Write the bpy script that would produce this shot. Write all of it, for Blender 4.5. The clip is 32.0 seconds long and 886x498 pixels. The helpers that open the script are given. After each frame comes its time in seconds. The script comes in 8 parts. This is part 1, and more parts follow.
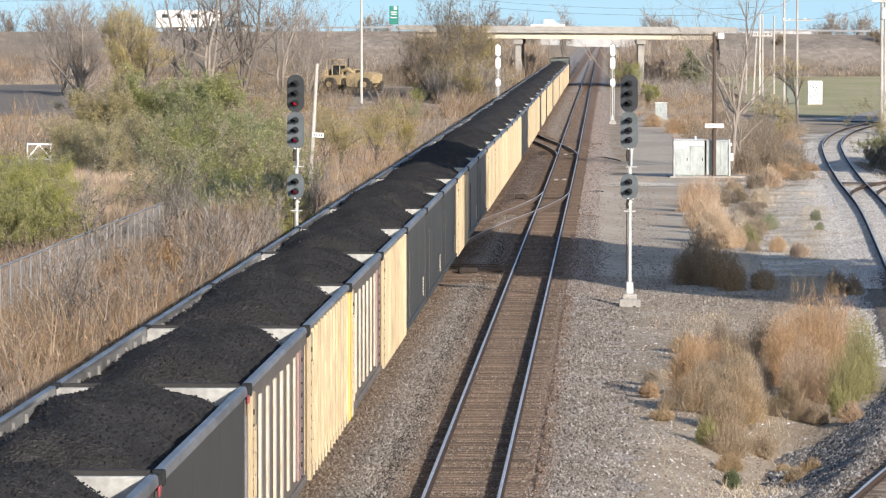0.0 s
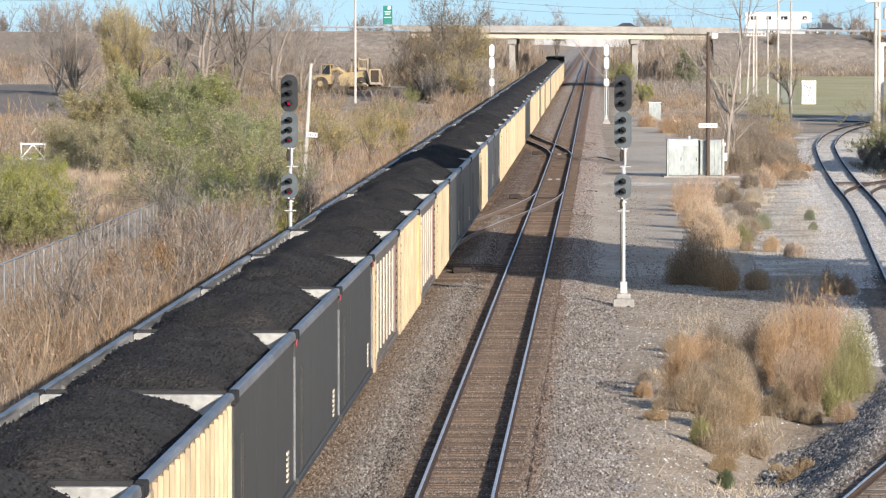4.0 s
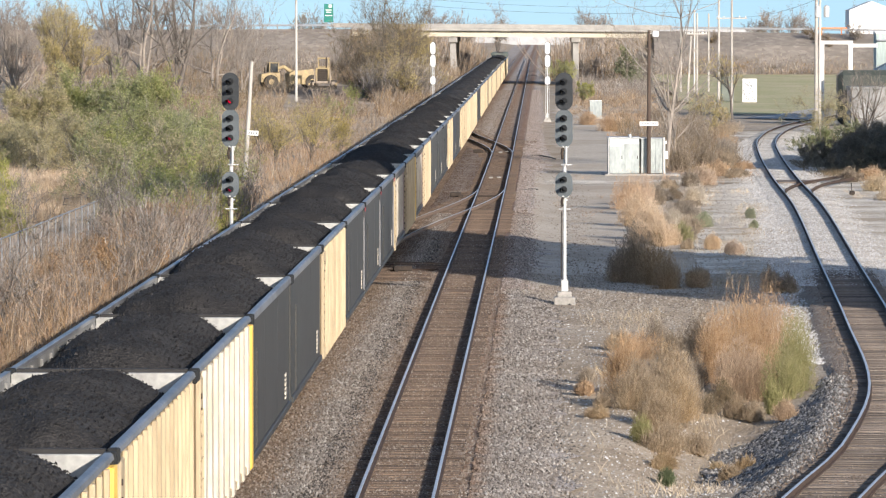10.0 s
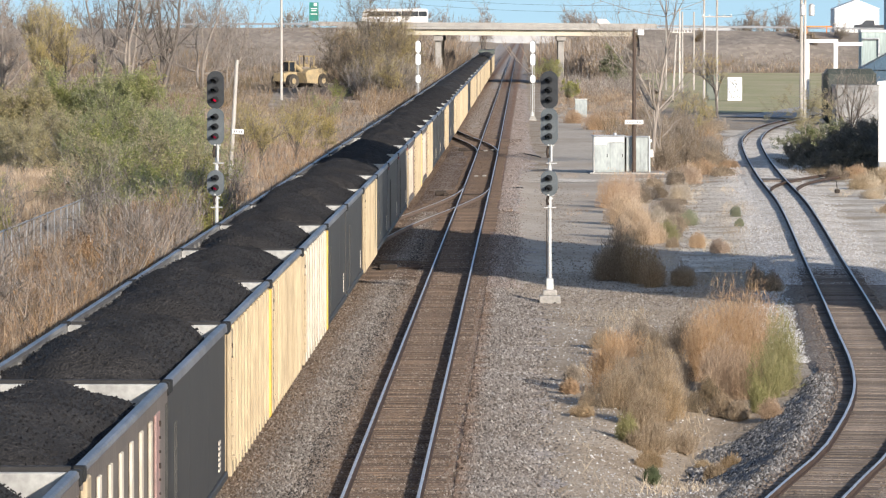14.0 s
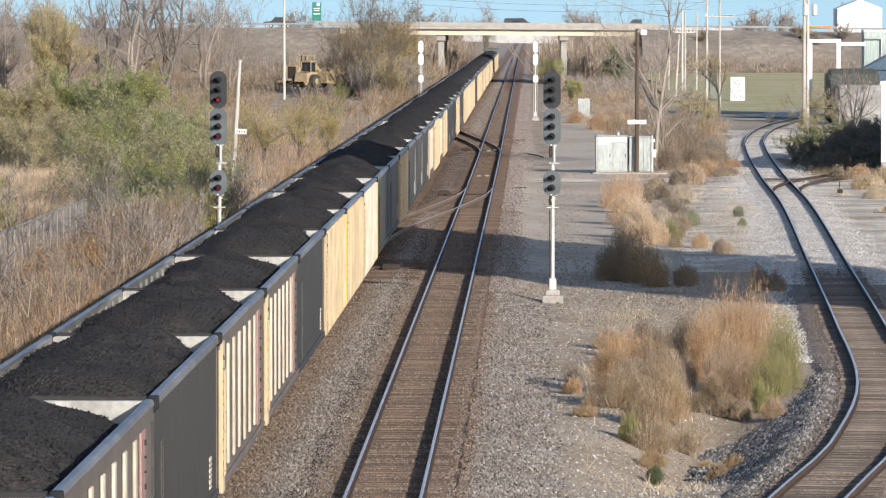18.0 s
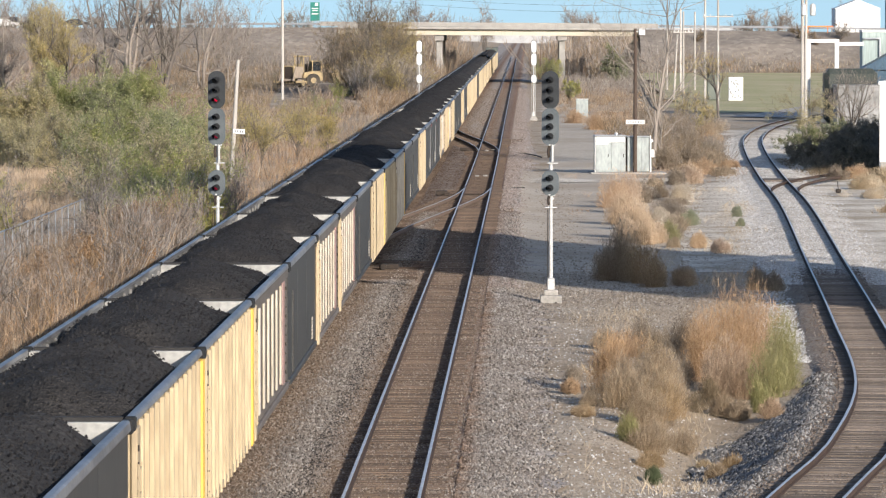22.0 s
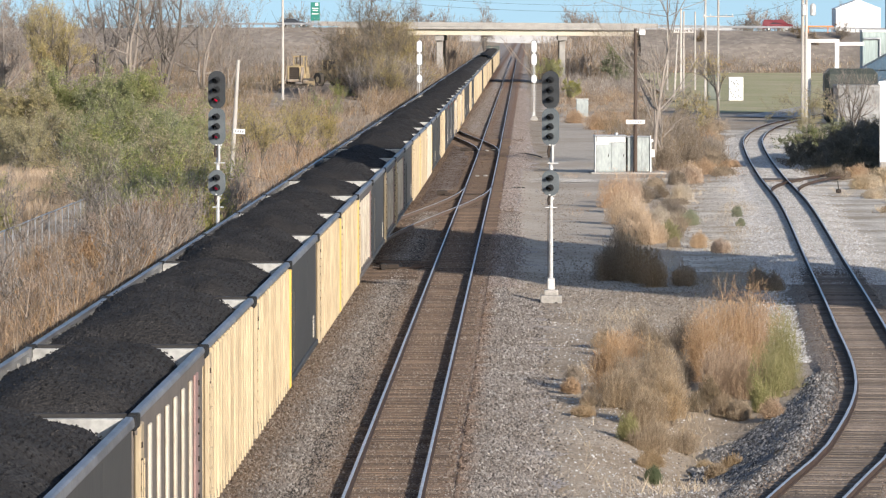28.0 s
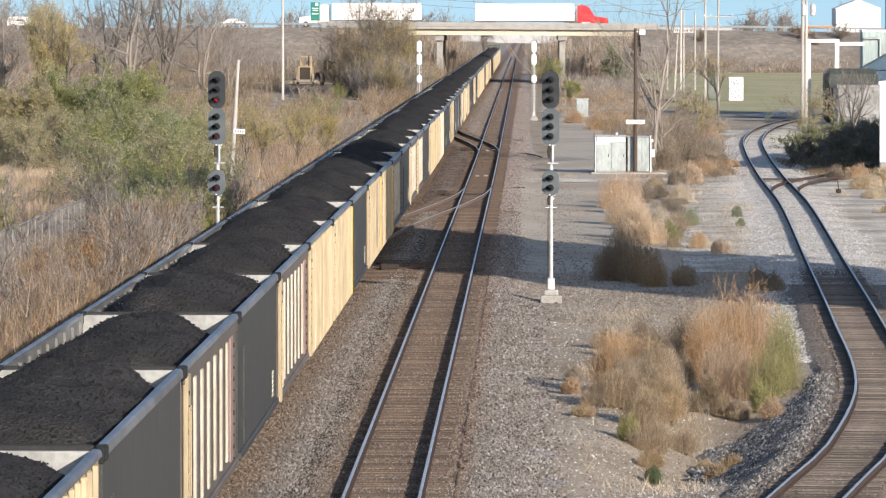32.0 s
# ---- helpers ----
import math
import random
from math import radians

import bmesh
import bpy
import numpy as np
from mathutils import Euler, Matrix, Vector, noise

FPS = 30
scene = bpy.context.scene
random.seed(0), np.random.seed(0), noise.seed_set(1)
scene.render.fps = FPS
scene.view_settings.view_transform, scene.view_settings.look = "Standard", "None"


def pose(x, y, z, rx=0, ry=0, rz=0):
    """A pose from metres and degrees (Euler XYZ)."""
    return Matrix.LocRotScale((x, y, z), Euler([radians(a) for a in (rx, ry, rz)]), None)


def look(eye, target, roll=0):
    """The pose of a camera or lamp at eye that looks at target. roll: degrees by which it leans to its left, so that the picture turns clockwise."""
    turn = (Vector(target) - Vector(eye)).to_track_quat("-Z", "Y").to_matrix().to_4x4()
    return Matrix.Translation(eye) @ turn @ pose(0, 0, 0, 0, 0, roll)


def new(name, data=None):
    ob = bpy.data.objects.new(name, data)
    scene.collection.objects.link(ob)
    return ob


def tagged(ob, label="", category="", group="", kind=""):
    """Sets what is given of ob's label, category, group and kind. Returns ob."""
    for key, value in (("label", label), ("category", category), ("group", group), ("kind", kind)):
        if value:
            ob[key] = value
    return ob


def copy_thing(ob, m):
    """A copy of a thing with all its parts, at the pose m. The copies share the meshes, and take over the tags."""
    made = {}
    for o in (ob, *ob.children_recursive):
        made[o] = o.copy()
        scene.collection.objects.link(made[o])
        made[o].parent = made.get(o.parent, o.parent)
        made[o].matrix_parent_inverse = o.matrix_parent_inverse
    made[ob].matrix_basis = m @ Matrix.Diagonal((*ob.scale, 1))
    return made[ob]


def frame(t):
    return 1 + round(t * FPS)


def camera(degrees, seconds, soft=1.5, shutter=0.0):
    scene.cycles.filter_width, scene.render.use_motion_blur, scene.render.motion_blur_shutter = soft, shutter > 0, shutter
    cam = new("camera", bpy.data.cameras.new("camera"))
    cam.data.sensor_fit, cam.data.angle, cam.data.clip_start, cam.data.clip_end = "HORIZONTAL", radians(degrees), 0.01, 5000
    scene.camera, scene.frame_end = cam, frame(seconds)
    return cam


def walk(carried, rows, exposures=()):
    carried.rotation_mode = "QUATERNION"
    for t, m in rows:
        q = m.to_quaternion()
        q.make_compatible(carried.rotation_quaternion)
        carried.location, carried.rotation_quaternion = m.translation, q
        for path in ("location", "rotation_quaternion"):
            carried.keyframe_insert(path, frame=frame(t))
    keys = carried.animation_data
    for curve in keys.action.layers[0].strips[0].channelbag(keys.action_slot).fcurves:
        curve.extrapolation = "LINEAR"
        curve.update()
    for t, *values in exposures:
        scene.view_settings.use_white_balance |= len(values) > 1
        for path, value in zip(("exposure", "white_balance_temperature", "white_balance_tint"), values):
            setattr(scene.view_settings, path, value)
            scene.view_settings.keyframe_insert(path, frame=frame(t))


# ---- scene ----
# ---- camera: a long lens on a high tripod, turned slowly to the left-hand building ----
EYE = Vector((0.0, 0.0, 9.70))
cam = camera(9.90, 32.0, soft=1.2)
LENS = 784.0 / math.tan(radians(9.90) / 2)


def aim(dx, dy):
    """The pose of the camera for a turn of dx, dy from its last rest, in lens units."""
    yaw, pit = math.atan((152.7 + dx) / LENS), math.atan((398.0 - dy) / LENS)
    way = Vector((-math.sin(yaw) * math.cos(pit), math.cos(yaw) * math.cos(pit), -math.sin(pit)))
    return look(EYE, EYE + way * 100)


TURNS = [(0, 139.4, 6.6), (0.5, 137.8, 6.4), (1, 134.6, 6.4), (1.5, 132.4, 6.4), (2, 131.6, 6.3), (3, 130, 6.4), (3.5, 128.4, 6.3),
         (4.5, 128.4, 6.3), (5.5, 128.5, 6.3), (6, 128.2, 6.3), (6.5, 123.8, 6.2), (7, 116.8, 5.3), (7.5, 99.2, 4.0), (8, 67.2, 3.4),
         (8.5, 50.3, 3.4), (9, 36.6, 3.4), (9.5, 26.6, 3.4), (10, 24.0, 3.0), (10.5, 10.5, 0.1), (11, -3.2, -1.0), (11.5, -10.7, -0.1),
         (12, -10.9, 0.2), (12.5, -7.7, 0.2), (13, -3.9, 0.2), (13.5, -3.1, 0.3), (14.5, -0.7, 0.3), (15.5, 0.6, 0.2), (16.5, 1.7, 0.2),
         (17, 2.8, 0.2), (19, 2.9, 0.1), (19.5, 2.3, 0.1), (20, 0.6, 0.1), (20.5, -0.2, 0.1), (23, -0.2, 0.1), (25.5, 0.4, 0.0), (27.5, 0.2, 0.0), (32, 0.2, 0.0)]
walk(cam, [(t, aim(dx, dy)) for t, dx, dy in TURNS], [(0, 0.54), (6, 0.60), (10.4, 0.60), (12, 0.47), (32, 0.45)])

# ---- daylight: a low sun behind the camera's right shoulder ----
SUN_EL, SUN_AZ = radians(17), math.atan2(0.50, -0.866)   # azimuth from +y towards +x
world = bpy.data.worlds.new("sky")
scene.world = world
world.use_nodes = True
wn = world.node_tree
bg = wn.nodes["Background"]
sky = wn.nodes.new("ShaderNodeTexSky")
sky.sky_type, sky.sun_disc, sky.sun_elevation, sky.sun_rotation = "NISHITA", False, SUN_EL, SUN_AZ
sky.air_density, sky.dust_density, sky.ozone_density = 1.0, 2.4, 3.0
wc, wa = wn.nodes.new("ShaderNodeTexCoord"), wn.nodes.new("ShaderNodeVectorMath")
wa.operation = "ADD"
wa.inputs[1].default_value = (0, 0, 0.12)      # a clear band of sky low over the ground
wn.links.new(wc.outputs["Generated"], wa.inputs[0])
wn.links.new(wa.outputs[0], sky.inputs["Vector"])
veil = wn.nodes.new("ShaderNodeHueSaturation")       # a thin high veil pales the blue
veil.inputs["Saturation"].default_value = 1.0
wn.links.new(sky.outputs[0], veil.inputs["Color"])
wn.links.new(veil.outputs[0], bg.inputs[0])
bg.inputs[1].default_value = 0.147
sun = new("sun", bpy.data.lights.new("sun", "SUN"))
sun.data.energy, sun.data.angle, sun.data.color = 4.65, radians(0.55), (1.0, 0.917, 0.83)
sun_way = Vector((math.sin(SUN_AZ) * math.cos(SUN_EL), math.cos(SUN_AZ) * math.cos(SUN_EL), math.sin(SUN_EL)))
sun.matrix_world = look(sun_way * 50, (0, 0, 0))


# ---- materials ----
def nodes_of(name):
    m = bpy.data.materials.new(name)
    m.use_nodes = True
    nt = m.node_tree
    return m, nt, nt.nodes["Principled BSDF"]


def mat(name, a, b=None, rough=0.7, metal=0.0, scale=3.0, fine=40.0, bump=0.15, spread=0.5, stretch=(1, 1, 1), vary=0.0, spec=0.3):
    """Two colours mixed by a broad noise, broken up by a fine one, with relief; vary: brightness from object to object."""
    m, nt, bs = nodes_of(name)
    N, L = nt.nodes, nt.links
    b = b or tuple(c * 0.7 for c in a)
    tc, mp = N.new("ShaderNodeTexCoord"), N.new("ShaderNodeMapping")
    mp.inputs["Scale"].default_value = stretch
    L.new(tc.outputs["Object"], mp.inputs[0])
    n1, n2 = N.new("ShaderNodeTexNoise"), N.new("ShaderNodeTexNoise")
    n1.inputs["Scale"].default_value, n1.inputs["Detail"].default_value = scale, 6
    n2.inputs["Scale"].default_value, n2.inputs["Detail"].default_value = fine, 4
    for n in (n1, n2):
        L.new(mp.outputs[0], n.inputs["Vector"])
    ramp = N.new("ShaderNodeValToRGB")
    ramp.color_ramp.elements[0].position, ramp.color_ramp.elements[1].position = 0.5 - spread / 2, 0.5 + spread / 2
    ramp.color_ramp.elements[0].color, ramp.color_ramp.elements[1].color = (*a, 1), (*b, 1)
    L.new(n1.outputs[0], ramp.inputs[0])
    hsv = N.new("ShaderNodeHueSaturation")
    L.new(ramp.outputs[0], hsv.inputs["Color"])
    mr = N.new("ShaderNodeMapRange")
    mr.inputs["From Min"].default_value, mr.inputs["From Max"].default_value = 0.3, 0.7
    mr.inputs["To Min"].default_value, mr.inputs["To Max"].default_value = 0.82, 1.18
    L.new(n2.outputs[0], mr.inputs[0])
    val = mr.outputs[0]
    if vary:
        oi, mu, ad = N.new("ShaderNodeObjectInfo"), N.new("ShaderNodeMath"), N.new("ShaderNodeMath")
        mu.operation, ad.operation = "MULTIPLY_ADD", "MULTIPLY"
        mu.inputs[1].default_value, mu.inputs[2].default_value = 2 * vary, 1 - vary
        L.new(oi.outputs["Random"], mu.inputs[0])
        L.new(mu.outputs[0], ad.inputs[0])
        L.new(val, ad.inputs[1])
        val = ad.outputs[0]
    L.new(val, hsv.inputs["Value"])
    L.new(hsv.outputs[0], bs.inputs["Base Color"])
    bs.inputs["Roughness"].default_value, bs.inputs["Metallic"].default_value = rough, metal
    bs.inputs["Specular IOR Level"].default_value = spec
    bp = N.new("ShaderNodeBump")
    bp.inputs["Strength"].default_value, bp.inputs["Distance"].default_value = bump, 0.03
    L.new(n2.outputs[0], bp.inputs["Height"])
    L.new(bp.outputs[0], bs.inputs["Normal"])
    return m


def leaf_mat(name, colours, rough=0.9, through_light=0.25, patchy=1.0):
    """A colour for each blade, leaf or stone, drawn from the row of colours."""
    m, nt, bs = nodes_of(name)
    N, L = nt.nodes, nt.links
    ge, ramp = N.new("ShaderNodeNewGeometry"), N.new("ShaderNodeValToRGB")
    cr = ramp.color_ramp
    while len(cr.elements) < len(colours):
        cr.elements.new(0.5)
    for i, c in enumerate(colours):
        cr.elements[i].position, cr.elements[i].color = i / (len(colours) - 1), (*c, 1)
    L.new(ge.outputs["Random Per Island"], ramp.inputs[0])
    tc, no, mx = N.new("ShaderNodeTexCoord"), N.new("ShaderNodeTexNoise"), N.new("ShaderNodeHueSaturation")
    no.inputs["Scale"].default_value, no.inputs["Detail"].default_value = 0.3, 3
    n2, m2 = N.new("ShaderNodeTexNoise"), N.new("ShaderNodeMapRange")
    n2.inputs["Scale"].default_value = 0.17
    L.new(ge.outputs["Position"], n2.inputs["Vector"])
    m2.inputs["From Min"].default_value, m2.inputs["From Max"].default_value = 0.35, 0.65
    m2.inputs["To Min"].default_value, m2.inputs["To Max"].default_value = 1 - 0.4 * patchy, 1 + 0.15 * patchy
    L.new(n2.outputs[0], m2.inputs[0])
    L.new(m2.outputs[0], mx.inputs["Saturation"])
    L.new(tc.outputs["Object"], no.inputs["Vector"])
    mr = N.new("ShaderNodeMapRange")
    mr.inputs["From Min"].default_value, mr.inputs["From Max"].default_value = 0.3, 0.7
    mr.inputs["To Min"].default_value, mr.inputs["To Max"].default_value = 1 - 0.38 * patchy, 1 + 0.32 * patchy
    L.new(no.outputs[0], mr.inputs[0])
    L.new(mr.outputs[0], mx.inputs["Value"])
    L.new(ramp.outputs[0], mx.inputs["Color"])
    L.new(mx.outputs[0], bs.inputs["Base Color"])
    bs.inputs["Roughness"].default_value = rough
    bs.inputs["Specular IOR Level"].default_value = 0.06
    if through_light:
        tr, mi = N.new("ShaderNodeBsdfTranslucent"), N.new("ShaderNodeMixShader")
        mi.inputs[0].default_value = through_light
        L.new(mx.outputs[0], tr.inputs[0])
        L.new(bs.outputs[0], mi.inputs[1])
        L.new(tr.outputs[0], mi.inputs[2])
        L.new(mi.outputs[0], N["Material Output"].inputs[0])
    return m


def gravel_mat(name, a, b, c, size=14.0, bump=0.9, broad=0.12, moves=False):
    """Loose stones: a cell colour for each, with broad stains and relief."""
    m, nt, bs = nodes_of(name)
    N, L = nt.nodes, nt.links
    ge = N.new("ShaderNodeTexCoord" if moves else "ShaderNodeNewGeometry")
    vo, no, n2 = N.new("ShaderNodeTexVoronoi"), N.new("ShaderNodeTexNoise"), N.new("ShaderNodeTexNoise")
    vo.inputs["Scale"].default_value = size
    no.inputs["Scale"].default_value, no.inputs["Detail"].default_value = broad, 8
    n2.inputs["Scale"].default_value, n2.inputs["Detail"].default_value = broad * 12, 6
    for n in (vo, no, n2):
        L.new(ge.outputs["Object" if moves else "Position"], n.inputs["Vector"])
    sep, ramp = N.new("ShaderNodeSeparateColor"), N.new("ShaderNodeValToRGB")
    L.new(vo.outputs["Color"], sep.inputs[0])
    cr = ramp.color_ramp
    cr.elements[0].color, cr.elements[1].color = (*a, 1), (*b, 1)
    cr.elements.new(0.5).color = (*[(p + q) / 2 for p, q in zip(a, b)], 1)
    L.new(sep.outputs[0], ramp.inputs[0])
    mix, mr = N.new("ShaderNodeMix"), N.new("ShaderNodeMapRange")
    mix.data_type = "RGBA"
    mr.inputs["From Min"].default_value, mr.inputs["From Max"].default_value = 0.4, 0.66
    ad = N.new("ShaderNodeMath")
    ad.operation = "MULTIPLY_ADD"
    ad.inputs[1].default_value = 0.5
    L.new(n2.outputs[0], ad.inputs[0])
    L.new(no.outputs[0], ad.inputs[2])
    su = N.new("ShaderNodeMath")
    su.operation = "SUBTRACT"
    su.inputs[1].default_value = 0.25
    L.new(ad.outputs[0], su.inputs[0])
    L.new(su.outputs[0], mr.inputs[0])
    L.new(mr.outputs[0], mix.inputs["Factor"])
    L.new(ramp.outputs[0], mix.inputs["A"])
    mix.inputs["B"].default_value = (*c, 1)
    L.new(mix.outputs["Result"], bs.inputs["Base Color"])
    bs.inputs["Roughness"].default_value = 0.9
    bs.inputs["Specular IOR Level"].default_value = 0.2
    bp = N.new("ShaderNodeBump")
    bp.inputs["Strength"].default_value, bp.inputs["Distance"].default_value = bump, 0.05
    L.new(vo.outputs["Distance"], bp.inputs["Height"])
    L.new(bp.outputs[0], bs.inputs["Normal"])
    return m


def glow_mat(name, colour, strength):
    m, nt, bs = nodes_of(name)
    bs.inputs["Base Color"].default_value = (*colour, 1)
    bs.inputs["Emission Color"].default_value = (*colour, 1)
    bs.inputs["Emission Strength"].default_value = strength
    bs.inputs["Roughness"].default_value = 0.3
    return m


M = {}

def stained(m):
    """Stains a material rust-brown along the two main tracks, most beside the rails."""
    N, L = m.node_tree.nodes, m.node_tree.links
    bs = N["Principled BSDF"]
    old = bs.inputs["Base Color"].links[0].from_socket
    ge, sx, no = N.new("ShaderNodeNewGeometry"), N.new("ShaderNodeSeparateXYZ"), N.new("ShaderNodeTexNoise")
    no.inputs["Scale"].default_value, no.inputs["Detail"].default_value = 0.9, 7
    L.new(ge.outputs["Position"], sx.inputs[0])
    L.new(ge.outputs["Position"], no.inputs["Vector"])

    def calc(op, p, q):
        n = N.new("ShaderNodeMath")
        n.operation = op
        for i, v in enumerate((p, q)):
            if isinstance(v, (int, float)):
                n.inputs[i].default_value = v
            else:
                L.new(v, n.inputs[i])
        return n.outputs[0]
    away = [calc("ABSOLUTE", calc("SUBTRACT", sx.outputs[0], c), 0) for c in (-2.93, -7.25)]
    d = calc("ADD", calc("MINIMUM", *away), calc("MULTIPLY", calc("SUBTRACT", no.outputs[0], 0.5), 1.3))
    mr, mix, mul = N.new("ShaderNodeMapRange"), N.new("ShaderNodeMix"), N.new("ShaderNodeMix")
    mr.inputs["From Min"].default_value, mr.inputs["From Max"].default_value = 1.95, 0.6
    mr.inputs["To Max"].default_value = 0.8
    L.new(d, mr.inputs[0])
    mul.data_type = mix.data_type = "RGBA"
    mul.blend_type = "MULTIPLY"
    mul.inputs["Factor"].default_value = 1.0
    L.new(old, mul.inputs["A"])
    mul.inputs["B"].default_value = (0.56, 0.465, 0.40, 1)
    L.new(mr.outputs[0], mix.inputs["Factor"])
    L.new(old, mix.inputs["A"])
    L.new(mul.outputs["Result"], mix.inputs["B"])
    rails = [calc("ABSOLUTE", calc("SUBTRACT", sx.outputs[0], c), 0) for c in (-2.93 - 0.72, -2.93 + 1.15, -7.25 + 0.8)]
    d = calc("ADD", calc("MINIMUM", calc("MINIMUM", rails[0], rails[1]), rails[2]), calc("MULTIPLY", calc("SUBTRACT", no.outputs[0], 0.5), 1.1))
    m3, rust = N.new("ShaderNodeMapRange"), N.new("ShaderNodeMix")
    m3.inputs["From Min"].default_value, m3.inputs["From Max"].default_value = 0.65, 0.05
    m3.inputs["To Max"].default_value = 0.75
    L.new(d, m3.inputs[0])
    rust.data_type, rust.blend_type = "RGBA", "MULTIPLY"
    L.new(m3.outputs[0], rust.inputs["Factor"])
    L.new(mix.outputs["Result"], rust.inputs["A"])
    rust.inputs["B"].default_value = (0.86, 0.58, 0.40, 1)
    L.new(rust.outputs["Result"], bs.inputs["Base Color"])
    return m


def oily(m):
    """Darkens stone and wood with old grease and coal dust about the switches."""
    N, L = m.node_tree.nodes, m.node_tree.links
    bs = N["Principled BSDF"]
    old = bs.inputs["Base Color"].links[0].from_socket
    ge, sx, no = N.new("ShaderNodeNewGeometry"), N.new("ShaderNodeSeparateXYZ"), N.new("ShaderNodeTexNoise")
    no.inputs["Scale"].default_value, no.inputs["Detail"].default_value = 0.35, 6
    L.new(ge.outputs["Position"], sx.inputs[0])
    L.new(ge.outputs["Position"], no.inputs["Vector"])
    last = None
    for out, lo, hi, a, b in ((sx.outputs[1], 222, 262, 0, 1), (sx.outputs[1], 400, 450, 1, 0), (sx.outputs[0], -2.0, -1.1, 1, 0), (no.outputs[0], 0.3, 0.55, 0.45, 1)):
        mr = N.new("ShaderNodeMapRange")
        for key, v in zip(("From Min", "From Max", "To Min", "To Max"), (lo, hi, a, b)):
            mr.inputs[key].default_value = v
        L.new(out, mr.inputs[0])
        if last:
            mu = N.new("ShaderNodeMath")
            mu.operation = "MULTIPLY"
            L.new(last, mu.inputs[0])
            L.new(mr.outputs[0], mu.inputs[1])
            last = mu.outputs[0]
        else:
            last = mr.outputs[0]
    mix = N.new("ShaderNodeMix")
    mix.data_type, mix.blend_type = "RGBA", "MULTIPLY"
    L.new(last, mix.inputs["Factor"])
    L.new(old, mix.inputs["A"])
    mix.inputs["B"].default_value = (0.50, 0.46, 0.45, 1)
    L.new(mix.outputs["Result"], bs.inputs["Base Color"])
    return m


M["soil"] = gravel_mat("dry_soil", (0.34, 0.28, 0.21), (0.50, 0.42, 0.33), (0.29, 0.225, 0.155), 9, 0.7, 0.12)
M["ballast"] = oily(stained(gravel_mat("ballast_stone", (0.22, 0.195, 0.175), (0.54, 0.48, 0.43), (0.36, 0.30, 0.25), 12, 1.0, 0.5)))
M["limestone"] = gravel_mat("limestone_gravel", (0.53, 0.47, 0.385), (0.82, 0.76, 0.665), (0.37, 0.305, 0.225), 10, 0.9, 0.22)
M["spur_dirt"] = gravel_mat("dirty_track_gravel", (0.16, 0.13, 0.105), (0.38, 0.325, 0.27), (0.22, 0.178, 0.14), 11, 1.0, 0.4)
# grey stone, its colour darkened for a slope turned from the sun
M["slope_shade_stone"] = gravel_mat("grey_stone_with_slope_shade", (0.09, 0.085, 0.078), (0.30, 0.28, 0.26), (0.16, 0.15, 0.138), 8, 1.2, 0.2)
M["roadway"] = gravel_mat("packed_gravel", (0.42, 0.365, 0.295), (0.57, 0.505, 0.415), (0.40, 0.33, 0.255), 7, 0.5, 0.08)
# brown ground colour darkened to give the shade between brush stems
M["floor_shade"] = gravel_mat("leaf_litter", (0.13, 0.098, 0.07), (0.25, 0.19, 0.135), (0.17, 0.125, 0.085), 9, 0.8, 0.3)
M["concrete_road"] = mat("pale_concrete", (0.42, 0.40, 0.37), (0.32, 0.30, 0.28), 0.85, scale=0.3, fine=8)
M["lawn"] = gravel_mat("short_lawn", (0.32, 0.31, 0.16), (0.41, 0.385, 0.21), (0.47, 0.40, 0.25), 5, 0.4, 0.09)
M["bank"] = gravel_mat("dry_grass_bank", (0.22, 0.188, 0.158), (0.32, 0.278, 0.235), (0.19, 0.166, 0.14), 1.2, 0.8, 0.05)
M["field"] = gravel_mat("turned_soil", (0.17, 0.145, 0.12), (0.27, 0.235, 0.198), (0.22, 0.188, 0.155), 2.5, 0.7, 0.05)
M["earth"] = gravel_mat("dug_earth", (0.10, 0.075, 0.055), (0.19, 0.145, 0.105), (0.23, 0.18, 0.13), 2.5, 0.8, 0.05)
M["rail_top"] = mat("polished_rail_steel", (0.60, 0.60, 0.61), (0.50, 0.49, 0.49), 0.42, 0.6, scale=1, fine=6, bump=0.02)
M["rail_tan"] = mat("tan_rusted_rail", (0.22, 0.155, 0.11), (0.14, 0.10, 0.075), 0.8, 0.2, scale=4)
M["rail_side"] = mat("rusty_rail_steel", (0.09, 0.058, 0.043), (0.055, 0.04, 0.033), 0.85, 0.2, scale=4)
M["tie"] = mat("weathered_tie_wood", (0.17, 0.12, 0.085), (0.09, 0.065, 0.05), 0.9, scale=3, fine=30, bump=0.4, stretch=(0.4, 3, 3), vary=0.35)
M["tie_grey"] = mat("grey_tie_wood", (0.21, 0.17, 0.14), (0.10, 0.082, 0.068), 0.9, scale=3, fine=30, bump=0.5, stretch=(0.4, 3, 3), vary=0.35)
M["coal"] = gravel_mat("coal", (0.014, 0.0135, 0.0132), (0.055, 0.051, 0.049), (0.0275, 0.0257, 0.025), 20, 0.6, 0.9, True)
M["dark"] = mat("dark_grey_car_paint", (0.044, 0.044, 0.042), (0.060, 0.059, 0.055), 0.55, 0.1, scale=0.7, fine=9, bump=0.05, stretch=(1, 1, 0.25), vary=0.15)
# dark car paint with a cast shadow's blue tint put into the colour
M["dark_in_shade"] = mat("dark_car_paint_with_shade", (0.035, 0.04, 0.055), (0.055, 0.06, 0.07), 0.5, 0.1, scale=0.7, fine=9, bump=0.05, stretch=(1, 1, 0.25))
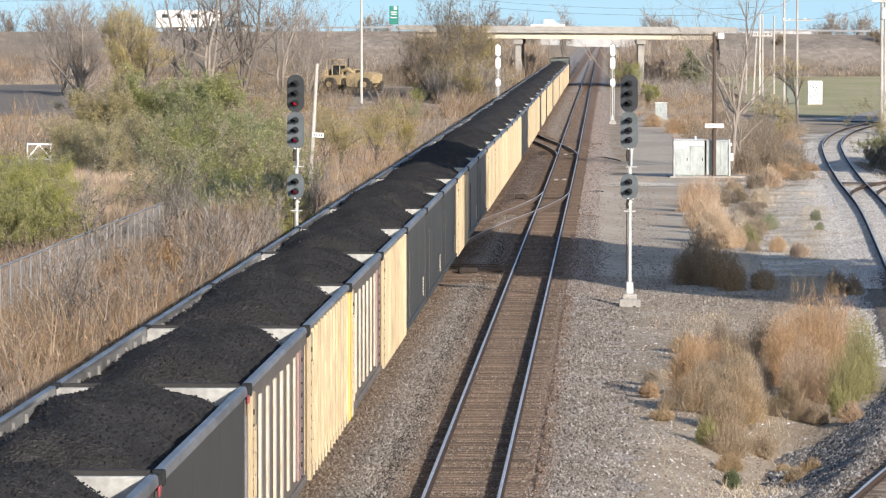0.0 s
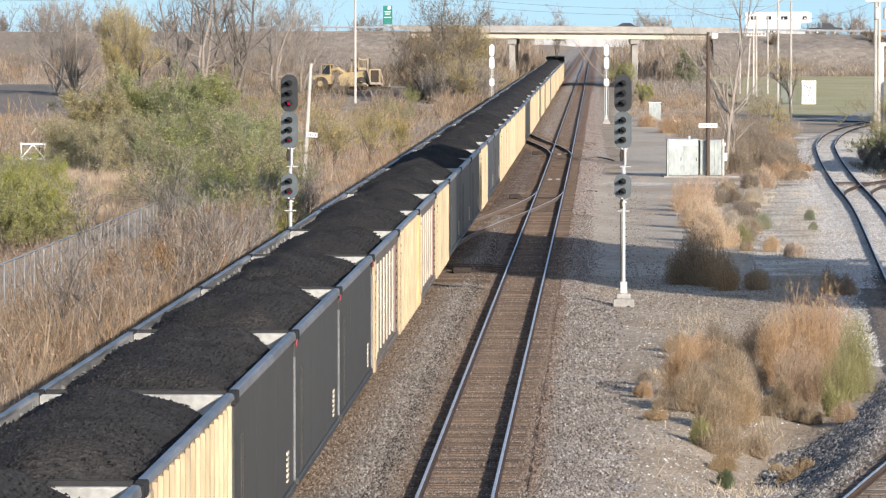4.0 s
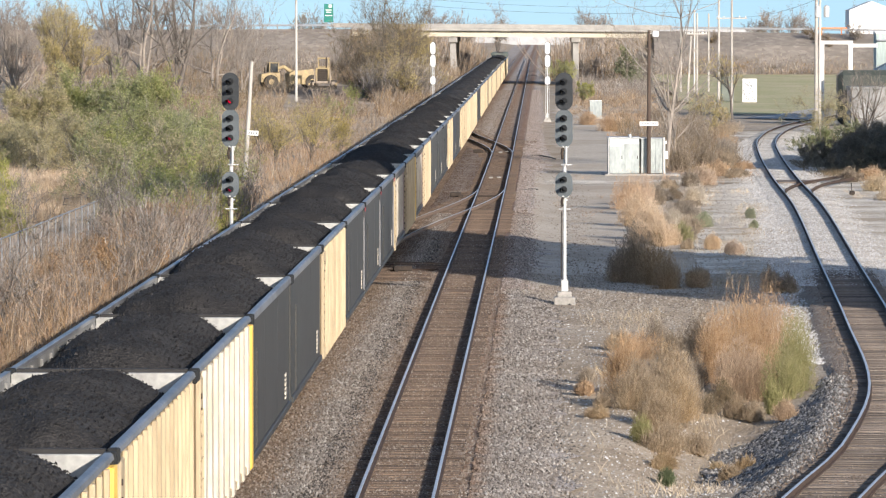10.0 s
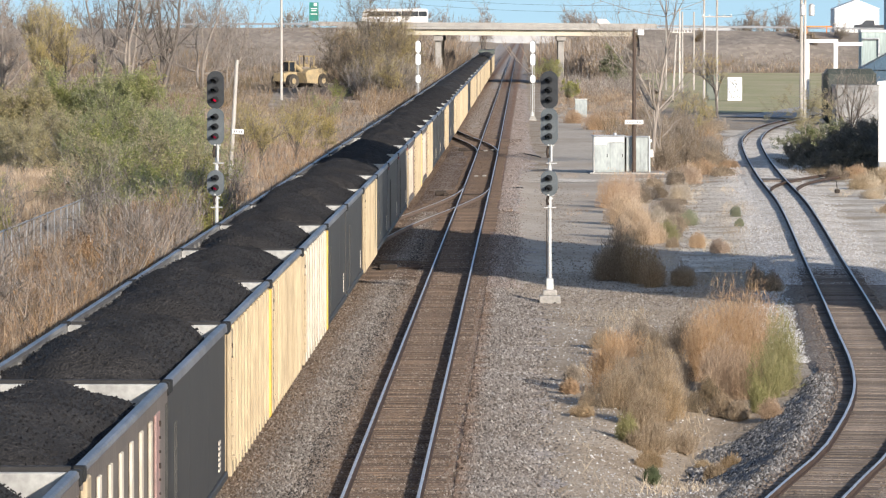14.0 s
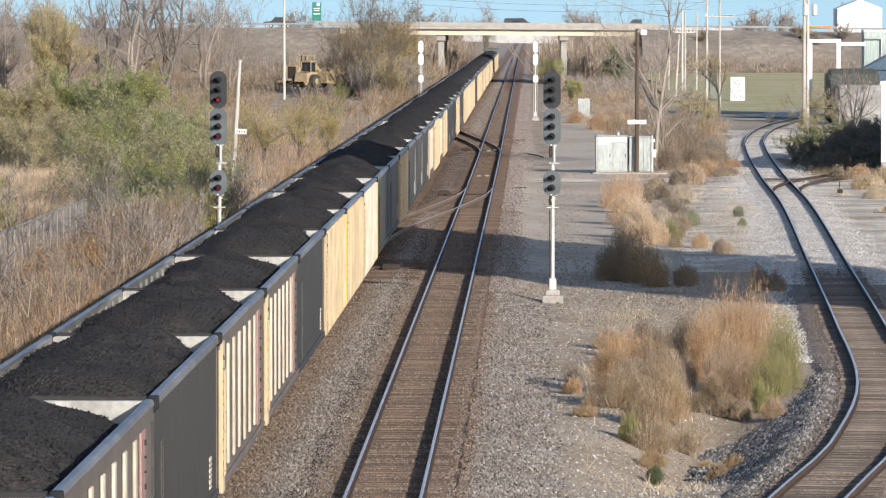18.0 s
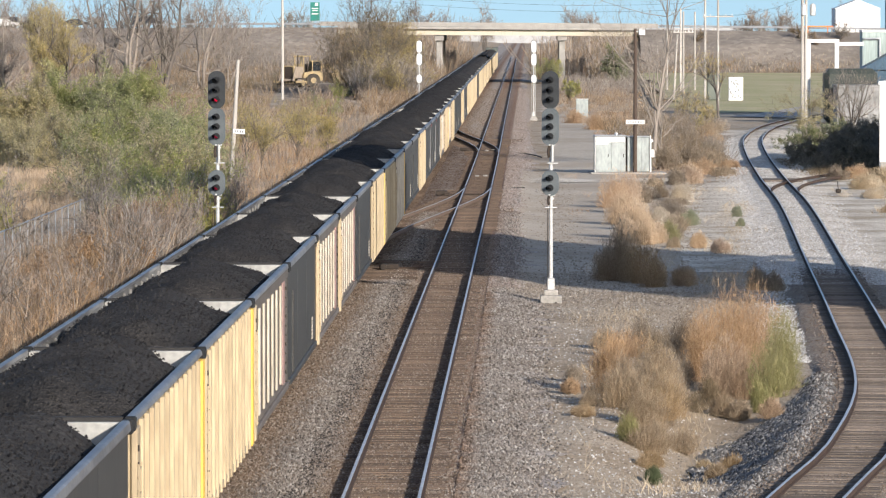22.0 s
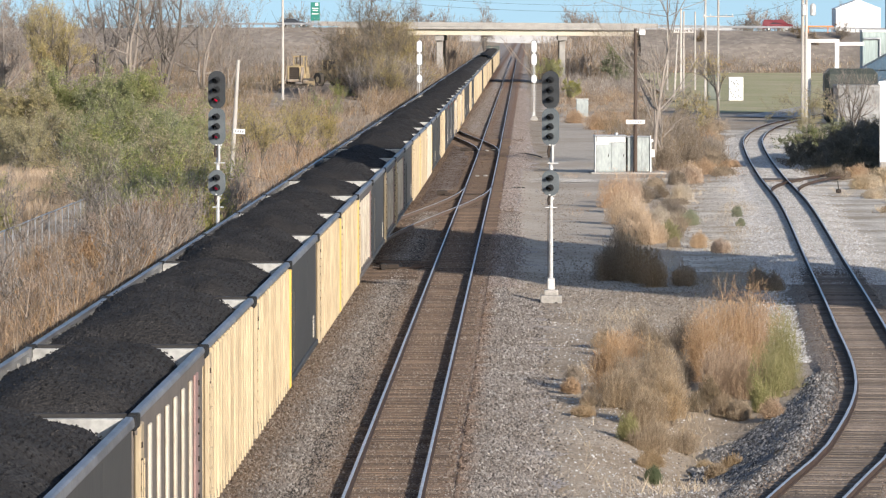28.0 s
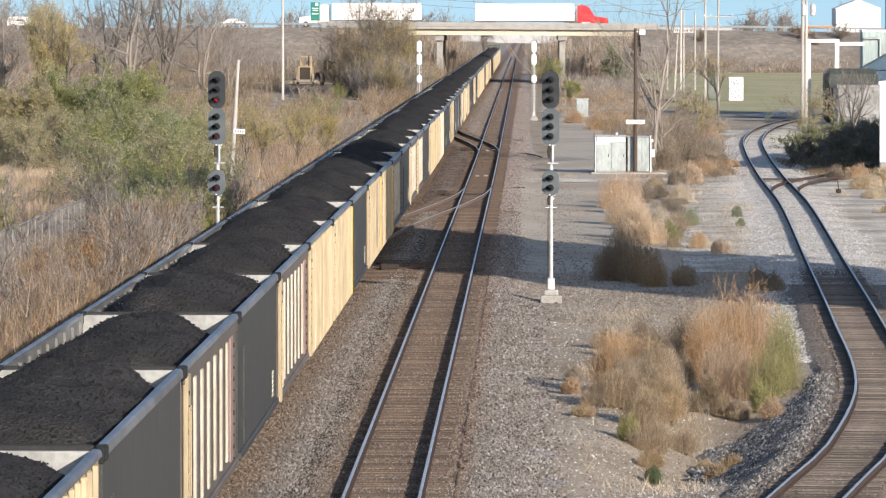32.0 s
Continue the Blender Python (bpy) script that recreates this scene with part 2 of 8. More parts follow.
M["cream"] = mat("cream_car_paint", (0.46, 0.38, 0.255), (0.36, 0.285, 0.185), 0.6, scale=0.9, fine=7, bump=0.05, stretch=(1, 1.5, 0.2), vary=0.12)
M["white_rib"] = mat("chalky_white_paint", (0.58, 0.535, 0.455), (0.40, 0.345, 0.27), 0.65, scale=1.5, fine=9, bump=0.05, stretch=(1, 1, 0.3))
M["yellow"] = mat("yellow_post_paint", (0.80, 0.52, 0.09), (0.62, 0.40, 0.10), 0.6, scale=2, stretch=(1, 1, 0.4))
M["taupe"] = mat("taupe_car_paint", (0.155, 0.133, 0.115), (0.11, 0.095, 0.083), 0.6, scale=0.8, fine=8, stretch=(1, 1.4, 0.25), vary=0.15)
M["pink"] = mat("faded_red_paint", (0.34, 0.21, 0.19), (0.23, 0.165, 0.15), 0.65, scale=2)
M["chord"] = mat("scuffed_steel_chord", (0.235, 0.238, 0.25), (0.065, 0.066, 0.07), 0.42, 0.25, scale=1.6, fine=14, bump=0.15, stretch=(1, 0.4, 1), spec=0.5)
M["end_chord"] = mat("dull_end_chord", (0.042, 0.040, 0.039), (0.022, 0.021, 0.021), 0.6, 0.2, scale=1.5, fine=12, bump=0.1)
M["dusty_lining"] = mat("coal_dusted_steel", (0.27, 0.265, 0.25), (0.10, 0.097, 0.092), 0.65, 0.15, scale=0.9, fine=8, bump=0.1)
M["red_mark"] = mat("faded_red_mark", (0.30, 0.06, 0.07), (0.20, 0.05, 0.055), 0.6, scale=3)
M["lining"] = mat("pale_inner_steel", (0.46, 0.455, 0.425), (0.22, 0.213, 0.20), 0.55, 0.2, scale=1.3, fine=8, bump=0.1)
M["under"] = mat("sooty_underframe", (0.035, 0.03, 0.027), (0.06, 0.045, 0.035), 0.85, 0.2, scale=3)
M["wheel"] = mat("wheel_steel", (0.10, 0.075, 0.06), (0.06, 0.05, 0.045), 0.6, 0.6, scale=4)
M["black"] = mat("signal_black_paint", (0.034, 0.037, 0.040), (0.052, 0.055, 0.058), 0.5, scale=3, bump=0.04)
M["grey_board"] = mat("grey_signal_board", (0.10, 0.115, 0.123), (0.135, 0.15, 0.158), 0.5, scale=2, bump=0.04)
M["silver"] = mat("aluminium_paint", (0.62, 0.62, 0.605), (0.44, 0.435, 0.42), 0.45, 0.3, scale=3, fine=25, bump=0.05)
M["white"] = mat("white_paint", (0.80, 0.79, 0.77), (0.66, 0.65, 0.62), 0.55, scale=1.5, fine=15, bump=0.05)
M["mint_wall"] = mat("mint_cladding", (0.36, 0.43, 0.41), (0.31, 0.37, 0.355), 0.55, scale=0.3, fine=3, bump=0.05, stretch=(3, 1, 0.2))
M["blue_roof"] = mat("blue_roof_sheet", (0.055, 0.10, 0.145), (0.045, 0.08, 0.12), 0.45, 0.1, scale=0.5, fine=4, bump=0.05)
M["bin"] = mat("dark_green_bin_paint", (0.055, 0.064, 0.056), (0.035, 0.042, 0.038), 0.6, scale=0.8, fine=6, bump=0.08)
M["bungalow"] = mat("galvanised_bungalow_steel", (0.35, 0.385, 0.378), (0.27, 0.295, 0.29), 0.55, 0.1, scale=1.0, fine=5, bump=0.06, stretch=(1, 1, 0.4))
M["concrete"] = mat("weathered_concrete", (0.37, 0.352, 0.325), (0.25, 0.238, 0.22), 0.9, scale=0.8, fine=10, bump=0.2)
M["girder"] = mat("cream_girder_paint", (0.54, 0.495, 0.40), (0.44, 0.40, 0.325), 0.7, scale=0.25, fine=5)
M["wood_pole"] = mat("silvered_pole_wood", (0.52, 0.49, 0.45), (0.36, 0.33, 0.295), 0.9, scale=2, fine=25, bump=0.4, stretch=(3, 3, 0.2), vary=0.2)
M["dark_pole"] = mat("creosoted_pole_wood", (0.06, 0.042, 0.033), (0.10, 0.075, 0.06), 0.9, scale=2, fine=25, bump=0.4, stretch=(3, 3, 0.2))
M["galv"] = mat("galvanised_steel", (0.5, 0.51, 0.52), (0.38, 0.39, 0.4), 0.45, 0.7, scale=3)
M["machine"] = mat("dusty_machine_yellow", (0.44, 0.33, 0.17), (0.23, 0.19, 0.13), 0.8, scale=1.6, fine=9, bump=0.1)
M["machine_dust"] = mat("dust_caked_steel", (0.36, 0.30, 0.235), (0.22, 0.18, 0.145), 0.9, scale=1.5, fine=9, bump=0.15)
# pale wall whose shade is put in as dull grey patches
M["plain_wall"] = mat("pale_wall_with_shade", (0.34, 0.34, 0.335), (0.16, 0.16, 0.155), 0.8, scale=0.6, fine=6)
M["chain"] = mat("dull_galvanised_wire", (0.30, 0.30, 0.30), (0.22, 0.22, 0.22), 0.7, 0.2, scale=3)
# far woods colour paled so that it carries the distant haze
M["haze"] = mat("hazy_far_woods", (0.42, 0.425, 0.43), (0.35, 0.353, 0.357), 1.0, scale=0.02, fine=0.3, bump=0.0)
M["orange"] = mat("orange_barrier_paint", (0.75, 0.24, 0.06), (0.6, 0.2, 0.06), 0.6, scale=1)
M["rubber"] = mat("dusty_rubber", (0.035, 0.033, 0.03), (0.09, 0.075, 0.06), 0.9, scale=2)
M["glass"] = mat("dark_glass", (0.02, 0.025, 0.03), (0.03, 0.035, 0.04), 0.08, 0, scale=1, bump=0.0, spec=0.6)
M["cable_black"] = mat("black_cable_sheath", (0.02, 0.02, 0.021), (0.045, 0.04, 0.036), 0.7, scale=3)
M["bark"] = mat("grey_bark", (0.155, 0.135, 0.118), (0.09, 0.077, 0.066), 0.9, scale=3, fine=30, bump=0.4, stretch=(2, 2, 0.4))
M["pale_bark"] = mat("pale_bark", (0.33, 0.29, 0.25), (0.20, 0.17, 0.145), 0.9, scale=3, fine=30, bump=0.4, stretch=(2, 2, 0.4))
M["green_sign"] = mat("green_sign_sheeting", (0.015, 0.18, 0.145), (0.02, 0.155, 0.125), 0.5, scale=1)
M["red_truck"] = mat("red_truck_paint", (0.55, 0.025, 0.03), (0.45, 0.02, 0.025), 0.3, scale=1, bump=0.02, spec=0.5)
M["dark_car"] = mat("dark_car_paint", (0.03, 0.033, 0.04), (0.045, 0.05, 0.055), 0.3, 0.2, scale=1, bump=0.02, spec=0.5)
M["maroon"] = mat("maroon_car_paint", (0.16, 0.02, 0.03), (0.12, 0.02, 0.025), 0.3, 0.2, scale=1, bump=0.02, spec=0.5)
M["blue_wall"] = mat("blue_grey_cladding", (0.26, 0.33, 0.36), (0.22, 0.28, 0.31), 0.6, scale=0.5)
M["hood"] = mat("sooty_black_hood", (0.012, 0.013, 0.014), (0.02, 0.021, 0.022), 0.8, scale=3, bump=0.02)
M["lens_dark"] = mat("unlit_lens", (0.012, 0.014, 0.016), (0.02, 0.02, 0.022), 0.15, spec=0.6)
M["lens_red"] = glow_mat("lit_red_lens", (0.60, 0.0, 0.03), 0.75)
M["lens_dim"] = glow_mat("dim_red_lens", (0.34, 0.0, 0.03), 0.45)
M["grey_green"] = mat("grey_green_steel", (0.17, 0.19, 0.16), (0.12, 0.135, 0.115), 0.6, scale=1)
M["locomotive"] = mat("dark_green_locomotive_paint", (0.07, 0.085, 0.075), (0.11, 0.12, 0.11), 0.6, scale=0.8)
M["brush"] = leaf_mat("brown_brush", [(0.13, 0.088, 0.058), (0.28, 0.195, 0.125), (0.38, 0.27, 0.168), (0.18, 0.126, 0.086), (0.47, 0.36, 0.24), (0.24, 0.175, 0.12)])
M["brush_grey"] = leaf_mat("grey_twigs", [(0.11, 0.09, 0.075), (0.26, 0.225, 0.195), (0.43, 0.38, 0.33), (0.18, 0.15, 0.125), (0.34, 0.28, 0.225), (0.14, 0.112, 0.09)], through_light=0.1)
M["brush_tan"] = leaf_mat("tan_brush", [(0.10, 0.07, 0.05), (0.30, 0.20, 0.125), (0.43, 0.30, 0.19), (0.19, 0.13, 0.09), (0.34, 0.23, 0.145), (0.44, 0.325, 0.215)])
M["dead_leaf"] = leaf_mat("dead_leaf", [(0.30, 0.18, 0.10), (0.40, 0.26, 0.15), (0.24, 0.15, 0.09), (0.46, 0.33, 0.20)])
M["brush_dark"] = leaf_mat("dark_brush", [(0.09, 0.07, 0.05), (0.18, 0.14, 0.095), (0.26, 0.20, 0.135), (0.14, 0.12, 0.075), (0.31, 0.215, 0.13), (0.20, 0.175, 0.105)])
M["rust_grass"] = leaf_mat("rusty_grass", [(0.31, 0.19, 0.115), (0.42, 0.275, 0.17), (0.50, 0.36, 0.23), (0.26, 0.165, 0.11)])
M["peach_grass"] = leaf_mat("peach_grass", [(0.44, 0.31, 0.195), (0.55, 0.41, 0.275), (0.62, 0.49, 0.34), (0.37, 0.26, 0.165)], patchy=0.5)
M["straw"] = leaf_mat("straw", [(0.45, 0.355, 0.235), (0.58, 0.48, 0.34), (0.36, 0.275, 0.18), (0.50, 0.40, 0.275)])
M["tan_weed"] = leaf_mat("tan_weed", [(0.28, 0.205, 0.135), (0.385, 0.295, 0.195), (0.47, 0.375, 0.26), (0.24, 0.18, 0.12), (0.35, 0.25, 0.15)])
M["rust_weed"] = leaf_mat("rusty_weed", [(0.35, 0.225, 0.135), (0.47, 0.325, 0.20), (0.55, 0.405, 0.265), (0.27, 0.175, 0.11), (0.49, 0.36, 0.24)], patchy=0.6)
M["orange_weed"] = leaf_mat("orange_weed", [(0.41, 0.275, 0.185), (0.50, 0.36, 0.245), (0.56, 0.43, 0.305), (0.33, 0.225, 0.155)], patchy=0.6)
M["peach_weed"] = leaf_mat("peach_weed", [(0.46, 0.33, 0.21), (0.56, 0.42, 0.28), (0.62, 0.48, 0.335), (0.36, 0.255, 0.165)], patchy=0.5)
M["dim_weed"] = leaf_mat("grey_brown_weed", [(0.17, 0.135, 0.10), (0.27, 0.22, 0.165), (0.37, 0.305, 0.23), (0.13, 0.10, 0.077), (0.31, 0.24, 0.165)], patchy=0.6)
M["weed_green"] = leaf_mat("fresh_green_weed", [(0.19, 0.215, 0.13), (0.27, 0.285, 0.18), (0.33, 0.32, 0.22)], patchy=0.5)
M["green_weed"] = leaf_mat("green_weed", [(0.20, 0.20, 0.075), (0.27, 0.26, 0.105), (0.33, 0.30, 0.14), (0.23, 0.22, 0.09), (0.38, 0.31, 0.17)], patchy=0.5)
M["leaf_green"] = leaf_mat("willow_leaf", [(0.19, 0.22, 0.075), (0.29, 0.325, 0.11), (0.42, 0.43, 0.17), (0.50, 0.465, 0.23), (0.26, 0.29, 0.10), (0.39, 0.375, 0.18)], through_light=0.5, patchy=0.7)
M["leaf_olive"] = leaf_mat("olive_leaf", [(0.30, 0.275, 0.14), (0.42, 0.375, 0.20), (0.51, 0.445, 0.265), (0.35, 0.315, 0.17), (0.46, 0.385, 0.25)], through_light=0.5, patchy=0.4)
M["leaf_yellow"] = leaf_mat("yellowing_leaf", [(0.37, 0.30, 0.115), (0.48, 0.39, 0.165), (0.28, 0.235, 0.10), (0.45, 0.35, 0.18)], patchy=0.4)
M["leaf_lime"] = leaf_mat("lime_leaf", [(0.31, 0.315, 0.10), (0.41, 0.395, 0.14), (0.25, 0.265, 0.08), (0.46, 0.405, 0.18)], through_light=0.4, patchy=0.6)
M["leaf_dark"] = leaf_mat("juniper_leaf", [(0.15, 0.135, 0.10), (0.21, 0.185, 0.135), (0.28, 0.24, 0.185)], through_light=0.05)
M["leaf_moss"] = leaf_mat("mossy_juniper_leaf", [(0.11, 0.13, 0.065), (0.17, 0.185, 0.095), (0.26, 0.245, 0.14)], through_light=0.05)
M["weed_dark"] = leaf_mat("dark_green_weed", [(0.06, 0.085, 0.035), (0.10, 0.13, 0.055), (0.15, 0.17, 0.08)], through_light=0.15)
M["stone_coal"] = leaf_mat("spilled_coal", [(0.03, 0.028, 0.027), (0.07, 0.065, 0.06), (0.16, 0.14, 0.12)], through_light=0, patchy=0.25)
M["stone_mix"] = stained(leaf_mat("loose_stone", [(0.085, 0.072, 0.061), (0.27, 0.232, 0.198), (0.42, 0.37, 0.318), (0.17, 0.138, 0.112), (0.60, 0.55, 0.49)], through_light=0, patchy=0.25))
M["stone_grey"] = leaf_mat("loose_grey_stone", [(0.06, 0.056, 0.052), (0.15, 0.14, 0.128), (0.30, 0.28, 0.255), (0.52, 0.49, 0.45), (0.10, 0.093, 0.086), (0.22, 0.205, 0.188)], through_light=0, patchy=0.25)

M["stone_pink"] = leaf_mat("pinkish_stone", [(0.16, 0.122, 0.10), (0.33, 0.265, 0.225), (0.47, 0.385, 0.33), (0.24, 0.187, 0.155), (0.57, 0.495, 0.44)], through_light=0, patchy=0.25)
M["stone_brown"] = oily(leaf_mat("stained_stone", [(0.12, 0.085, 0.06), (0.24, 0.18, 0.13), (0.34, 0.27, 0.21), (0.18, 0.12, 0.08), (0.45, 0.39, 0.33)], through_light=0, patchy=0.25))
M["stone_tan"] = leaf_mat("tan_stone", [(0.18, 0.14, 0.105), (0.34, 0.28, 0.215), (0.45, 0.385, 0.31), (0.27, 0.215, 0.165), (0.57, 0.51, 0.43), (0.13, 0.10, 0.08)], through_light=0, patchy=0.25)
M["stone_pale"] = leaf_mat("pale_stone", [(0.45, 0.42, 0.38), (0.60, 0.57, 0.53), (0.78, 0.75, 0.71), (0.36, 0.32, 0.28)], through_light=0, patchy=0.25)


# ---- mesh tools ----
class Geo:
    """Collects vertices and faces of one mesh."""

    def __init__(self):
        self.v, self.f = [], []

    def add(self, vs, fs, m=None):
        o = len(self.v)
        self.v.extend([(m @ Vector(p))[:] for p in vs] if m else vs)
        self.f.extend([tuple(i + o for i in f) for f in fs])
        return self

    def box(self, c, s, ch=0.0, m=None):
        """A box of centre c and size s, its edges cut back by ch."""
        cx, cy, cz = c
        hx, hy, hz = (q / 2 for q in s)
        if not ch:
            vs = [(cx + a * hx, cy + b * hy, cz + d * hz) for a in (-1, 1) for b in (-1, 1) for d in (-1, 1)]
            return self.add(vs, [(0, 1, 3, 2), (4, 6, 7, 5), (0, 4, 5, 1), (2, 3, 7, 6), (0, 2, 6, 4), (1, 5, 7, 3)], m)
        ch = min(ch, hx * 0.9, hy * 0.9, hz * 0.9)
        bm = bmesh.new()
        for a in (-1, 1):
            for b in (-1, 1):
                for d in (-1, 1):
                    bm.verts.new((cx + a * (hx - ch), cy + b * (hy - ch), cz + d * hz))
                    bm.verts.new((cx + a * (hx - ch), cy + b * hy, cz + d * (hz - ch)))
                    bm.verts.new((cx + a * hx, cy + b * (hy - ch), cz + d * (hz - ch)))
        bmesh.ops.convex_hull(bm, input=bm.verts[:])
        bm.verts.index_update()
        vs, fs = [v.co[:] for v in bm.verts], [tuple(v.index for v in f.verts) for f in bm.faces]
        bm.free()
        return self.add(vs, fs, m)

    def tube(self, pts, radii, seg=6, caps=True, m=None):
        """A tube along pts."""
        vs, fs, n = [], [], len(pts)
        pts = [Vector(p) for p in pts]
        for i, p in enumerate(pts):
            d = (pts[min(i + 1, n - 1)] - pts[max(i - 1, 0)]).normalized()
            u = d.cross(Vector((0.31, 0.95, 0.05)) if abs(d.z) > 0.8 else Vector((0, 0, 1))).normalized()
            w = d.cross(u)
            r = radii[i] if isinstance(radii, (list, tuple)) else radii
            vs += [(p + u * (r * math.cos(6.2832 * k / seg)) + w * (r * math.sin(6.2832 * k / seg)))[:] for k in range(seg)]
        for i in range(n - 1):
            fs += [(i * seg + k, i * seg + (k + 1) % seg, (i + 1) * seg + (k + 1) % seg, (i + 1) * seg + k) for k in range(seg)]
        if caps:
            fs += [tuple(reversed(range(seg))), tuple((n - 1) * seg + k for k in range(seg))]
        return self.add(vs, fs, m)

    def prism(self, outline, x0, x1, m=None):
        """An outline in (y, z) drawn out along x."""
        n = len(outline)
        vs = [(x0, y, z) for y, z in outline] + [(x1, y, z) for y, z in outline]
        fs = [tuple(range(n)), tuple(reversed(range(n, 2 * n)))] + [(i, i + n, (i + 1) % n + n, (i + 1) % n) for i in range(n)]
        return self.add(vs, fs, m)

    def mesh(self, name, material, smooth=False):
        me = bpy.data.meshes.new(name)
        me.from_pydata(self.v, [], self.f)
        me.materials.append(material)
        bm = bmesh.new()
        bm.from_mesh(me)
        if len(self.f) < 20000:
            bmesh.ops.recalc_face_normals(bm, faces=bm.faces[:])
        bm.to_mesh(me)
        bm.free()
        if smooth:
            me.shade_smooth()
        return me


def part(name, geo, material, parent, label="", smooth=False, at=None):
    """Links a mesh as one object under a thing or a part."""
    me = geo.mesh(name, material, smooth) if isinstance(geo, Geo) else geo
    ob = new(name, me)
    ob.parent = parent
    if at is not None:
        ob.matrix_basis = at
    return tagged(ob, label)


def thing(name, label, category, at=None, group="", kind=""):
    ob = new(name)
    ob.empty_display_size = 0.2
    if at is not None:
        ob.matrix_basis = at
    return tagged(ob, label, category, group, kind)


def lump(name, geo, material, label="", category="", kind="structure", smooth=False, at=None):
    """A top-level thing of one mesh."""
    ob = new(name, geo.mesh(name, material, smooth) if isinstance(geo, Geo) else geo)
    if at is not None:
        ob.matrix_basis = at
    return tagged(ob, label, category, "", kind)


def fast_mesh(name, co, idx, k, material):
    """A mesh from arrays: points and k-sided faces."""
    me = bpy.data.meshes.new(name)
    n = len(idx) // k
    me.vertices.add(len(co))
    me.vertices.foreach_set("co", np.ascontiguousarray(co, dtype=np.float32).ravel())
    me.loops.add(len(idx))
    me.loops.foreach_set("vertex_index", np.ascontiguousarray(idx, dtype=np.int32))
    me.polygons.add(n)
    me.polygons.foreach_set("loop_start", np.arange(0, n * k, k, dtype=np.int32))
    me.update(calc_edges=True)
    me.materials.append(material)
    return me


RNG = np.random.default_rng(7)


def blades(base, tip, width):
    """Thin three-cornered stems from base to tip points."""
    n = len(base)
    a = RNG.uniform(0, 6.283, n)
    side = np.stack([np.cos(a), np.sin(a) * 0.5, np.zeros(n)], 1) * (np.asarray(width).reshape(-1, 1) / 2)
    return np.stack([base - side, base + side, tip], 1).reshape(-1, 3)


def leaves(centre, size, flat=0.0):
    """Small four-cornered leaves, turned at random."""
    n = len(centre)
    u = RNG.normal(size=(n, 3))
    u[:, 2] *= 1 - flat
    u /= np.linalg.norm(u, axis=1, keepdims=True)
    w = np.cross(u, RNG.normal(size=(n, 3)))
    w /= np.linalg.norm(w, axis=1, keepdims=True)
    s = np.asarray(size).reshape(-1, 1) / 2
    return np.stack([centre - u * s, centre + w * s * 0.5, centre + u * s, centre - w * s * 0.5], 1).reshape(-1, 3)


def stuff(name, co, k, material, label, category):
    ob = new(name, fast_mesh(name, co, np.arange(len(co)), k, material))
    return tagged(ob, label, category, "", "stuff")


# ---- plan: tracks run along y, the second main line's middle is x = -2.93 ----
RAIL = 0.35


def bend(y):
    """The far part of the line bends a little to the left."""
    d = y - 340
    return 0.0 if d < -60 else -0.0012 * (d + 60) ** 2 / 240 if d < 60 else -0.0012 * d


def main_1(y):
    return -7.25 + bend(y)


def main_2(y):
    return -2.93 + bend(y)


SPUR = [(60, -1.6), (90, 3.75), (104.6, 6.02), (114.5, 7.48), (133.6, 9.30), (160.5, 10.35), (201, 11.7), (268, 13.9), (317, 15.0), (380, 16.8), (424, 18.6), (470, 22.0), (510, 27.0), (560, 36.0), (640, 56.0)]


def spur(y):
    """The curved side track's middle, through its fixed points."""
    k = max(i for i in range(len(SPUR)) if SPUR[i][0] <= y or i == 0)
    k = min(k, len(SPUR) - 2)
    (y0, x0), (y1, x1) = SPUR[k], SPUR[k + 1]
    ya, xa = SPUR[k - 1] if k else (2 * y0 - y1, 2 * x0 - x1)
    yb, xb = SPUR[k + 2] if k + 2 < len(SPUR) else (2 * y1 - y0, 2 * x1 - x0)
    m0, m1, h = (x1 - xa) / (y1 - ya), (xb - x0) / (yb - y0), y1 - y0
    u = (y - y0) / h
    return (2 * u ** 3 - 3 * u ** 2 + 1) * x0 + (u ** 3 - 2 * u ** 2 + u) * h * m0 + (3 * u ** 2 - 2 * u ** 3) * x1 + (u ** 3 - u ** 2) * h * m1


def ground_z(x, y):
    """Height of the open ground: a dug field rises on the far left, a hollow lies by the side track."""
    z = 0.9 * np.clip((y - 520) / 150, 0, 1) * np.clip((-14 - x) / 8, 0, 1)
    mid = np.interp(y, [p[0] for p in SPUR], [p[1] for p in SPUR]) - 3.9
    z = z - 0.95 * np.exp(-((x - mid) / 1.7) ** 2) * np.clip((y - 103) / 16, 0, 1) * np.clip((140 - y) / 14, 0, 1)
    rough = 0.012 * np.sin(x * 2.1 + y * 0.83) * np.sin(x * 0.9 - y * 0.41 + 1) + 0.010 * np.sin(x * 3.7 - y * 1.7) + 0.008 * np.sin(x * 5.3 + y * 2.9 + 2)
    return z + rough * np.clip((np.abs(x + 5) - 6.5) / 2, 0, 1)


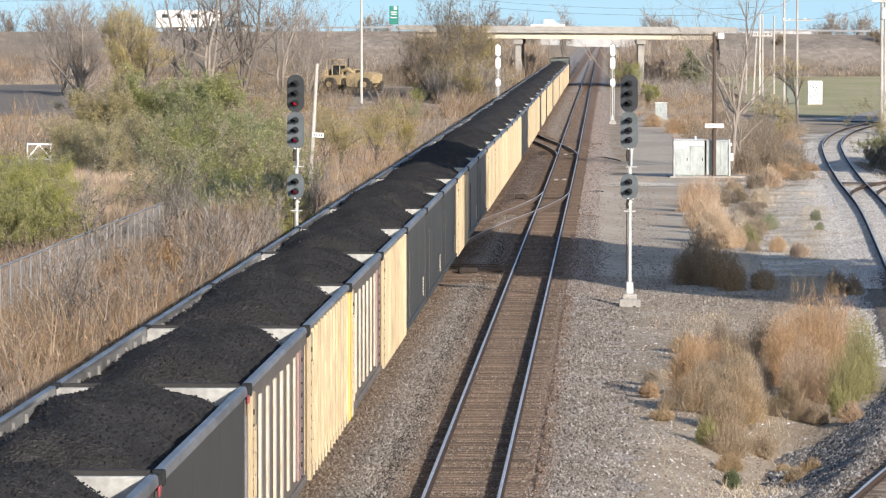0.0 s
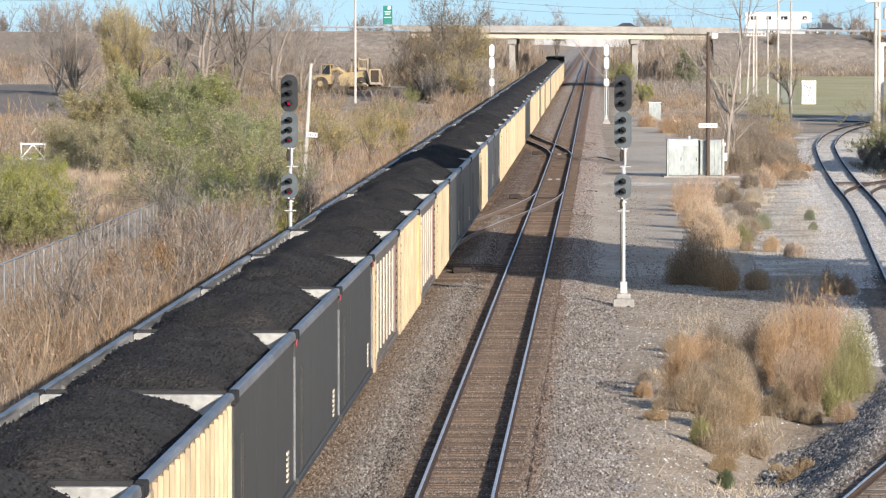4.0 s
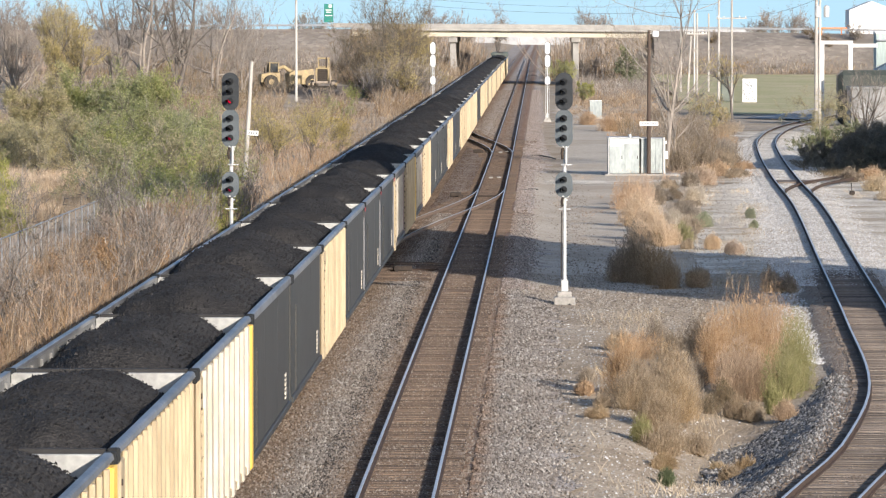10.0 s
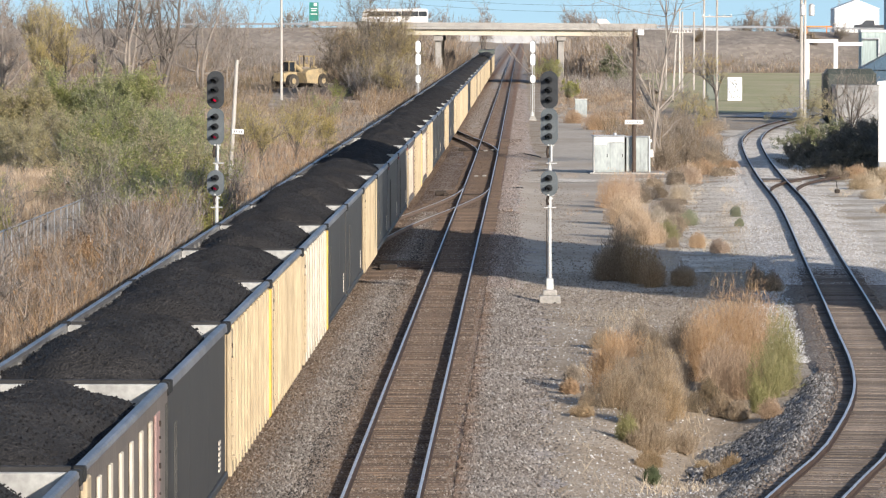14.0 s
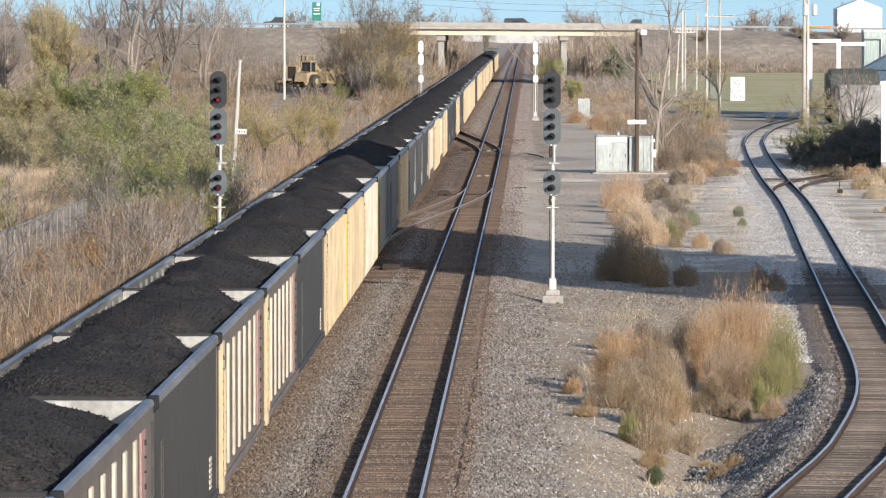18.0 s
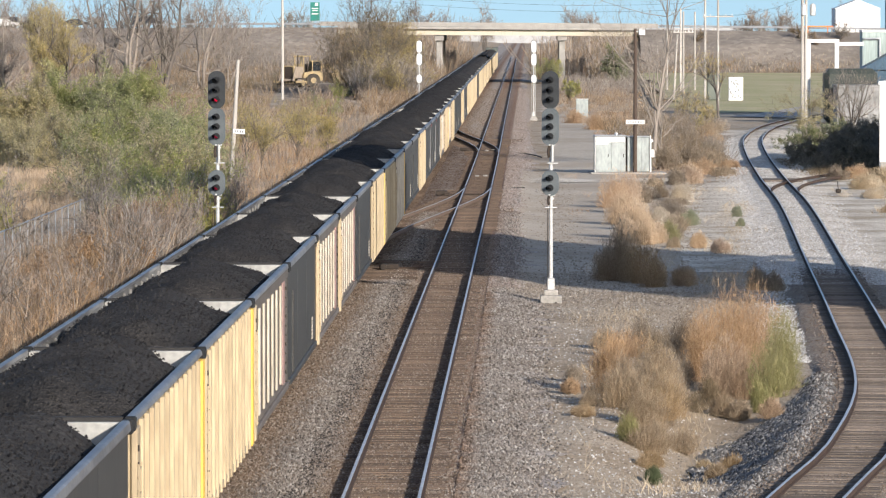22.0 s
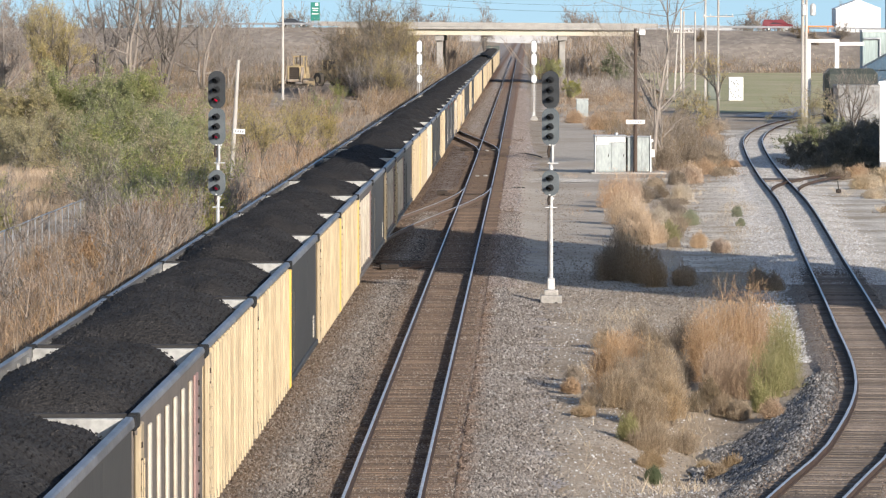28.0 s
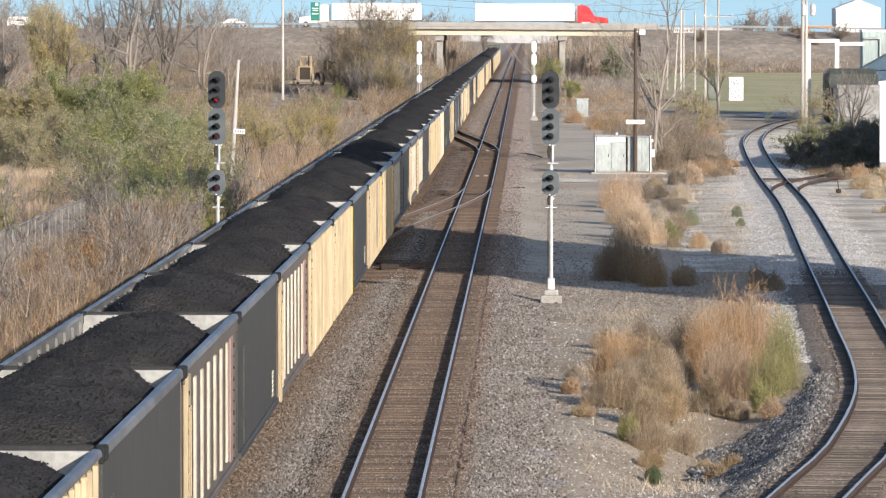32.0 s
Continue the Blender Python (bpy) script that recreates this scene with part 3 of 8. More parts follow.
# ---- ground: one sheet to the horizon ----
def ground_sheet():
    xs = np.concatenate([[-5000, -2000, -700, -300, -180], np.arange(-120, 0, 2.0), np.arange(0, 13, 0.4), np.arange(14, 121, 2.0), [180, 300, 700, 2000, 5000]])
    ys = np.concatenate([[-2000, -300, -50], np.arange(30, 90, 5.0), np.arange(90, 175, 0.8), np.arange(175, 900, 5.0), [1000, 1300, 2000, 4900]])
    gx, gy = np.meshgrid(xs, ys)
    co = np.stack([gx, gy, ground_z(gx, gy)], -1).reshape(-1, 3)
    nx, ny = len(xs), len(ys)
    i = (np.arange(ny - 1)[:, None] * nx + np.arange(nx - 1)[None]).ravel()
    idx = np.stack([i, i + 1, i + nx + 1, i + nx], 1).ravel()
    me = fast_mesh("ground", co, idx, 4, M["soil"])
    me.shade_smooth()
    tagged(new("ground", me), "dry brown soil with thin dead grass beside railway tracks", "ground", "", "structure")


ground_sheet()


def strip(name, rows, cross, material, label, category, wobble=0.0):
    """A ribbon along y: cross gives (dx, z) points across, rows give (y, middle x)."""
    g, n = Geo(), len(cross)
    rr = random.Random(len(rows) * 7 + n)
    vs = [(x + dx + (rr.gauss(0, wobble) if k in (0, n - 1) else 0), y, z) for y, x in rows for k, (dx, z) in enumerate(cross)]
    fs = [(r * n + k, r * n + k + 1, (r + 1) * n + k + 1, (r + 1) * n + k) for r in range(len(rows) - 1) for k in range(n - 1)]
    g.add(vs, fs)
    return lump(name, g, material, label, category, "structure", True)


MAIN_YS = [-420, -200, -60] + list(range(30, 380, 10)) + list(range(380, 1500, 40)) + [1700, 2200, 3000]
FINE_YS = [-420, -200, -60] + [30 + 1.5 * i for i in range(150)] + list(range(256, 380, 4)) + list(range(380, 1500, 40)) + [1700, 2200, 3000]
SPUR_YS = [62 + 4 * i for i in range(143)]
strip("ballast_bed", [(y, -5.08 + bend(y)) for y in FINE_YS], [(-6.2, 0.0), (-4.0, 0.12), (-3.4, 0.10), (-0.8, 0.10), (-0.3, 0.13), (0.3, 0.14), (0.8, 0.115), (3.5, 0.115), (3.9, 0.15), (4.5, 0.12), (5.45, -0.02)], M["ballast"],
      "grey and pink crushed-stone ballast under two main tracks", "ballast", 0.35)
strip("spur_bed", [(y, spur(y)) for y in SPUR_YS if y <= 190], [(-1.95, -0.02), (-1.6, 0.14), (1.6, 0.14), (2.4, -0.02)], M["spur_dirt"],
      "dirty grey-brown gravel under the curved side track", "ballast", 0.15)
strip("spur_bed", [(y, spur(y)) for y in SPUR_YS if y >= 190], [(-1.95, -0.02), (-1.6, 0.14), (1.6, 0.14), (2.4, -0.02)], M["limestone"],
      "pale limestone gravel under the curved side track", "ballast", 0.15)
strip("gravel_apron", [(y, 0.0 + 0.15 * math.sin(y * 0.11)) for y in [190 + 1.5 * i for i in range(98)]], [(-0.75, 0.122), (-0.35, 0.104), (0.3, 0.028), (1.0, 0.014), (1.7, 0.010)], M["roadway"],
      "packed tan gravel spread between ballast and road", "road", 0.14)
strip("gravel_road", [(y, 4.0) for y in [185 + 3 * i for i in range(146)]], [(-2.6, 0.012), (0, 0.03), (1.2, 0.03), (2.6, 0.012)], M["roadway"],
      "packed tan gravel access road beside the tracks", "road", 0.3)
g = Geo()
g.add([(-1.2, 312, 0.05), (40, 318, 0.05), (40, 326, 0.05), (-1.2, 320, 0.05)], [(0, 1, 2, 3)])
lump("crossing_road", g, M["limestone"], "gravel road crossing to the side track", "road")


def lawn():
    """Mown grass that rises gently to the highway bank."""
    g, nx, ny = Geo(), 16, 20
    vs = []
    for j in range(ny + 1):
        for i in range(nx + 1):
            x = 17 + 58 * i / nx + (1.5 * math.sin(j * 1.3) if i == 0 else 0)
            y0 = 561 - 0.25 * (x - 17) + 3 * math.sin(x * 0.3)
            y = y0 + (809 - y0) * j / ny
            vs.append((x, y, 0.04 + 2.0 * max(0, (y - 610) / 199) ** 1.5))
    n = nx + 1
    g.add(vs, [(j * n + i, j * n + i + 1, (j + 1) * n + i + 1, (j + 1) * n + i) for j in range(ny) for i in range(nx)])
    lump("lawn", g, M["lawn"], "mown green lawn rising to the highway bank", "lawn", smooth=True)


lawn()
lump("backdrop", Geo().box((-40, 2600, 3), (300, 4, 10)), M["haze"], "plain backdrop of far woods along the line, haze in its colour", "backdrop")
g = Geo()
g.add([(20.5, 533, 0.09), (31, 524, 0.09), (46, 520, 0.09), (48, 600, 0.09), (31.5, 598, 0.09), (26, 560, 0.09)], [(0, 1, 2, 3, 4, 5)])
lump("paved_road", g, M["concrete_road"], "pale paved road beyond the side track", "road")


def dug_site():
    """Bare earth draped over the field, its edge uneven, with low heaps."""
    g, nu, nv, rr = Geo(), 14, 26, random.Random(12)
    vs = []
    for j in range(nv + 1):
        y = 618 + 5 * j
        x0, x1 = -27 - (y - 618) * 0.14, -19.5 - (y - 618) * 0.01
        for i in range(nu + 1):
            edge = i in (0, nu) or j in (0, nv)
            x = x0 + (x1 - x0) * i / nu + (rr.uniform(-1.2, 1.2) if edge else 0)
            vs.append((x, y, float(ground_z(x, y)) + (-0.05 if edge else rr.uniform(0.03, 0.22))))
    n = nu + 1
    g.add(vs, [(j * n + i, j * n + i + 1, (j + 1) * n + i + 1, (j + 1) * n + i) for j in range(nv) for i in range(nu)])
    lump("dug_earth", g, M["earth"], "bare dark dug earth of a building site", "earth", smooth=True)


dug_site()


def bare_field():
    """Dark turned soil on the open field, ridged, with a ragged edge."""
    g, nu, nv, rr = Geo(), 20, 46, random.Random(21)
    vs = []
    for j in range(nv + 1):
        y = 548 + 5 * j
        x0, x1 = -0.16 * y, -0.1045 * y
        for i in range(nu + 1):
            x = x0 + (x1 - x0) * i / nu + (rr.uniform(-2.0, 1.5) if i == nu else 0)
            vs.append((x, y, float(ground_z(x, y)) + (-0.05 if i in (0, nu) or j in (0, nv) else 0.06 + 0.10 * (j % 3 == 0) + rr.uniform(0, 0.10))))
    n = nu + 1
    g.add(vs, [(j * n + i, j * n + i + 1, (j + 1) * n + i + 1, (j + 1) * n + i) for j in range(nv) for i in range(nu)])
    lump("bare_field", g, M["field"], "dark turned soil of a bare field", "field", smooth=True)


bare_field()
strip("dark_stone_slope", [(y, spur(y)) for y in range(88, 136)], [(-4.4, -0.86), (-3.7, -0.80), (-2.55, -0.26), (-1.75, 0.12)], M["slope_shade_stone"], "grey broken stone on the curved track's shaded side, darkened for that shade", "gravel", 0.2)
# dark sheet under the brush, painted as shade between the stems
strip("leaf_litter", [(y, -22.5) for y in range(96, 262, 3)], [(-11.5, 0.012), (-6, 0.03), (6, 0.03), (11.0, 0.012)], M["floor_shade"], "dark ground under brush, shade between stems in its colour", "leaf litter", 0.5)
strip("limestone_yard", [(y, 17.0 + (y - 330) * 0.05) for y in range(200, 480, 10)], [(-6, 0.008), (-2, 0.03), (6, 0.03), (10, 0.008)], M["limestone"],
      "pale limestone gravel yard", "gravel", 0.8)


# ---- tracks ----
def rail_geo(fx, ys, gauge=0.755):
    """Two rails with head, web and foot; returns sides and polished heads."""
    out = []
    for s in (-1, 1):
        side, head = Geo(), Geo()
        for gg, prof in ((side, [(-0.07, 0.19), (-0.07, 0.215), (-0.012, 0.225), (-0.012, 0.315), (-0.036, 0.32), (-0.036, 0.343), (0.036, 0.343), (0.036, 0.32), (0.012, 0.315), (0.012, 0.225), (0.07, 0.215), (0.07, 0.19)]),
                         (head, [(-0.034, 0.344), (-0.028, 0.35), (0.028, 0.35), (0.034, 0.344)])):
            n = len(prof)
            vs = [(fx(y) + s * gauge + dx, y, z) for y in ys for dx, z in prof]
            fs = [(r * n + k, r * n + k + 1, (r + 1) * n + k + 1, (r + 1) * n + k) for r in range(len(ys) - 1) for k in range(n - 1)]
            gg.add(vs, fs)
        out.append((side, head))
    return out


def tie_mesh(material, w=2.35):
    return Geo().box((0, 0, 0), (w, 0.22, 0.16), 0.015).mesh("tie", material)


def track(name, fx, ys, label, near, far, tie_material, worn=True, lift=0.086, sink=9999):
    """A track: two rails, single ties over the near stretch, the rest of the ties joined."""
    t = thing(name, label, "railway track", kind="structure")
    for side, head in rail_geo(fx, ys):
        r = part("rail", side, M["rail_side"], t)
        part("running_surface", head, M["rail_top"] if worn else M["rail_side"], r, "polished steel running surface" if worn else "")
    tie = tie_mesh(tie_material)
    y, rest, rr = near[0], Geo(), random.Random(5)
    for k in range(int((near[0] - 30) / 0.52) if worn and fx is not spur else 0):
        rest.box((fx(30), 30 + 0.52 * k, lift), (2.6, 0.22, 0.16))
    while y < far:
        a = math.atan2(fx(y + 1) - fx(y - 1), 2)
        p = pose(fx(y) + rr.uniform(-0.06, 0.06), y, (lift if y < sink else lift - min(0.075, (y - sink) * 0.004)) + rr.uniform(-0.014, 0.014), 0, 0, -math.degrees(a) + rr.uniform(-1.5, 1.5))
        if y < near[1]:
            part("tie", tie, None, t, at=p)
        elif y < 420:
            rest.box((0, 0, 0), (2.6, 0.22, 0.16), 0, p)
        y += 0.52
    tagged(part("far_ties", rest, tie_material, t), kind="stuff")
    return t


M2_YS = [-420, -200, -60] + list(range(30, 380, 10)) + list(range(380, 1500, 30))
track("track_second_main", main_2, M2_YS, "straight main track with polished rails on brown wooden ties", (100, 250), 420, M["tie"], lift=0.072)
track("track_first_main", main_1, M2_YS, "straight main track under a loaded coal train", (100, 130), 420, M["tie"], lift=0.05)
track("track_side", spur, SPUR_YS, "curved side track on pale gravel with grey wooden ties", (92, 245), 420, M["tie_grey"], lift=0.112, sink=190)


def smooth_step(u):
    u = min(max(u, 0), 1)
    return u * u * (3 - 2 * u)


def crossover(y0, y1, way, label):
    """Two thin rails that lead from one main track to the other."""
    def fx(y):
        u = smooth_step((y - y0) / (y1 - y0))
        u = u if way > 0 else 1 - u
        return main_1(y) + u * (main_2(y) - main_1(y))
    t = thing("crossover", label, "railway switch", kind="structure")
    ys = [y0 + (y1 - y0) * i / 40 for i in range(41)]
    for side, head in rail_geo(fx, ys):
        r = part("rail", side, M["rail_tan"], t, "lightly rusted switch rail")
        part("running_surface", head, M["rail_top"], r)
    tie = Geo().box((0, 0, 0), (3.6, 0.24, 0.16), 0.015).mesh("long_tie", M["tie"])
    for i in range(int((y1 - y0) / 1.0)):
        y = y0 + i * 1.0
        part("long_tie", tie, None, t, at=pose(fx(y), y, 0.075, 0, 0, random.uniform(-1, 1)))
    for u in (0.12, 0.88):
        y = y0 + (y1 - y0) * u
        x = (main_2(y) if (u > 0.5) == (way > 0) else main_1(y))
        m = Geo().box((x - 1.95, y, 0.27), (0.6, 0.9, 0.26), 0.04).box((x - 1.65, y - 0.9, 0.22), (0.3, 0.35, 0.18), 0.03).box((x - 0.4, y, 0.20), (2.4, 0.08, 0.05), 0.01)
        part("switch_machine", m, M["under"], t, "black switch machine with a throw rod")


def switch_ties(y0, n, x0, x1, label):
    """Long ties that reach out past the track under a switch."""
    t = thing("switch_ties", label, "railway ties", kind="structure")
    me = Geo().box((0, 0, 0), (x1 - x0, 0.24, 0.16), 0.015).mesh("tie", M["tie"])
    rr = random.Random(int(y0))
    for k in range(n):
        part("tie", me, None, t, at=pose((x0 + x1) / 2 + rr.uniform(-0.12, 0.12) + (0.5 if k > n * 0.6 else 0) * (k % 2), y0 + 0.9 * k, 0.105, 0, 0, rr.uniform(-1.5, 1.5)))


switch_ties(238, 30, -4.4, -1.25, "long brown switch ties with uneven ends")
switch_ties(404, 24, -4.4, -1.1, "long brown ties under the far switch")
switch_ties(191.5, 17, -6.5, -4.3, "brown ties with uneven ends beside the train")


def switch_machine():
    t = thing("switch_machine", "low black switch machine on long ties", "switch machine", pose(-5.45, 199, 0.16))
    part("case", Geo().box((0, 0, 0.11), (0.75, 0.9, 0.2), 0.04), M["under"], t)
    part("motor", Geo().tube([(-0.2, -0.7, 0.12), (-0.2, -0.3, 0.12)], 0.12, 10), M["under"], t)
    part("throw_rod", Geo().tube([(0.3, 0.1, 0.06), (1.35, 0.15, 0.05)], 0.03, 6), M["rail_side"], t)


switch_machine()
crossover(212, 296, 1, "rusty crossover rails leading between the two main tracks")
crossover(374, 470, -1, "crossover rails with a dark switch between the main tracks")


def spur_branch():
    t = thing("side_switch", "switch where a short track leaves the side track", "railway switch", kind="structure")

    def fx(y):
        return spur(286) + (y - 286) * 0.02 + 0.0038 * (y - 286) ** 2
    for side, head in rail_geo(fx, [286 + 1.5 * i for i in range(27)]):
        r = part("rail", side, M["rail_side"], t)
        part("running_surface", head, M["rail_side"], r)
    g = Geo().box((spur(290) + 3.1, 290, 0.25), (0.3, 0.45, 0.22), 0.04).tube([(spur(290) + 3.1, 290, 0.3), (spur(290) + 3.05, 290, 0.8)], 0.025)
    part("switch_stand", g, M["under"], t, "low black switch stand with a lever")
    for dx, w in ((0, 1.3), (1.28, 0.85)):
        for k in range(3):
            part("crossing_plank", Geo().box((spur(312.5) + dx, 310.9 + 1.45 * k, 0.19), (w, 1.38, 0.12), 0.02), M["tie_grey"], t)


spur_branch()

# ---- the coal train ----
PITCH, CAR_L, HALF_W, TOP = 15.9, 15.35, 1.55, 3.71


def coal_mesh(seed):
    r = np.random.default_rng(seed)
    ny, nx = (120, 36) if seed < 5 else (44, 14)
    v, u = np.meshgrid(np.linspace(-1, 1, nx), np.linspace(-1, 1, ny))
    ends = np.clip((1 - np.abs(u)) / 0.37, 0, 1)
    ends = ends * ends * (3 - 2 * ends)
    skew = v + 0.06 * math.sin(seed * 2.1) * (1 - v * v)
    crown = 1 - np.abs(skew) ** (1.35 + 0.6 * ends)
    z = 2.26 + 1.22 * ends + crown * (0.76 - 0.20 * ends + 0.05 * math.sin(seed * 1.7))
    for _ in range(14):
        kx, ky, ph = r.uniform(-4, 4), r.uniform(-9, 9), r.uniform(0, 6.28)
        z += 0.022 * np.sin(kx * v * 2 + ky * u * 2 + ph)
    z += np.clip(r.normal(0, 0.007 if seed < 5 else 0.014, z.shape), -0.03, 0.04)
    co = np.stack([v * (HALF_W - 0.1), u * (CAR_L / 2 - 0.12), z], -1).reshape(-1, 3)
    i = (np.arange(ny - 1)[:, None] * nx + np.arange(nx - 1)[None]).ravel()
    quad = np.stack([i, i + 1, i + nx + 1, i + nx], 1)
    tri = np.concatenate([quad[:, [0, 1, 2]], quad[:, [0, 2, 3]]])
    if seed < 5:      # loose lumps lie on the heap
        n = 11000
        a, b = r.uniform(0, ny - 1.01, n), r.uniform(0, nx - 1.01, n)
        grid = co.reshape(ny, nx, 3)
        c = grid[np.round(a).astype(int), np.round(b).astype(int)] + r.uniform(-0.06, 0.06, (n, 3)) * (1, 1, 0.1)
        c[:, 0] = np.clip(c[:, 0], 0.12 - HALF_W, HALF_W - 0.12)
        s = 0.030 * r.uniform(0.35, 1.0, (n, 1, 1)) ** 2 * r.uniform(0.7, 1.25, (n, 4, 1)) * np.where(r.uniform(0, 1, (n, 1, 1)) < 0.05, 1.8, 1.15)
        lump4 = np.array([(0.9, -0.3, -0.3), (-0.6, 0.8, -0.3), (-0.5, -0.9, -0.3), (0.1, 0, 0.8)])
        w = r.uniform(0, 6.283, n)
        rot = np.stack([np.stack([np.cos(w), -np.sin(w), 0 * w], 1), np.stack([np.sin(w), np.cos(w), 0 * w], 1), np.stack([0 * w, 0 * w, 0 * w + 1], 1)], 1)
        v4 = np.einsum("nij,kj->nki", rot, lump4) * s + c[:, None]
        f = np.arange(n)[:, None, None] * 4 + np.array([(0, 1, 3), (1, 2, 3), (2, 0, 3)])[None] + len(co)
        co, tri = np.concatenate([co, v4.reshape(-1, 3)]), np.concatenate([tri, f.reshape(-1, 3)])
    return fast_mesh("coal_load", co, tri.ravel(), 3, M["coal"])


COALS = [coal_mesh(s) for s in range(7)]


def bogie(parent, y, near):
    g = Geo()
    for s in (-1, 1):
        g.prism([(y - 1.15, 0.38), (y - 1.15, 0.55), (y - 0.35, 0.72), (y + 0.35, 0.72), (y + 1.15, 0.55), (y + 1.15, 0.38), (y + 0.4, 0.26), (y - 0.4, 0.26)], s * 1.03 - 0.07, s * 1.03 + 0.07)
    g.box((0, y, 0.55), (2.1, 0.35, 0.25), 0.03)
    b = part("truck", g, M["under"], parent, "sooty three-piece freight truck")
    if near:
        for dy in (-0.89, 0.89):
            for s in (-1, 1):
                x = s * 0.755
                part("wheel", Geo().tube([(x - 0.07, y + dy, 0.457), (x + 0.06, y + dy, 0.457), (x + 0.075, y + dy, 0.457)], [0.457, 0.445, 0.30], 18), M["wheel"], b)


STYLE = {  # side paint, rib paint, ribs, rib width, near post, far post, label
    "D": ("dark", "dark", 0, 0.0, "dark", "dark", "dark grey smooth-sided coal hopper car heaped with black coal"),
    "R": ("dark", "dark", 0, 0.0, "dark", "dark", "dark grey coal hopper car with red end marks, heaped with coal"),
    "N": ("dark_in_shade", "dark_in_shade", 0, 0.0, "dark_in_shade", "dark_in_shade", "dark smooth-sided coal hopper car, cast shade in its paint, heaped with coal"),
    "C": ("cream", "cream", 16, 0.15, "cream", "cream", "cream ribbed steel coal gondola car heaped with black coal"),
    "Y": ("cream", "cream", 13, 0.16, "cream", "yellow", "cream ribbed coal gondola with yellow end post, heaped with coal"),
    "W": ("cream", "white_rib", 9, 0.45, "cream", "yellow", "cream and white striped coal gondola heaped with black coal"),
    "S": ("taupe", "white_rib", 6, 0.36, "cream", "pink", "brown-grey coal gondola with white ribs and cream end posts"),
}


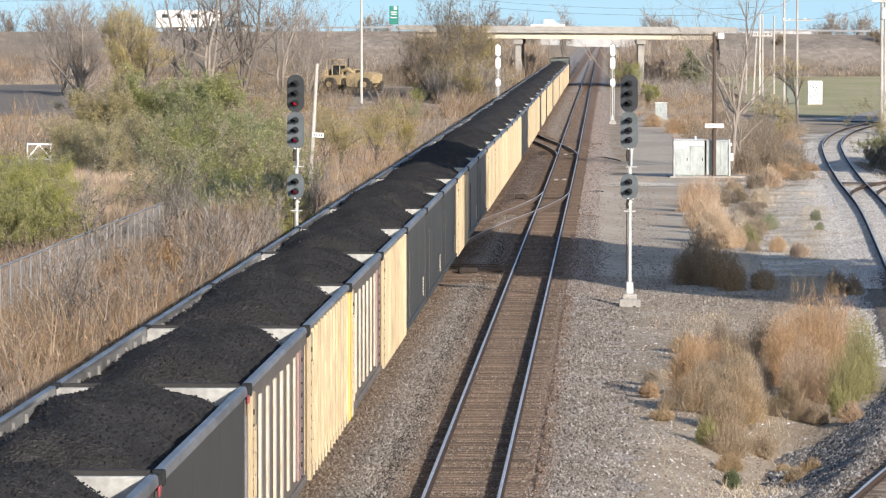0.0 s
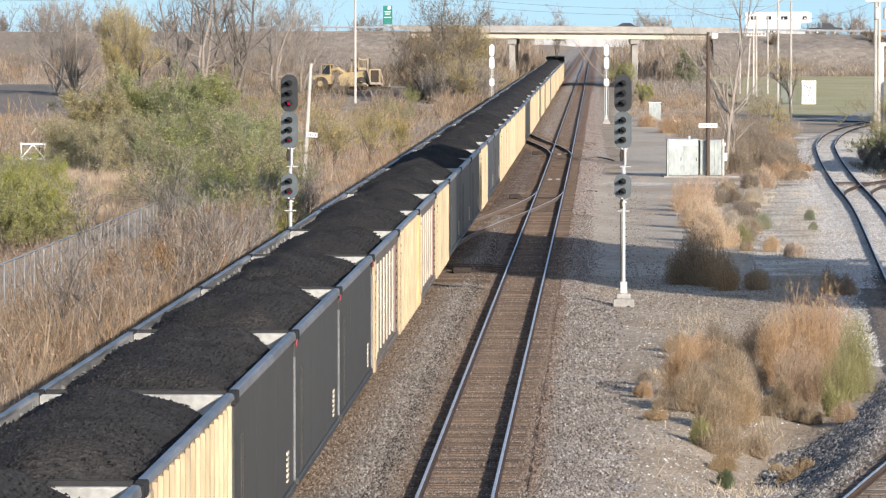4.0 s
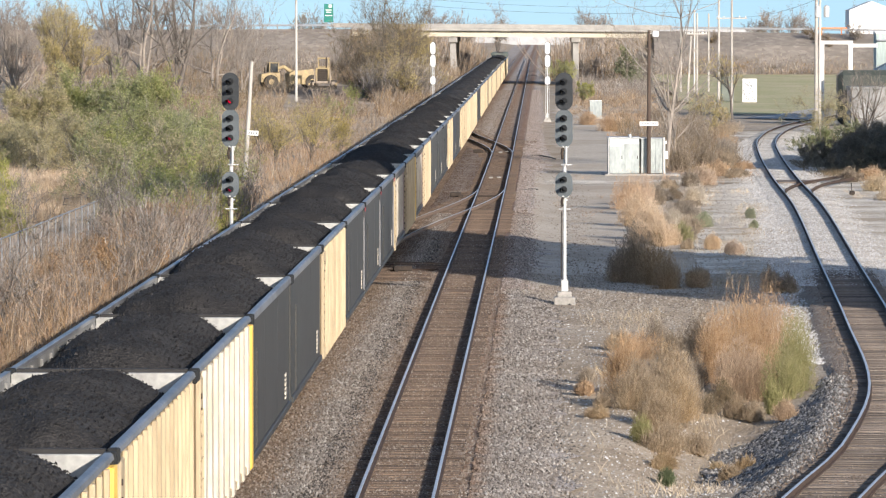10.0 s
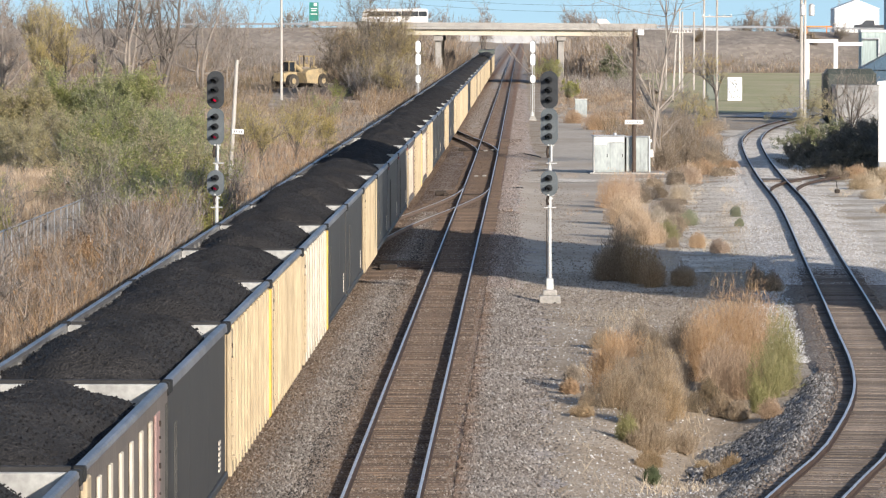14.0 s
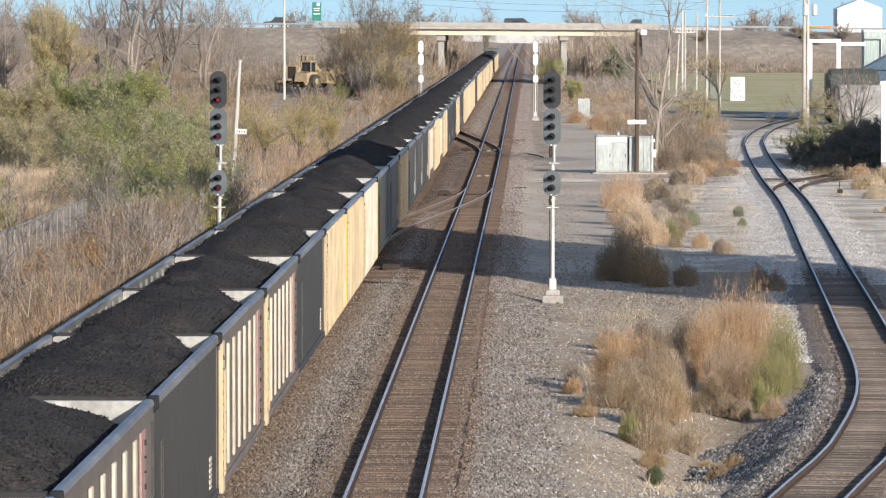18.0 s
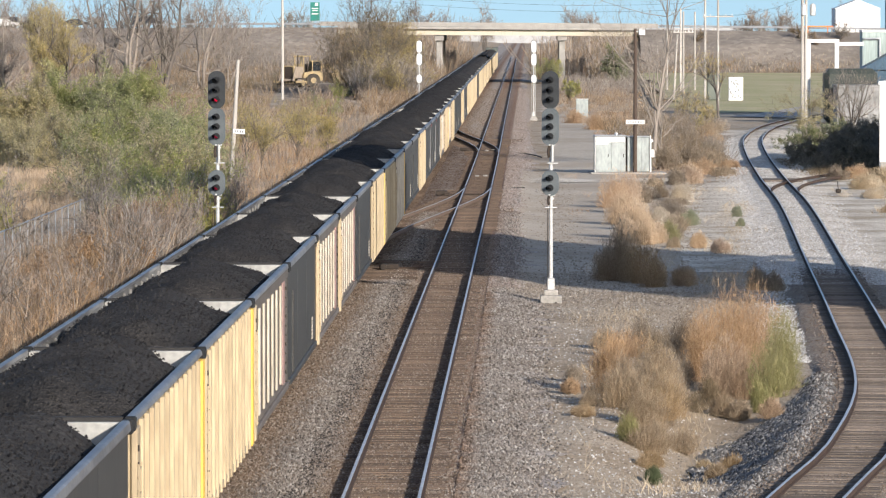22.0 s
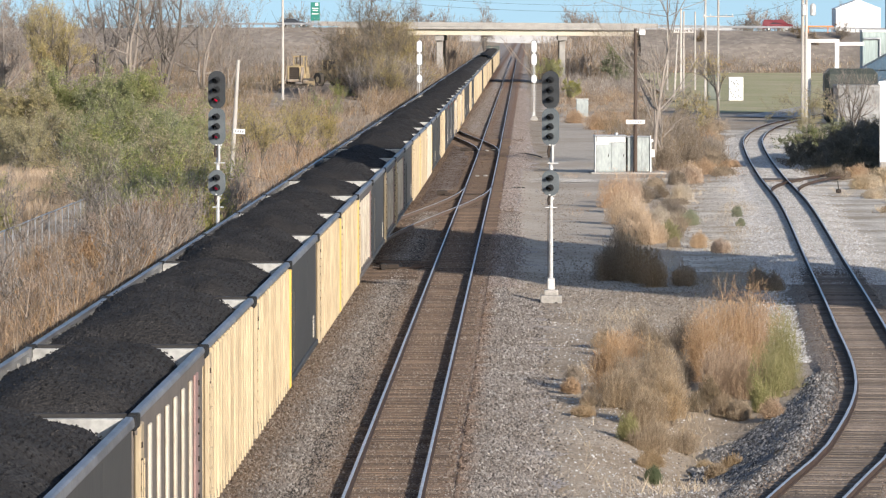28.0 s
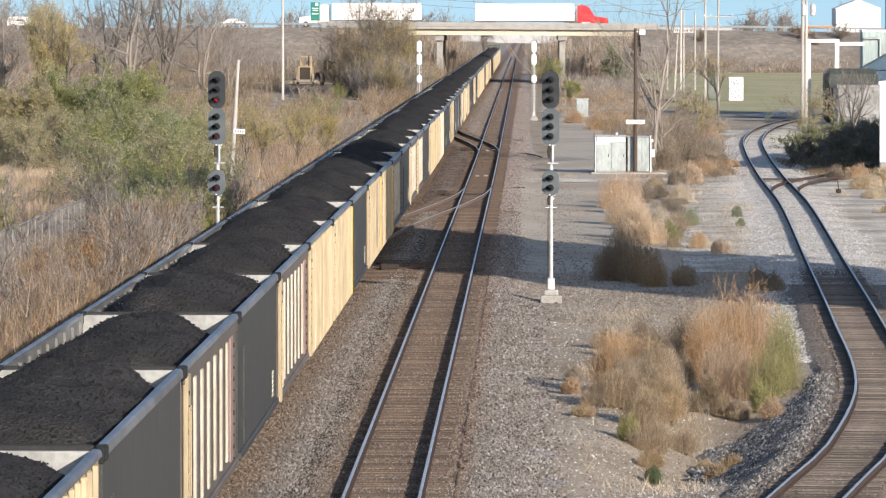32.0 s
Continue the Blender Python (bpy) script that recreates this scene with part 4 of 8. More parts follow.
def coal_car(style, near):
    side, rib, n, rw, p0, p1, label = STYLE[style]
    car = thing("coal_car", label, "railway wagon", group="cars of the coal train")
    h = CAR_L / 2
    for s in (-1, 1):
        g = Geo().box((s * (HALF_W - 0.05), 0, (0.82 + TOP - 0.03) / 2), (0.06, CAR_L - 0.1, TOP - 0.85), 0.01)
        g.box((s * (HALF_W - 0.04), 0, 0.85), (0.16, CAR_L - 0.3, 0.15), 0.02)
        if style in "DNR":   # seams between the smooth sheets
            for k in range(1, 3):
                g.box((s * (HALF_W - 0.022), -h + CAR_L * k / 3, 2.24), (0.008, 0.02, 2.45))
        if style == "S":      # six painted ribs set back from the end posts
            spots, zr, out, tall = [-h + 2.5 + 1.84 * k for k in range(n)], 2.24, 0.012, 2.26
        else:
            spots, zr, out, tall = [-h + 0.75 + (CAR_L - 1.5) * (k + 0.5) / n for k in range(n)], 2.17, 0.03, 2.84
        ribs = [Geo().box((s * (HALF_W + out), y, zr), (0.05 if style == "S" else 0.08, rw, tall), 0.015) for y in spots]
        p = part("side_panel", g, M[side], car)
        if near:
            for r in ribs:
                part("rib", r, M[rib], p, "white-painted rib" if rib == "white_rib" else "")
        elif n:
            g = Geo()
            for r in ribs:
                g.add(r.v, r.f)
            tagged(part("ribbing", g, M[rib], p), "white-painted ribs" if rib != side else "", kind="stuff")
        lining = Geo()
        for k in range(9):      # inner stiffeners
            lining.box((s * (HALF_W - 0.125), -h + 1.0 + 1.67 * k, TOP - 0.62), (0.06, 0.12, 1.0), 0.01)
        part("side_lining", lining.box((s * (HALF_W - 0.092), 0, (1.03 + TOP - 0.05) / 2), (0.02, CAR_L - 0.2, TOP - 1.08)), M["dusty_lining"], car, "coal-dusted inner wall with stiffeners")
        deep = 0.15 if style in "DNR" else 0.10          # a rolled chord with a sloping outer face
        sec = [(-0.105, -0.07), (-0.105, -0.012), (-0.095, 0.0), (-0.01, 0.0), (0.02, -0.02), (0.034, -deep + 0.02), (0.028, -deep), (-0.03, -deep)]
        g = Geo()
        g.add([(s * (HALF_W + dx), e * (h - 0.12), TOP + dz) for e in (-1, 1) for dx, dz in sec],
              [tuple(range(8)), tuple(reversed(range(8, 16)))] + [(k, k + 8, (k + 1) % 8 + 8, (k + 1) % 8) for k in range(8)])
        part("top_chord", g, M["chord"], car, "scuffed blue-grey top chord")
        if style == "S":
            part("top_band", Geo().box((s * (HALF_W - 0.005), 0, TOP - 0.19), (0.05, CAR_L, 0.26), 0.012), M["taupe"], car, "deep brown-grey side band")
        for e, pm in ((-1, p0), (1, p1)):
            if pm != side or (e < 0 and style in "CYW"):
                wide = 0.8 if pm == "pink" else 0.62
                y = e * (h - wide / 2 - (1.75 if pm == "pink" else 0.01))
                g = Geo().box((s * (HALF_W + (0.02 if pm != "pink" else 0.0)), y, 2.15 if pm != "pink" else 2.2), (0.10 if pm != "pink" else 0.05, wide, 2.8 if pm != "pink" else 2.4), 0.02)
                q = part("end_post", g, M[pm], car, "painted corner post")
                if near and pm != "yellow":
                    g = Geo()
                    for k in range(11):
                        g.box((s * (HALF_W + 0.078), y - wide / 2 + 0.07, 1.1 + 0.215 * k), (0.03, 0.05, 0.04 + 0.05 * (k % 3 == 1)), 0.006)
                    tagged(part("riveting", g, M["under"], q), kind="stuff")
        if near:
            g = Geo()
            for k in range(6):
                g.box((s * (HALF_W + 0.09), -h + 0.22, 1.15 + 0.36 * k), (0.018, 0.42, 0.02))
            for dy in (0.02, 0.42):
                g.box((s * (HALF_W + 0.09), -h + dy, 2.05), (0.02, 0.02, 1.95))
            part("ladder", g, M[p0], car, "thin steel grab irons")
            g = Geo()
            for k in range(6):
                g.box((s * (HALF_W + 0.002), h - 2.1, 1.12 + 0.10 * k), (0.02, 0.5, 0.05 + 0.02 * (k % 2)))
            tagged(part("marking", g, M["white_rib"] if style in "DNR" else M["taupe"], car), "small stencilled marking, not readable", kind="stuff")
    for e in (-1, 1):
        part("end_panel", Geo().box((0, e * (h - 0.05), (0.95 + TOP - 0.06) / 2), (2 * HALF_W - 0.1, 0.06, TOP - 1.01), 0.01), M[side], car)
        g = Geo().box((0, e * (h - 0.092), (1.03 + TOP - 0.05) / 2), (2 * HALF_W - 0.2, 0.02, TOP - 1.08))
        if near:
            for k in range(11):
                for z in (3.22, 3.05):
                    g.box((-1.3 + 0.26 * k, e * (h - 0.112), z), (0.045, 0.02, 0.045))
        part("end_lining", g, M["lining"], car, "pale inner end wall with bolt heads")
        if e < 0:
            # black bar in place of the shaded gap below the end chord
            part("end_flange", Geo().box((0, e * (h - 0.03), TOP - 0.135), (2 * HALF_W - 0.2, 0.11, 0.06), 0.01), M["hood"], car, "black bar standing in for shade under the end chord")
        part("end_chord", Geo().box((0, e * (h - 0.03), TOP - 0.05), (2 * HALF_W - 0.27, 0.10, 0.10 if e < 0 else 0.04), 0.012), M["end_chord"] if e < 0 else M["lining"], car, "dark steel end chord" if e < 0 else "pale end chord")
        for s in (-1, 1):
            part("corner_casting", Geo().box((s * (HALF_W - 0.03), e * (h - 0.03), TOP - 0.10), (0.17, 0.20, 0.21), 0.02), M["hood"], car)
            if near and style == "R" and e > 0:      # a red patch marks the turning end
                part("end_mark", Geo().box((s * (HALF_W + 0.05), h - 0.22, TOP - 0.20), (0.03, 0.30, 0.14), 0.02), M["red_mark"], car, "faded red paint patch at the turning end")
                part("edge_strip", Geo().box((s * (HALF_W + 0.004), h - 0.14, 2.1), (0.05, 0.04, 2.3), 0.01), M["chord"], car, "pale worn edge strip")
        if near and style == "Y" and e < 0:      # stencilled letters, drawn as bars
            g = Geo()
            for k in range(9):
                if k != 4:
                    g.box((-0.75 + 0.18 * k, -h + 0.012, 3.42), (0.12, 0.012, 0.16))
            part("lettering", g, M["under"], car, "stencilled lettering, not readable")
        part("coupler", Geo().box((0, e * (h + 0.18), 0.88), (0.24, 0.42, 0.28), 0.04).box((0, e * (h + 0.02), 1.05), (2.9, 0.08, 0.3), 0.01), M["under"], car)
        bogie(car, e * (h - 2.3), near)
    g = Geo().box((0, 0, 1.02), (2 * HALF_W - 0.25, CAR_L - 0.2, 0.1)).box((0, 0, 0.84), (0.5, CAR_L, 0.32), 0.03)
    part("underframe", g, M["under"], car)
    part("coal_load", COALS[0], None, car, "heaped black coal load")
    return car


KINDS = "DCDSDSCYDYYSDSSDYCWDDCRR"          # the cars from the last that shows to the one just off the lens at the start
KINDS += "RSYSCDDDCND" + "CCCCCCDDCCCCDCCDCCCDCCCCDCCCDCCCCCCC"
FIRST = -24
protos, cars = {}, []
for k, style in enumerate(KINDS):
    n = FIRST + k
    near = n < 13
    key = (style, near)
    if key not in protos:
        protos[key] = coal_car(style, near)
        c = protos[key]
    else:
        c = copy_thing(protos[key], Matrix())
    for ch in c.children:
        if ch.name.startswith("coal_load"):
            ch.data = COALS[n % 5 if near else 5 + n % 2]
            ch.matrix_basis = pose(0, 0, (n * 37 % 7) * 0.02 - (0.15 if style in "SW" else 0.06), 0, 0, 180 * (n % 2))
    cars.append((n, c))
N_CARS = FIRST + len(KINDS)


def locomotive(label):
    t = thing("locomotive", label, "locomotive", group="locomotives of the coal train")
    part("frame", Geo().box((0, 0, 1.25), (3.0, 21.5, 0.5), 0.05), M["under"], t)
    g = Geo().prism([(-10.2, 1.5), (-10.2, 3.9), (-9.6, 4.35), (5.6, 4.35), (5.6, 1.5)], -0.95, 0.95)
    part("hood", g, M["locomotive"], t, "dark green long hood")
    part("radiator", Geo().box((0, -8.2, 4.2), (3.0, 3.4, 0.5), 0.08), M["locomotive"], t)
    part("cab", Geo().box((0, 7.2, 2.95), (2.9, 3.0, 3.0), 0.12), M["locomotive"], t)
    part("nose", Geo().box((0, 9.4, 2.3), (1.9, 1.6, 1.6), 0.15), M["locomotive"], t)
    for y in (-4, 0, 3):
        part("fan", Geo().tube([(0, y, 4.33), (0, y, 4.47)], 0.6, 14), M["under"], t)
    for e in (-7, 7):
        g = Geo().box((-1.05, e, 0.75), (0.2, 4.4, 0.4), 0.04).box((1.05, e, 0.75), (0.2, 4.4, 0.4), 0.04)
        b = part("truck", g, M["under"], t)
        for dy in (-1.7, 0, 1.7):
            part("axle", Geo().tube([(-0.8, e + dy, 0.5), (0.8, e + dy, 0.5)], 0.5, 14), M["wheel"], b)
    return t


engines = [locomotive("dark green diesel locomotive at the head of the coal train")]
engines.append(copy_thing(engines[0], Matrix()))


def train_at(t):
    """How far the near end of car 0 has gone."""
    return 64.7 + 11.62 * t - 0.01826 * t * t


def train_rows(offset):
    rows = []
    for t in range(0, 33, 4):
        y = train_at(t) + offset
        rows.append((t, pose(main_1(y), y, RAIL, 0, 0, math.degrees(math.atan2(main_1(y - 4) - main_1(y + 4), 8)))))
    return rows


# ---- highway on its bank, with the bridge over the tracks ----
def road_z(x):
    return 9.25 - 0.0135 * max(0.0, x + 10) * (1 if x < 75 else 85 / (x + 10)) - 0.003 * max(0.0, min(-10 - x, 60))


BR0, BR1, ROAD0, ROAD1 = -31.0, 17.8, 829.0, 862.0


def bank(name, x0, x1, step, toe0, toe1):
    """One side of the bank; its end under the bridge slopes down too."""
    g = Geo()
    cross = [(-26, 0.2), (-19, 2.6), (-9, 6.8), (-1.2, None), (0, None), (ROAD1 - ROAD0, None), (ROAD1 - ROAD0 + 30, 0.2)]
    xs = list(np.arange(x0, x1 + 0.01, step))
    rr = random.Random(3)
    vs = []
    for x in xs:
        for dy, z in cross:
            top = road_z(x) - 0.06
            zz = top if z is None else z * top / 9.2 + rr.uniform(-0.25, 0.25)
            vs.append((x, ROAD0 + dy, zz))
    n = len(cross)
    fs = [(r * n + k, (r + 1) * n + k, (r + 1) * n + k + 1, r * n + k + 1) for r in range(len(xs) - 1) for k in range(n - 1)]
    g.add(vs, fs)
    xe, s = (x1, 1) if abs(x1) < abs(x0) else (x0, -1)   # the abutment slope
    top = road_z(xe) - 1.4
    g.add([(xe, ROAD0 - 26, 0.2), (xe, ROAD0 + 1, top), (xe, ROAD1, top), (xe, ROAD1 + 20, 0.2), (xe + s * 6, ROAD0 + 6, 0.1), (xe + s * 6, ROAD1 - 2, 0.1)],
          [(0, 1, 4), (1, 2, 5, 4), (2, 3, 5)])
    lump(name, g, M["bank"], "highway bank covered in dry brown grass", "bank", smooth=False)


bank("bank_west", -1000, BR0, 8.5, 0, 0)
bank("bank_east", BR1, 1000, 8.5, 0, 0)
strip_x = [-1000, -500, -200, -120, -60, -31, -10, 17.8, 40, 75, 120, 300, 1000]
g = Geo()
g.add([(x, y, road_z(x)) for x in strip_x for y in (ROAD0, ROAD1)], [(2 * i, 2 * i + 2, 2 * i + 3, 2 * i + 1) for i in range(len(strip_x) - 1)])
lump("highway", g, M["concrete_road"], "pale concrete highway along the top of the bank", "road")


def highway_bridge():
    t = thing("highway_bridge", "concrete highway bridge with cream girders over the tracks", "bridge", kind="structure")
    L = BR1 - BR0
    tilt = math.degrees(math.atan2(road_z(BR0) - road_z(BR1), L))
    mid, z = (BR0 + BR1) / 2, (road_z(BR0) + road_z(BR1)) / 2 + 0.05
    m = pose(mid, 0, z, 0, tilt, 0)
    part("deck", Geo().box((0, (ROAD0 + ROAD1) / 2, -0.18), (L, ROAD1 - ROAD0 + 0.6, 0.24), 0, m), M["concrete"], t)
    for y in (ROAD0 - 0.35, ROAD1 + 0.3):
        part("parapet", Geo().box((0, y, 0.52), (L + 6, 0.3, 0.72), 0.04, m).box((0, y - 0.05, -0.05), (L, 0.45, 0.4), 0.03, m), M["concrete"], t, "stained concrete parapet")
    for k in range(6):
        y = ROAD0 + 0.25 + k * 6.4
        g = Geo().box((0, y, -0.74), (L, 0.06, 0.80), 0, m).box((0, y, -1.13), (L, 0.4, 0.06), 0, m).box((0, y, -0.36), (L, 0.4, 0.06), 0, m)
        part("girder", g, M["girder"], t, "cream-painted steel girder")
    for x in (-14.6, 5.3):
        zz = z - 1.17
        p = part("pier_cap", Geo().box((x, (ROAD0 + ROAD1) / 2, zz - 0.45), (1.5, ROAD1 - ROAD0 - 1, 0.9), 0.08), M["concrete"], t)
        for y in (ROAD0 + 1.6, ROAD0 + 11, ROAD0 + 21, ROAD1 - 2):
            part("column", Geo().box((x, y, zz / 2 - 0.4), (1.0, 1.0, zz - 0.5), 0.08), M["concrete"], p)


highway_bridge()


def guard_rail(x0, x1, y, label):
    t = thing("guard_rail", label, "guard rail", kind="structure")
    xs = np.arange(x0, x1 + 0.1, 3.8)
    for a, b in zip(xs[:-1], xs[1:]):
        za, zb = road_z(a), road_z(b)
        part("post", Geo().box((a, y, za + 0.32), (0.2, 0.22, 0.75), 0.01), M["concrete"], t)
        g = Geo()
        pr = [(-0.03, 0.45), (-0.07, 0.53), (-0.02, 0.61), (-0.07, 0.69), (-0.03, 0.77)]
        g.add([(a, y + dy - 0.1, za + dz) for dy, dz in pr] + [(b, y + dy - 0.1, zb + dz) for dy, dz in pr], [(k, k + 1, k + 6, k + 5) for k in range(4)])
        part("beam", g, M["galv"], t, "galvanised corrugated beam")


guard_rail(-62, -31, ROAD0 - 0.3, "galvanised guard rail with wooden posts at the bridge end")
guard_rail(18.5, 80, ROAD0 - 0.3, "galvanised guard rail along the highway")


# ---- signals ----
def target(parent, z, lamps, lit, board, x=0.0):
    """An oval board with hooded lamps, one above the other."""
    h = 0.42 * lamps + 0.06
    out = []
    for k in range(28):
        a = 6.2832 * k / 28
        out.append((0.31 * math.cos(a), (h / 2 - 0.31) * (1 if math.sin(a) > 0 else -1) + 0.31 * math.sin(a)))
    g = Geo()
    g.add([(p, -0.14, z + q) for p, q in out] + [(p, -0.10, z + q) for p, q in out],
          [tuple(range(28)), tuple(reversed(range(28, 56)))] + [(i, (i + 1) % 28, (i + 1) % 28 + 28, i + 28) for i in range(28)])
    b = part("signal_head", g, board, parent, "oval signal board with hooded lamps", at=pose(0, 0, 0, 0, 0, -13))
    part("lamp_case", Geo().box((0, 0.06, z), (0.34, 0.32, h - 0.2), 0.05), M["black"], b)
    for k in range(lamps):
        zz = z + (lamps - 1) * 0.17 - k * 0.34
        part("lens", Geo().tube([(0, -0.145, zz), (0, -0.16, zz)], 0.07, 16), (M["lens_red"] if z > 7 else M["lens_dim"]) if lit and k == lamps - 1 else M["lens_dark"], b,
             "glowing red lens" if lit and k == lamps - 1 else "unlit lens")
        hood, n = Geo(), 14
        vs, fs = [], []
        for i in range(n + 1):
            a = radians(-35 + 250 * i / n)
            vs += [(0.105 * math.cos(a), -0.14, zz + 0.105 * math.sin(a)), (0.095 * math.cos(a), -0.14 - 0.46 * (0.40 + 0.55 * max(0, math.sin(a))), zz + 0.095 * math.sin(a) - 0.04),
                   (0.12 * math.cos(a), -0.14, zz + 0.12 * math.sin(a))]
        fs = [(3 * i, 3 * i + 3, 3 * i + 4, 3 * i + 1) for i in range(n)] + [(3 * i + 1, 3 * i + 4, 3 * i + 5, 3 * i + 2) for i in range(n)]
        part("hood", hood.add(vs, fs), M["hood"], b)


def signal_mast(x, y, label, lit, back=False):
    s = thing("signal_mast", label, "railway signal", pose(x, y, 0.0, 0, 0, 180 if back else 0), "signals beside the tracks")
    zt = 8.02
    part("base", Geo().box((0, 0, 0.10), (0.75, 0.75, 0.34), 0.04).box((0, 0, 0.36), (0.5, 0.5, 0.2), 0.03), M["concrete"], s, "concrete foot")
    part("mast", Geo().tube([(0, 0, 0.4), (0, 0, 1.0), (0, 0, zt - 0.5)], [0.09, 0.07, 0.06], 12), M["silver"], s, "silver-painted steel mast")
    part("junction_box", Geo().box((0, -0.02, 0.66), (0.26, 0.26, 0.42), 0.03), M["silver"], s)
    for z, n, board in ((zt - 0.60, 3, M["black"]), (zt - 1.88, 3, M["grey_board"]), (zt - 3.84, 2, M["grey_board"])):
        target(s, z, n, lit, board)
        if back:   # white-painted rear doors of the heads
            hh, ring = 0.36 * n + 0.10, []
            for k in range(24):
                a = 6.2832 * k / 24
                ring.append((0.27 * math.cos(a), (hh / 2 - 0.27) * (1 if math.sin(a) > 0 else -1) + 0.27 * math.sin(a)))
            g = Geo().add([(p, 0.14, z + q) for p, q in ring] + [(p, 0.30, z + q) for p, q in ring] + [(p * 0.8, 0.36, z + q * 0.88) for p, q in ring],
                          [tuple(range(24)), tuple(reversed(range(48, 72)))] + [(o + i, o + (i + 1) % 24, o + (i + 1) % 24 + 24, o + i + 24) for i in range(24) for o in (0, 24)])
            part("rear_door", g, M["white"], s, "rounded white rear of the signal head")
        part("bracket", Geo().box((0.0, 0.05, z - 0.21 * n - 0.12), (0.22, 0.2, 0.07), 0.02), M["silver"], s)
        part("bracket", Geo().box((0.0, 0.05, z + 0.2 * n), (0.16, 0.3, 0.06), 0.01), M["silver"], s)
    g = Geo().box((0.06, 0.0, zt - 3.15), (0.36, 0.30, 0.03)).tube([(0.05, -0.12, zt - 3.1), (0.05, -0.12, zt - 2.5)], 0.045, 8)
    part("step", g, M["silver"], s)
    if not back:
        part("step", Geo().box((0.0, 0.0, zt - 4.69), (0.40, 0.26, 0.03)), M["silver"], s)
        for z0, z1 in ((zt - 2.95, zt - 2.55), (zt - 4.60, zt - 4.28)):
            part("cable_drop", Geo().tube([(-0.07, -0.09, z0), (-0.10, -0.10, (z0 + z1) / 2), (-0.06, -0.09, z1)], 0.05, 8), M["under"], s, "black cable loop beside the mast")
            part("clamp", Geo().box((0.03, -0.06, z1 + 0.03), (0.24, 0.16, 0.08), 0.02), M["silver"], s)
        part("conduit", Geo().tube([(-0.11, 0.0, 0.9), (-0.11, 0.0, 3.25)], 0.016, 6), M["under"], s)
        g = Geo()
        for k in range(9):
            g.tube([(0.06, 0.0, 1.0 + 0.24 * k), (0.13, 0.0, 1.0 + 0.24 * k)], 0.012, 5)
        part("climbing_pins", g, M["under"], s)
    g = Geo()
    for sx in (-0.19, 0.19):
        g.tube([(sx, 0.2, 0.45), (sx, 0.2, zt - 0.4)], 0.018, 5)
    for k in range(22):
        g.tube([(-0.19, 0.2, 0.7 + 0.32 * k), (0.19, 0.2, 0.7 + 0.32 * k)], 0.012, 4)
    if back:
        part("ladder", g, M["silver"], s, "thin steel ladder on the mast")
    return s


signal_mast(0.76, 178.0, "silver signal mast with three dark hooded heads on concrete", False)
signal_mast(-10.85, 178.0, "silver signal mast with glowing red lower lamps", True)
signal_mast(0.45, 516.0, "far signal mast seen from behind with white heads", False, True)
signal_mast(-11.1, 516.0, "far signal mast beside brush seen from behind", False, True)


# ---- trackside hut, cabinets, poles ----
def bungalow():
    b = thing("signal_bungalow", "galvanised steel signal bungalow on a concrete pad", "equipment hut", pose(6.0, 332, 0.03, 0, 0, 3))
    part("pad", Geo().box((0.4, 0.8, 0.02), (4.9, 3.6, 0.12), 0.03), M["concrete"], b)
    part("body", Geo().box((-0.72, 0.9, 1.24), (1.95, 2.0, 2.3), 0.03), M["bungalow"], b, "larger case of ribbed steel sheet")
    part("side_case", Geo().box((1.10, 0.9, 1.22), (1.45, 1.7, 2.24), 0.03), M["bungalow"], b, "smaller case beside it")
    # dark fill gives the shade of the open gap between the cases
    part("gap_plate", Geo().box((0.32, 1.0, 1.2), (0.14, 1.4, 2.2), 0.01), M["under"], b, "dark fill standing in for shade between the cases")
    part("roof", Geo().box((-0.72, 0.9, 2.43), (2.1, 2.15, 0.07), 0.02), M["galv"], b)
    part("roof", Geo().box((1.10, 0.9, 2.37), (1.55, 1.8, 0.06), 0.02), M["galv"], b)
    for x in (-1.22, -0.22):
        d = part("door", Geo().box((x, -0.115, 1.1), (0.92, 0.04, 1.8), 0.015), M["bungalow"], b)
        part("handle", Geo().box((x + 0.34, -0.15, 1.15), (0.05, 0.05, 0.22), 0.01), M["under"], d)
    for x in (0.76, 1.12, 1.48):
        part("door", Geo().box((x, 0.035, 1.18), (0.34, 0.03, 1.95), 0.012), M["bungalow"], b)
    part("white_panel", Geo().box((-0.72, -0.14, 2.19), (1.86, 0.03, 0.34), 0.01), M["white"], b, "white painted band under the roof")
    part("white_panel", Geo().box((-1.28, -0.15, 1.95), (0.78, 0.03, 0.18), 0.01), M["white"], b)
    for x in (-1.72, 1.86):
        part("corner_post", Geo().box((x, 0.0, 1.24), (0.07, 0.14, 2.42), 0.012), M["white"], b, "white corner edge")
    part("side_box", Geo().box((2.03, 0.5, 1.28), (0.24, 0.5, 0.5), 0.03), M["white"], b, "white meter box")
    part("side_box", Geo().box((1.98, 0.5, 2.1), (0.2, 0.3, 0.18), 0.03), M["white"], b)
    part("conduit", Geo().tube([(1.95, 0.4, 0.05), (1.95, 0.4, 2.15)], 0.04, 8), M["bungalow"], b)
    part("vent", Geo().tube([(-0.3, 0.9, 2.45), (-0.3, 0.9, 2.62)], 0.12, 10), M["galv"], b)


bungalow()


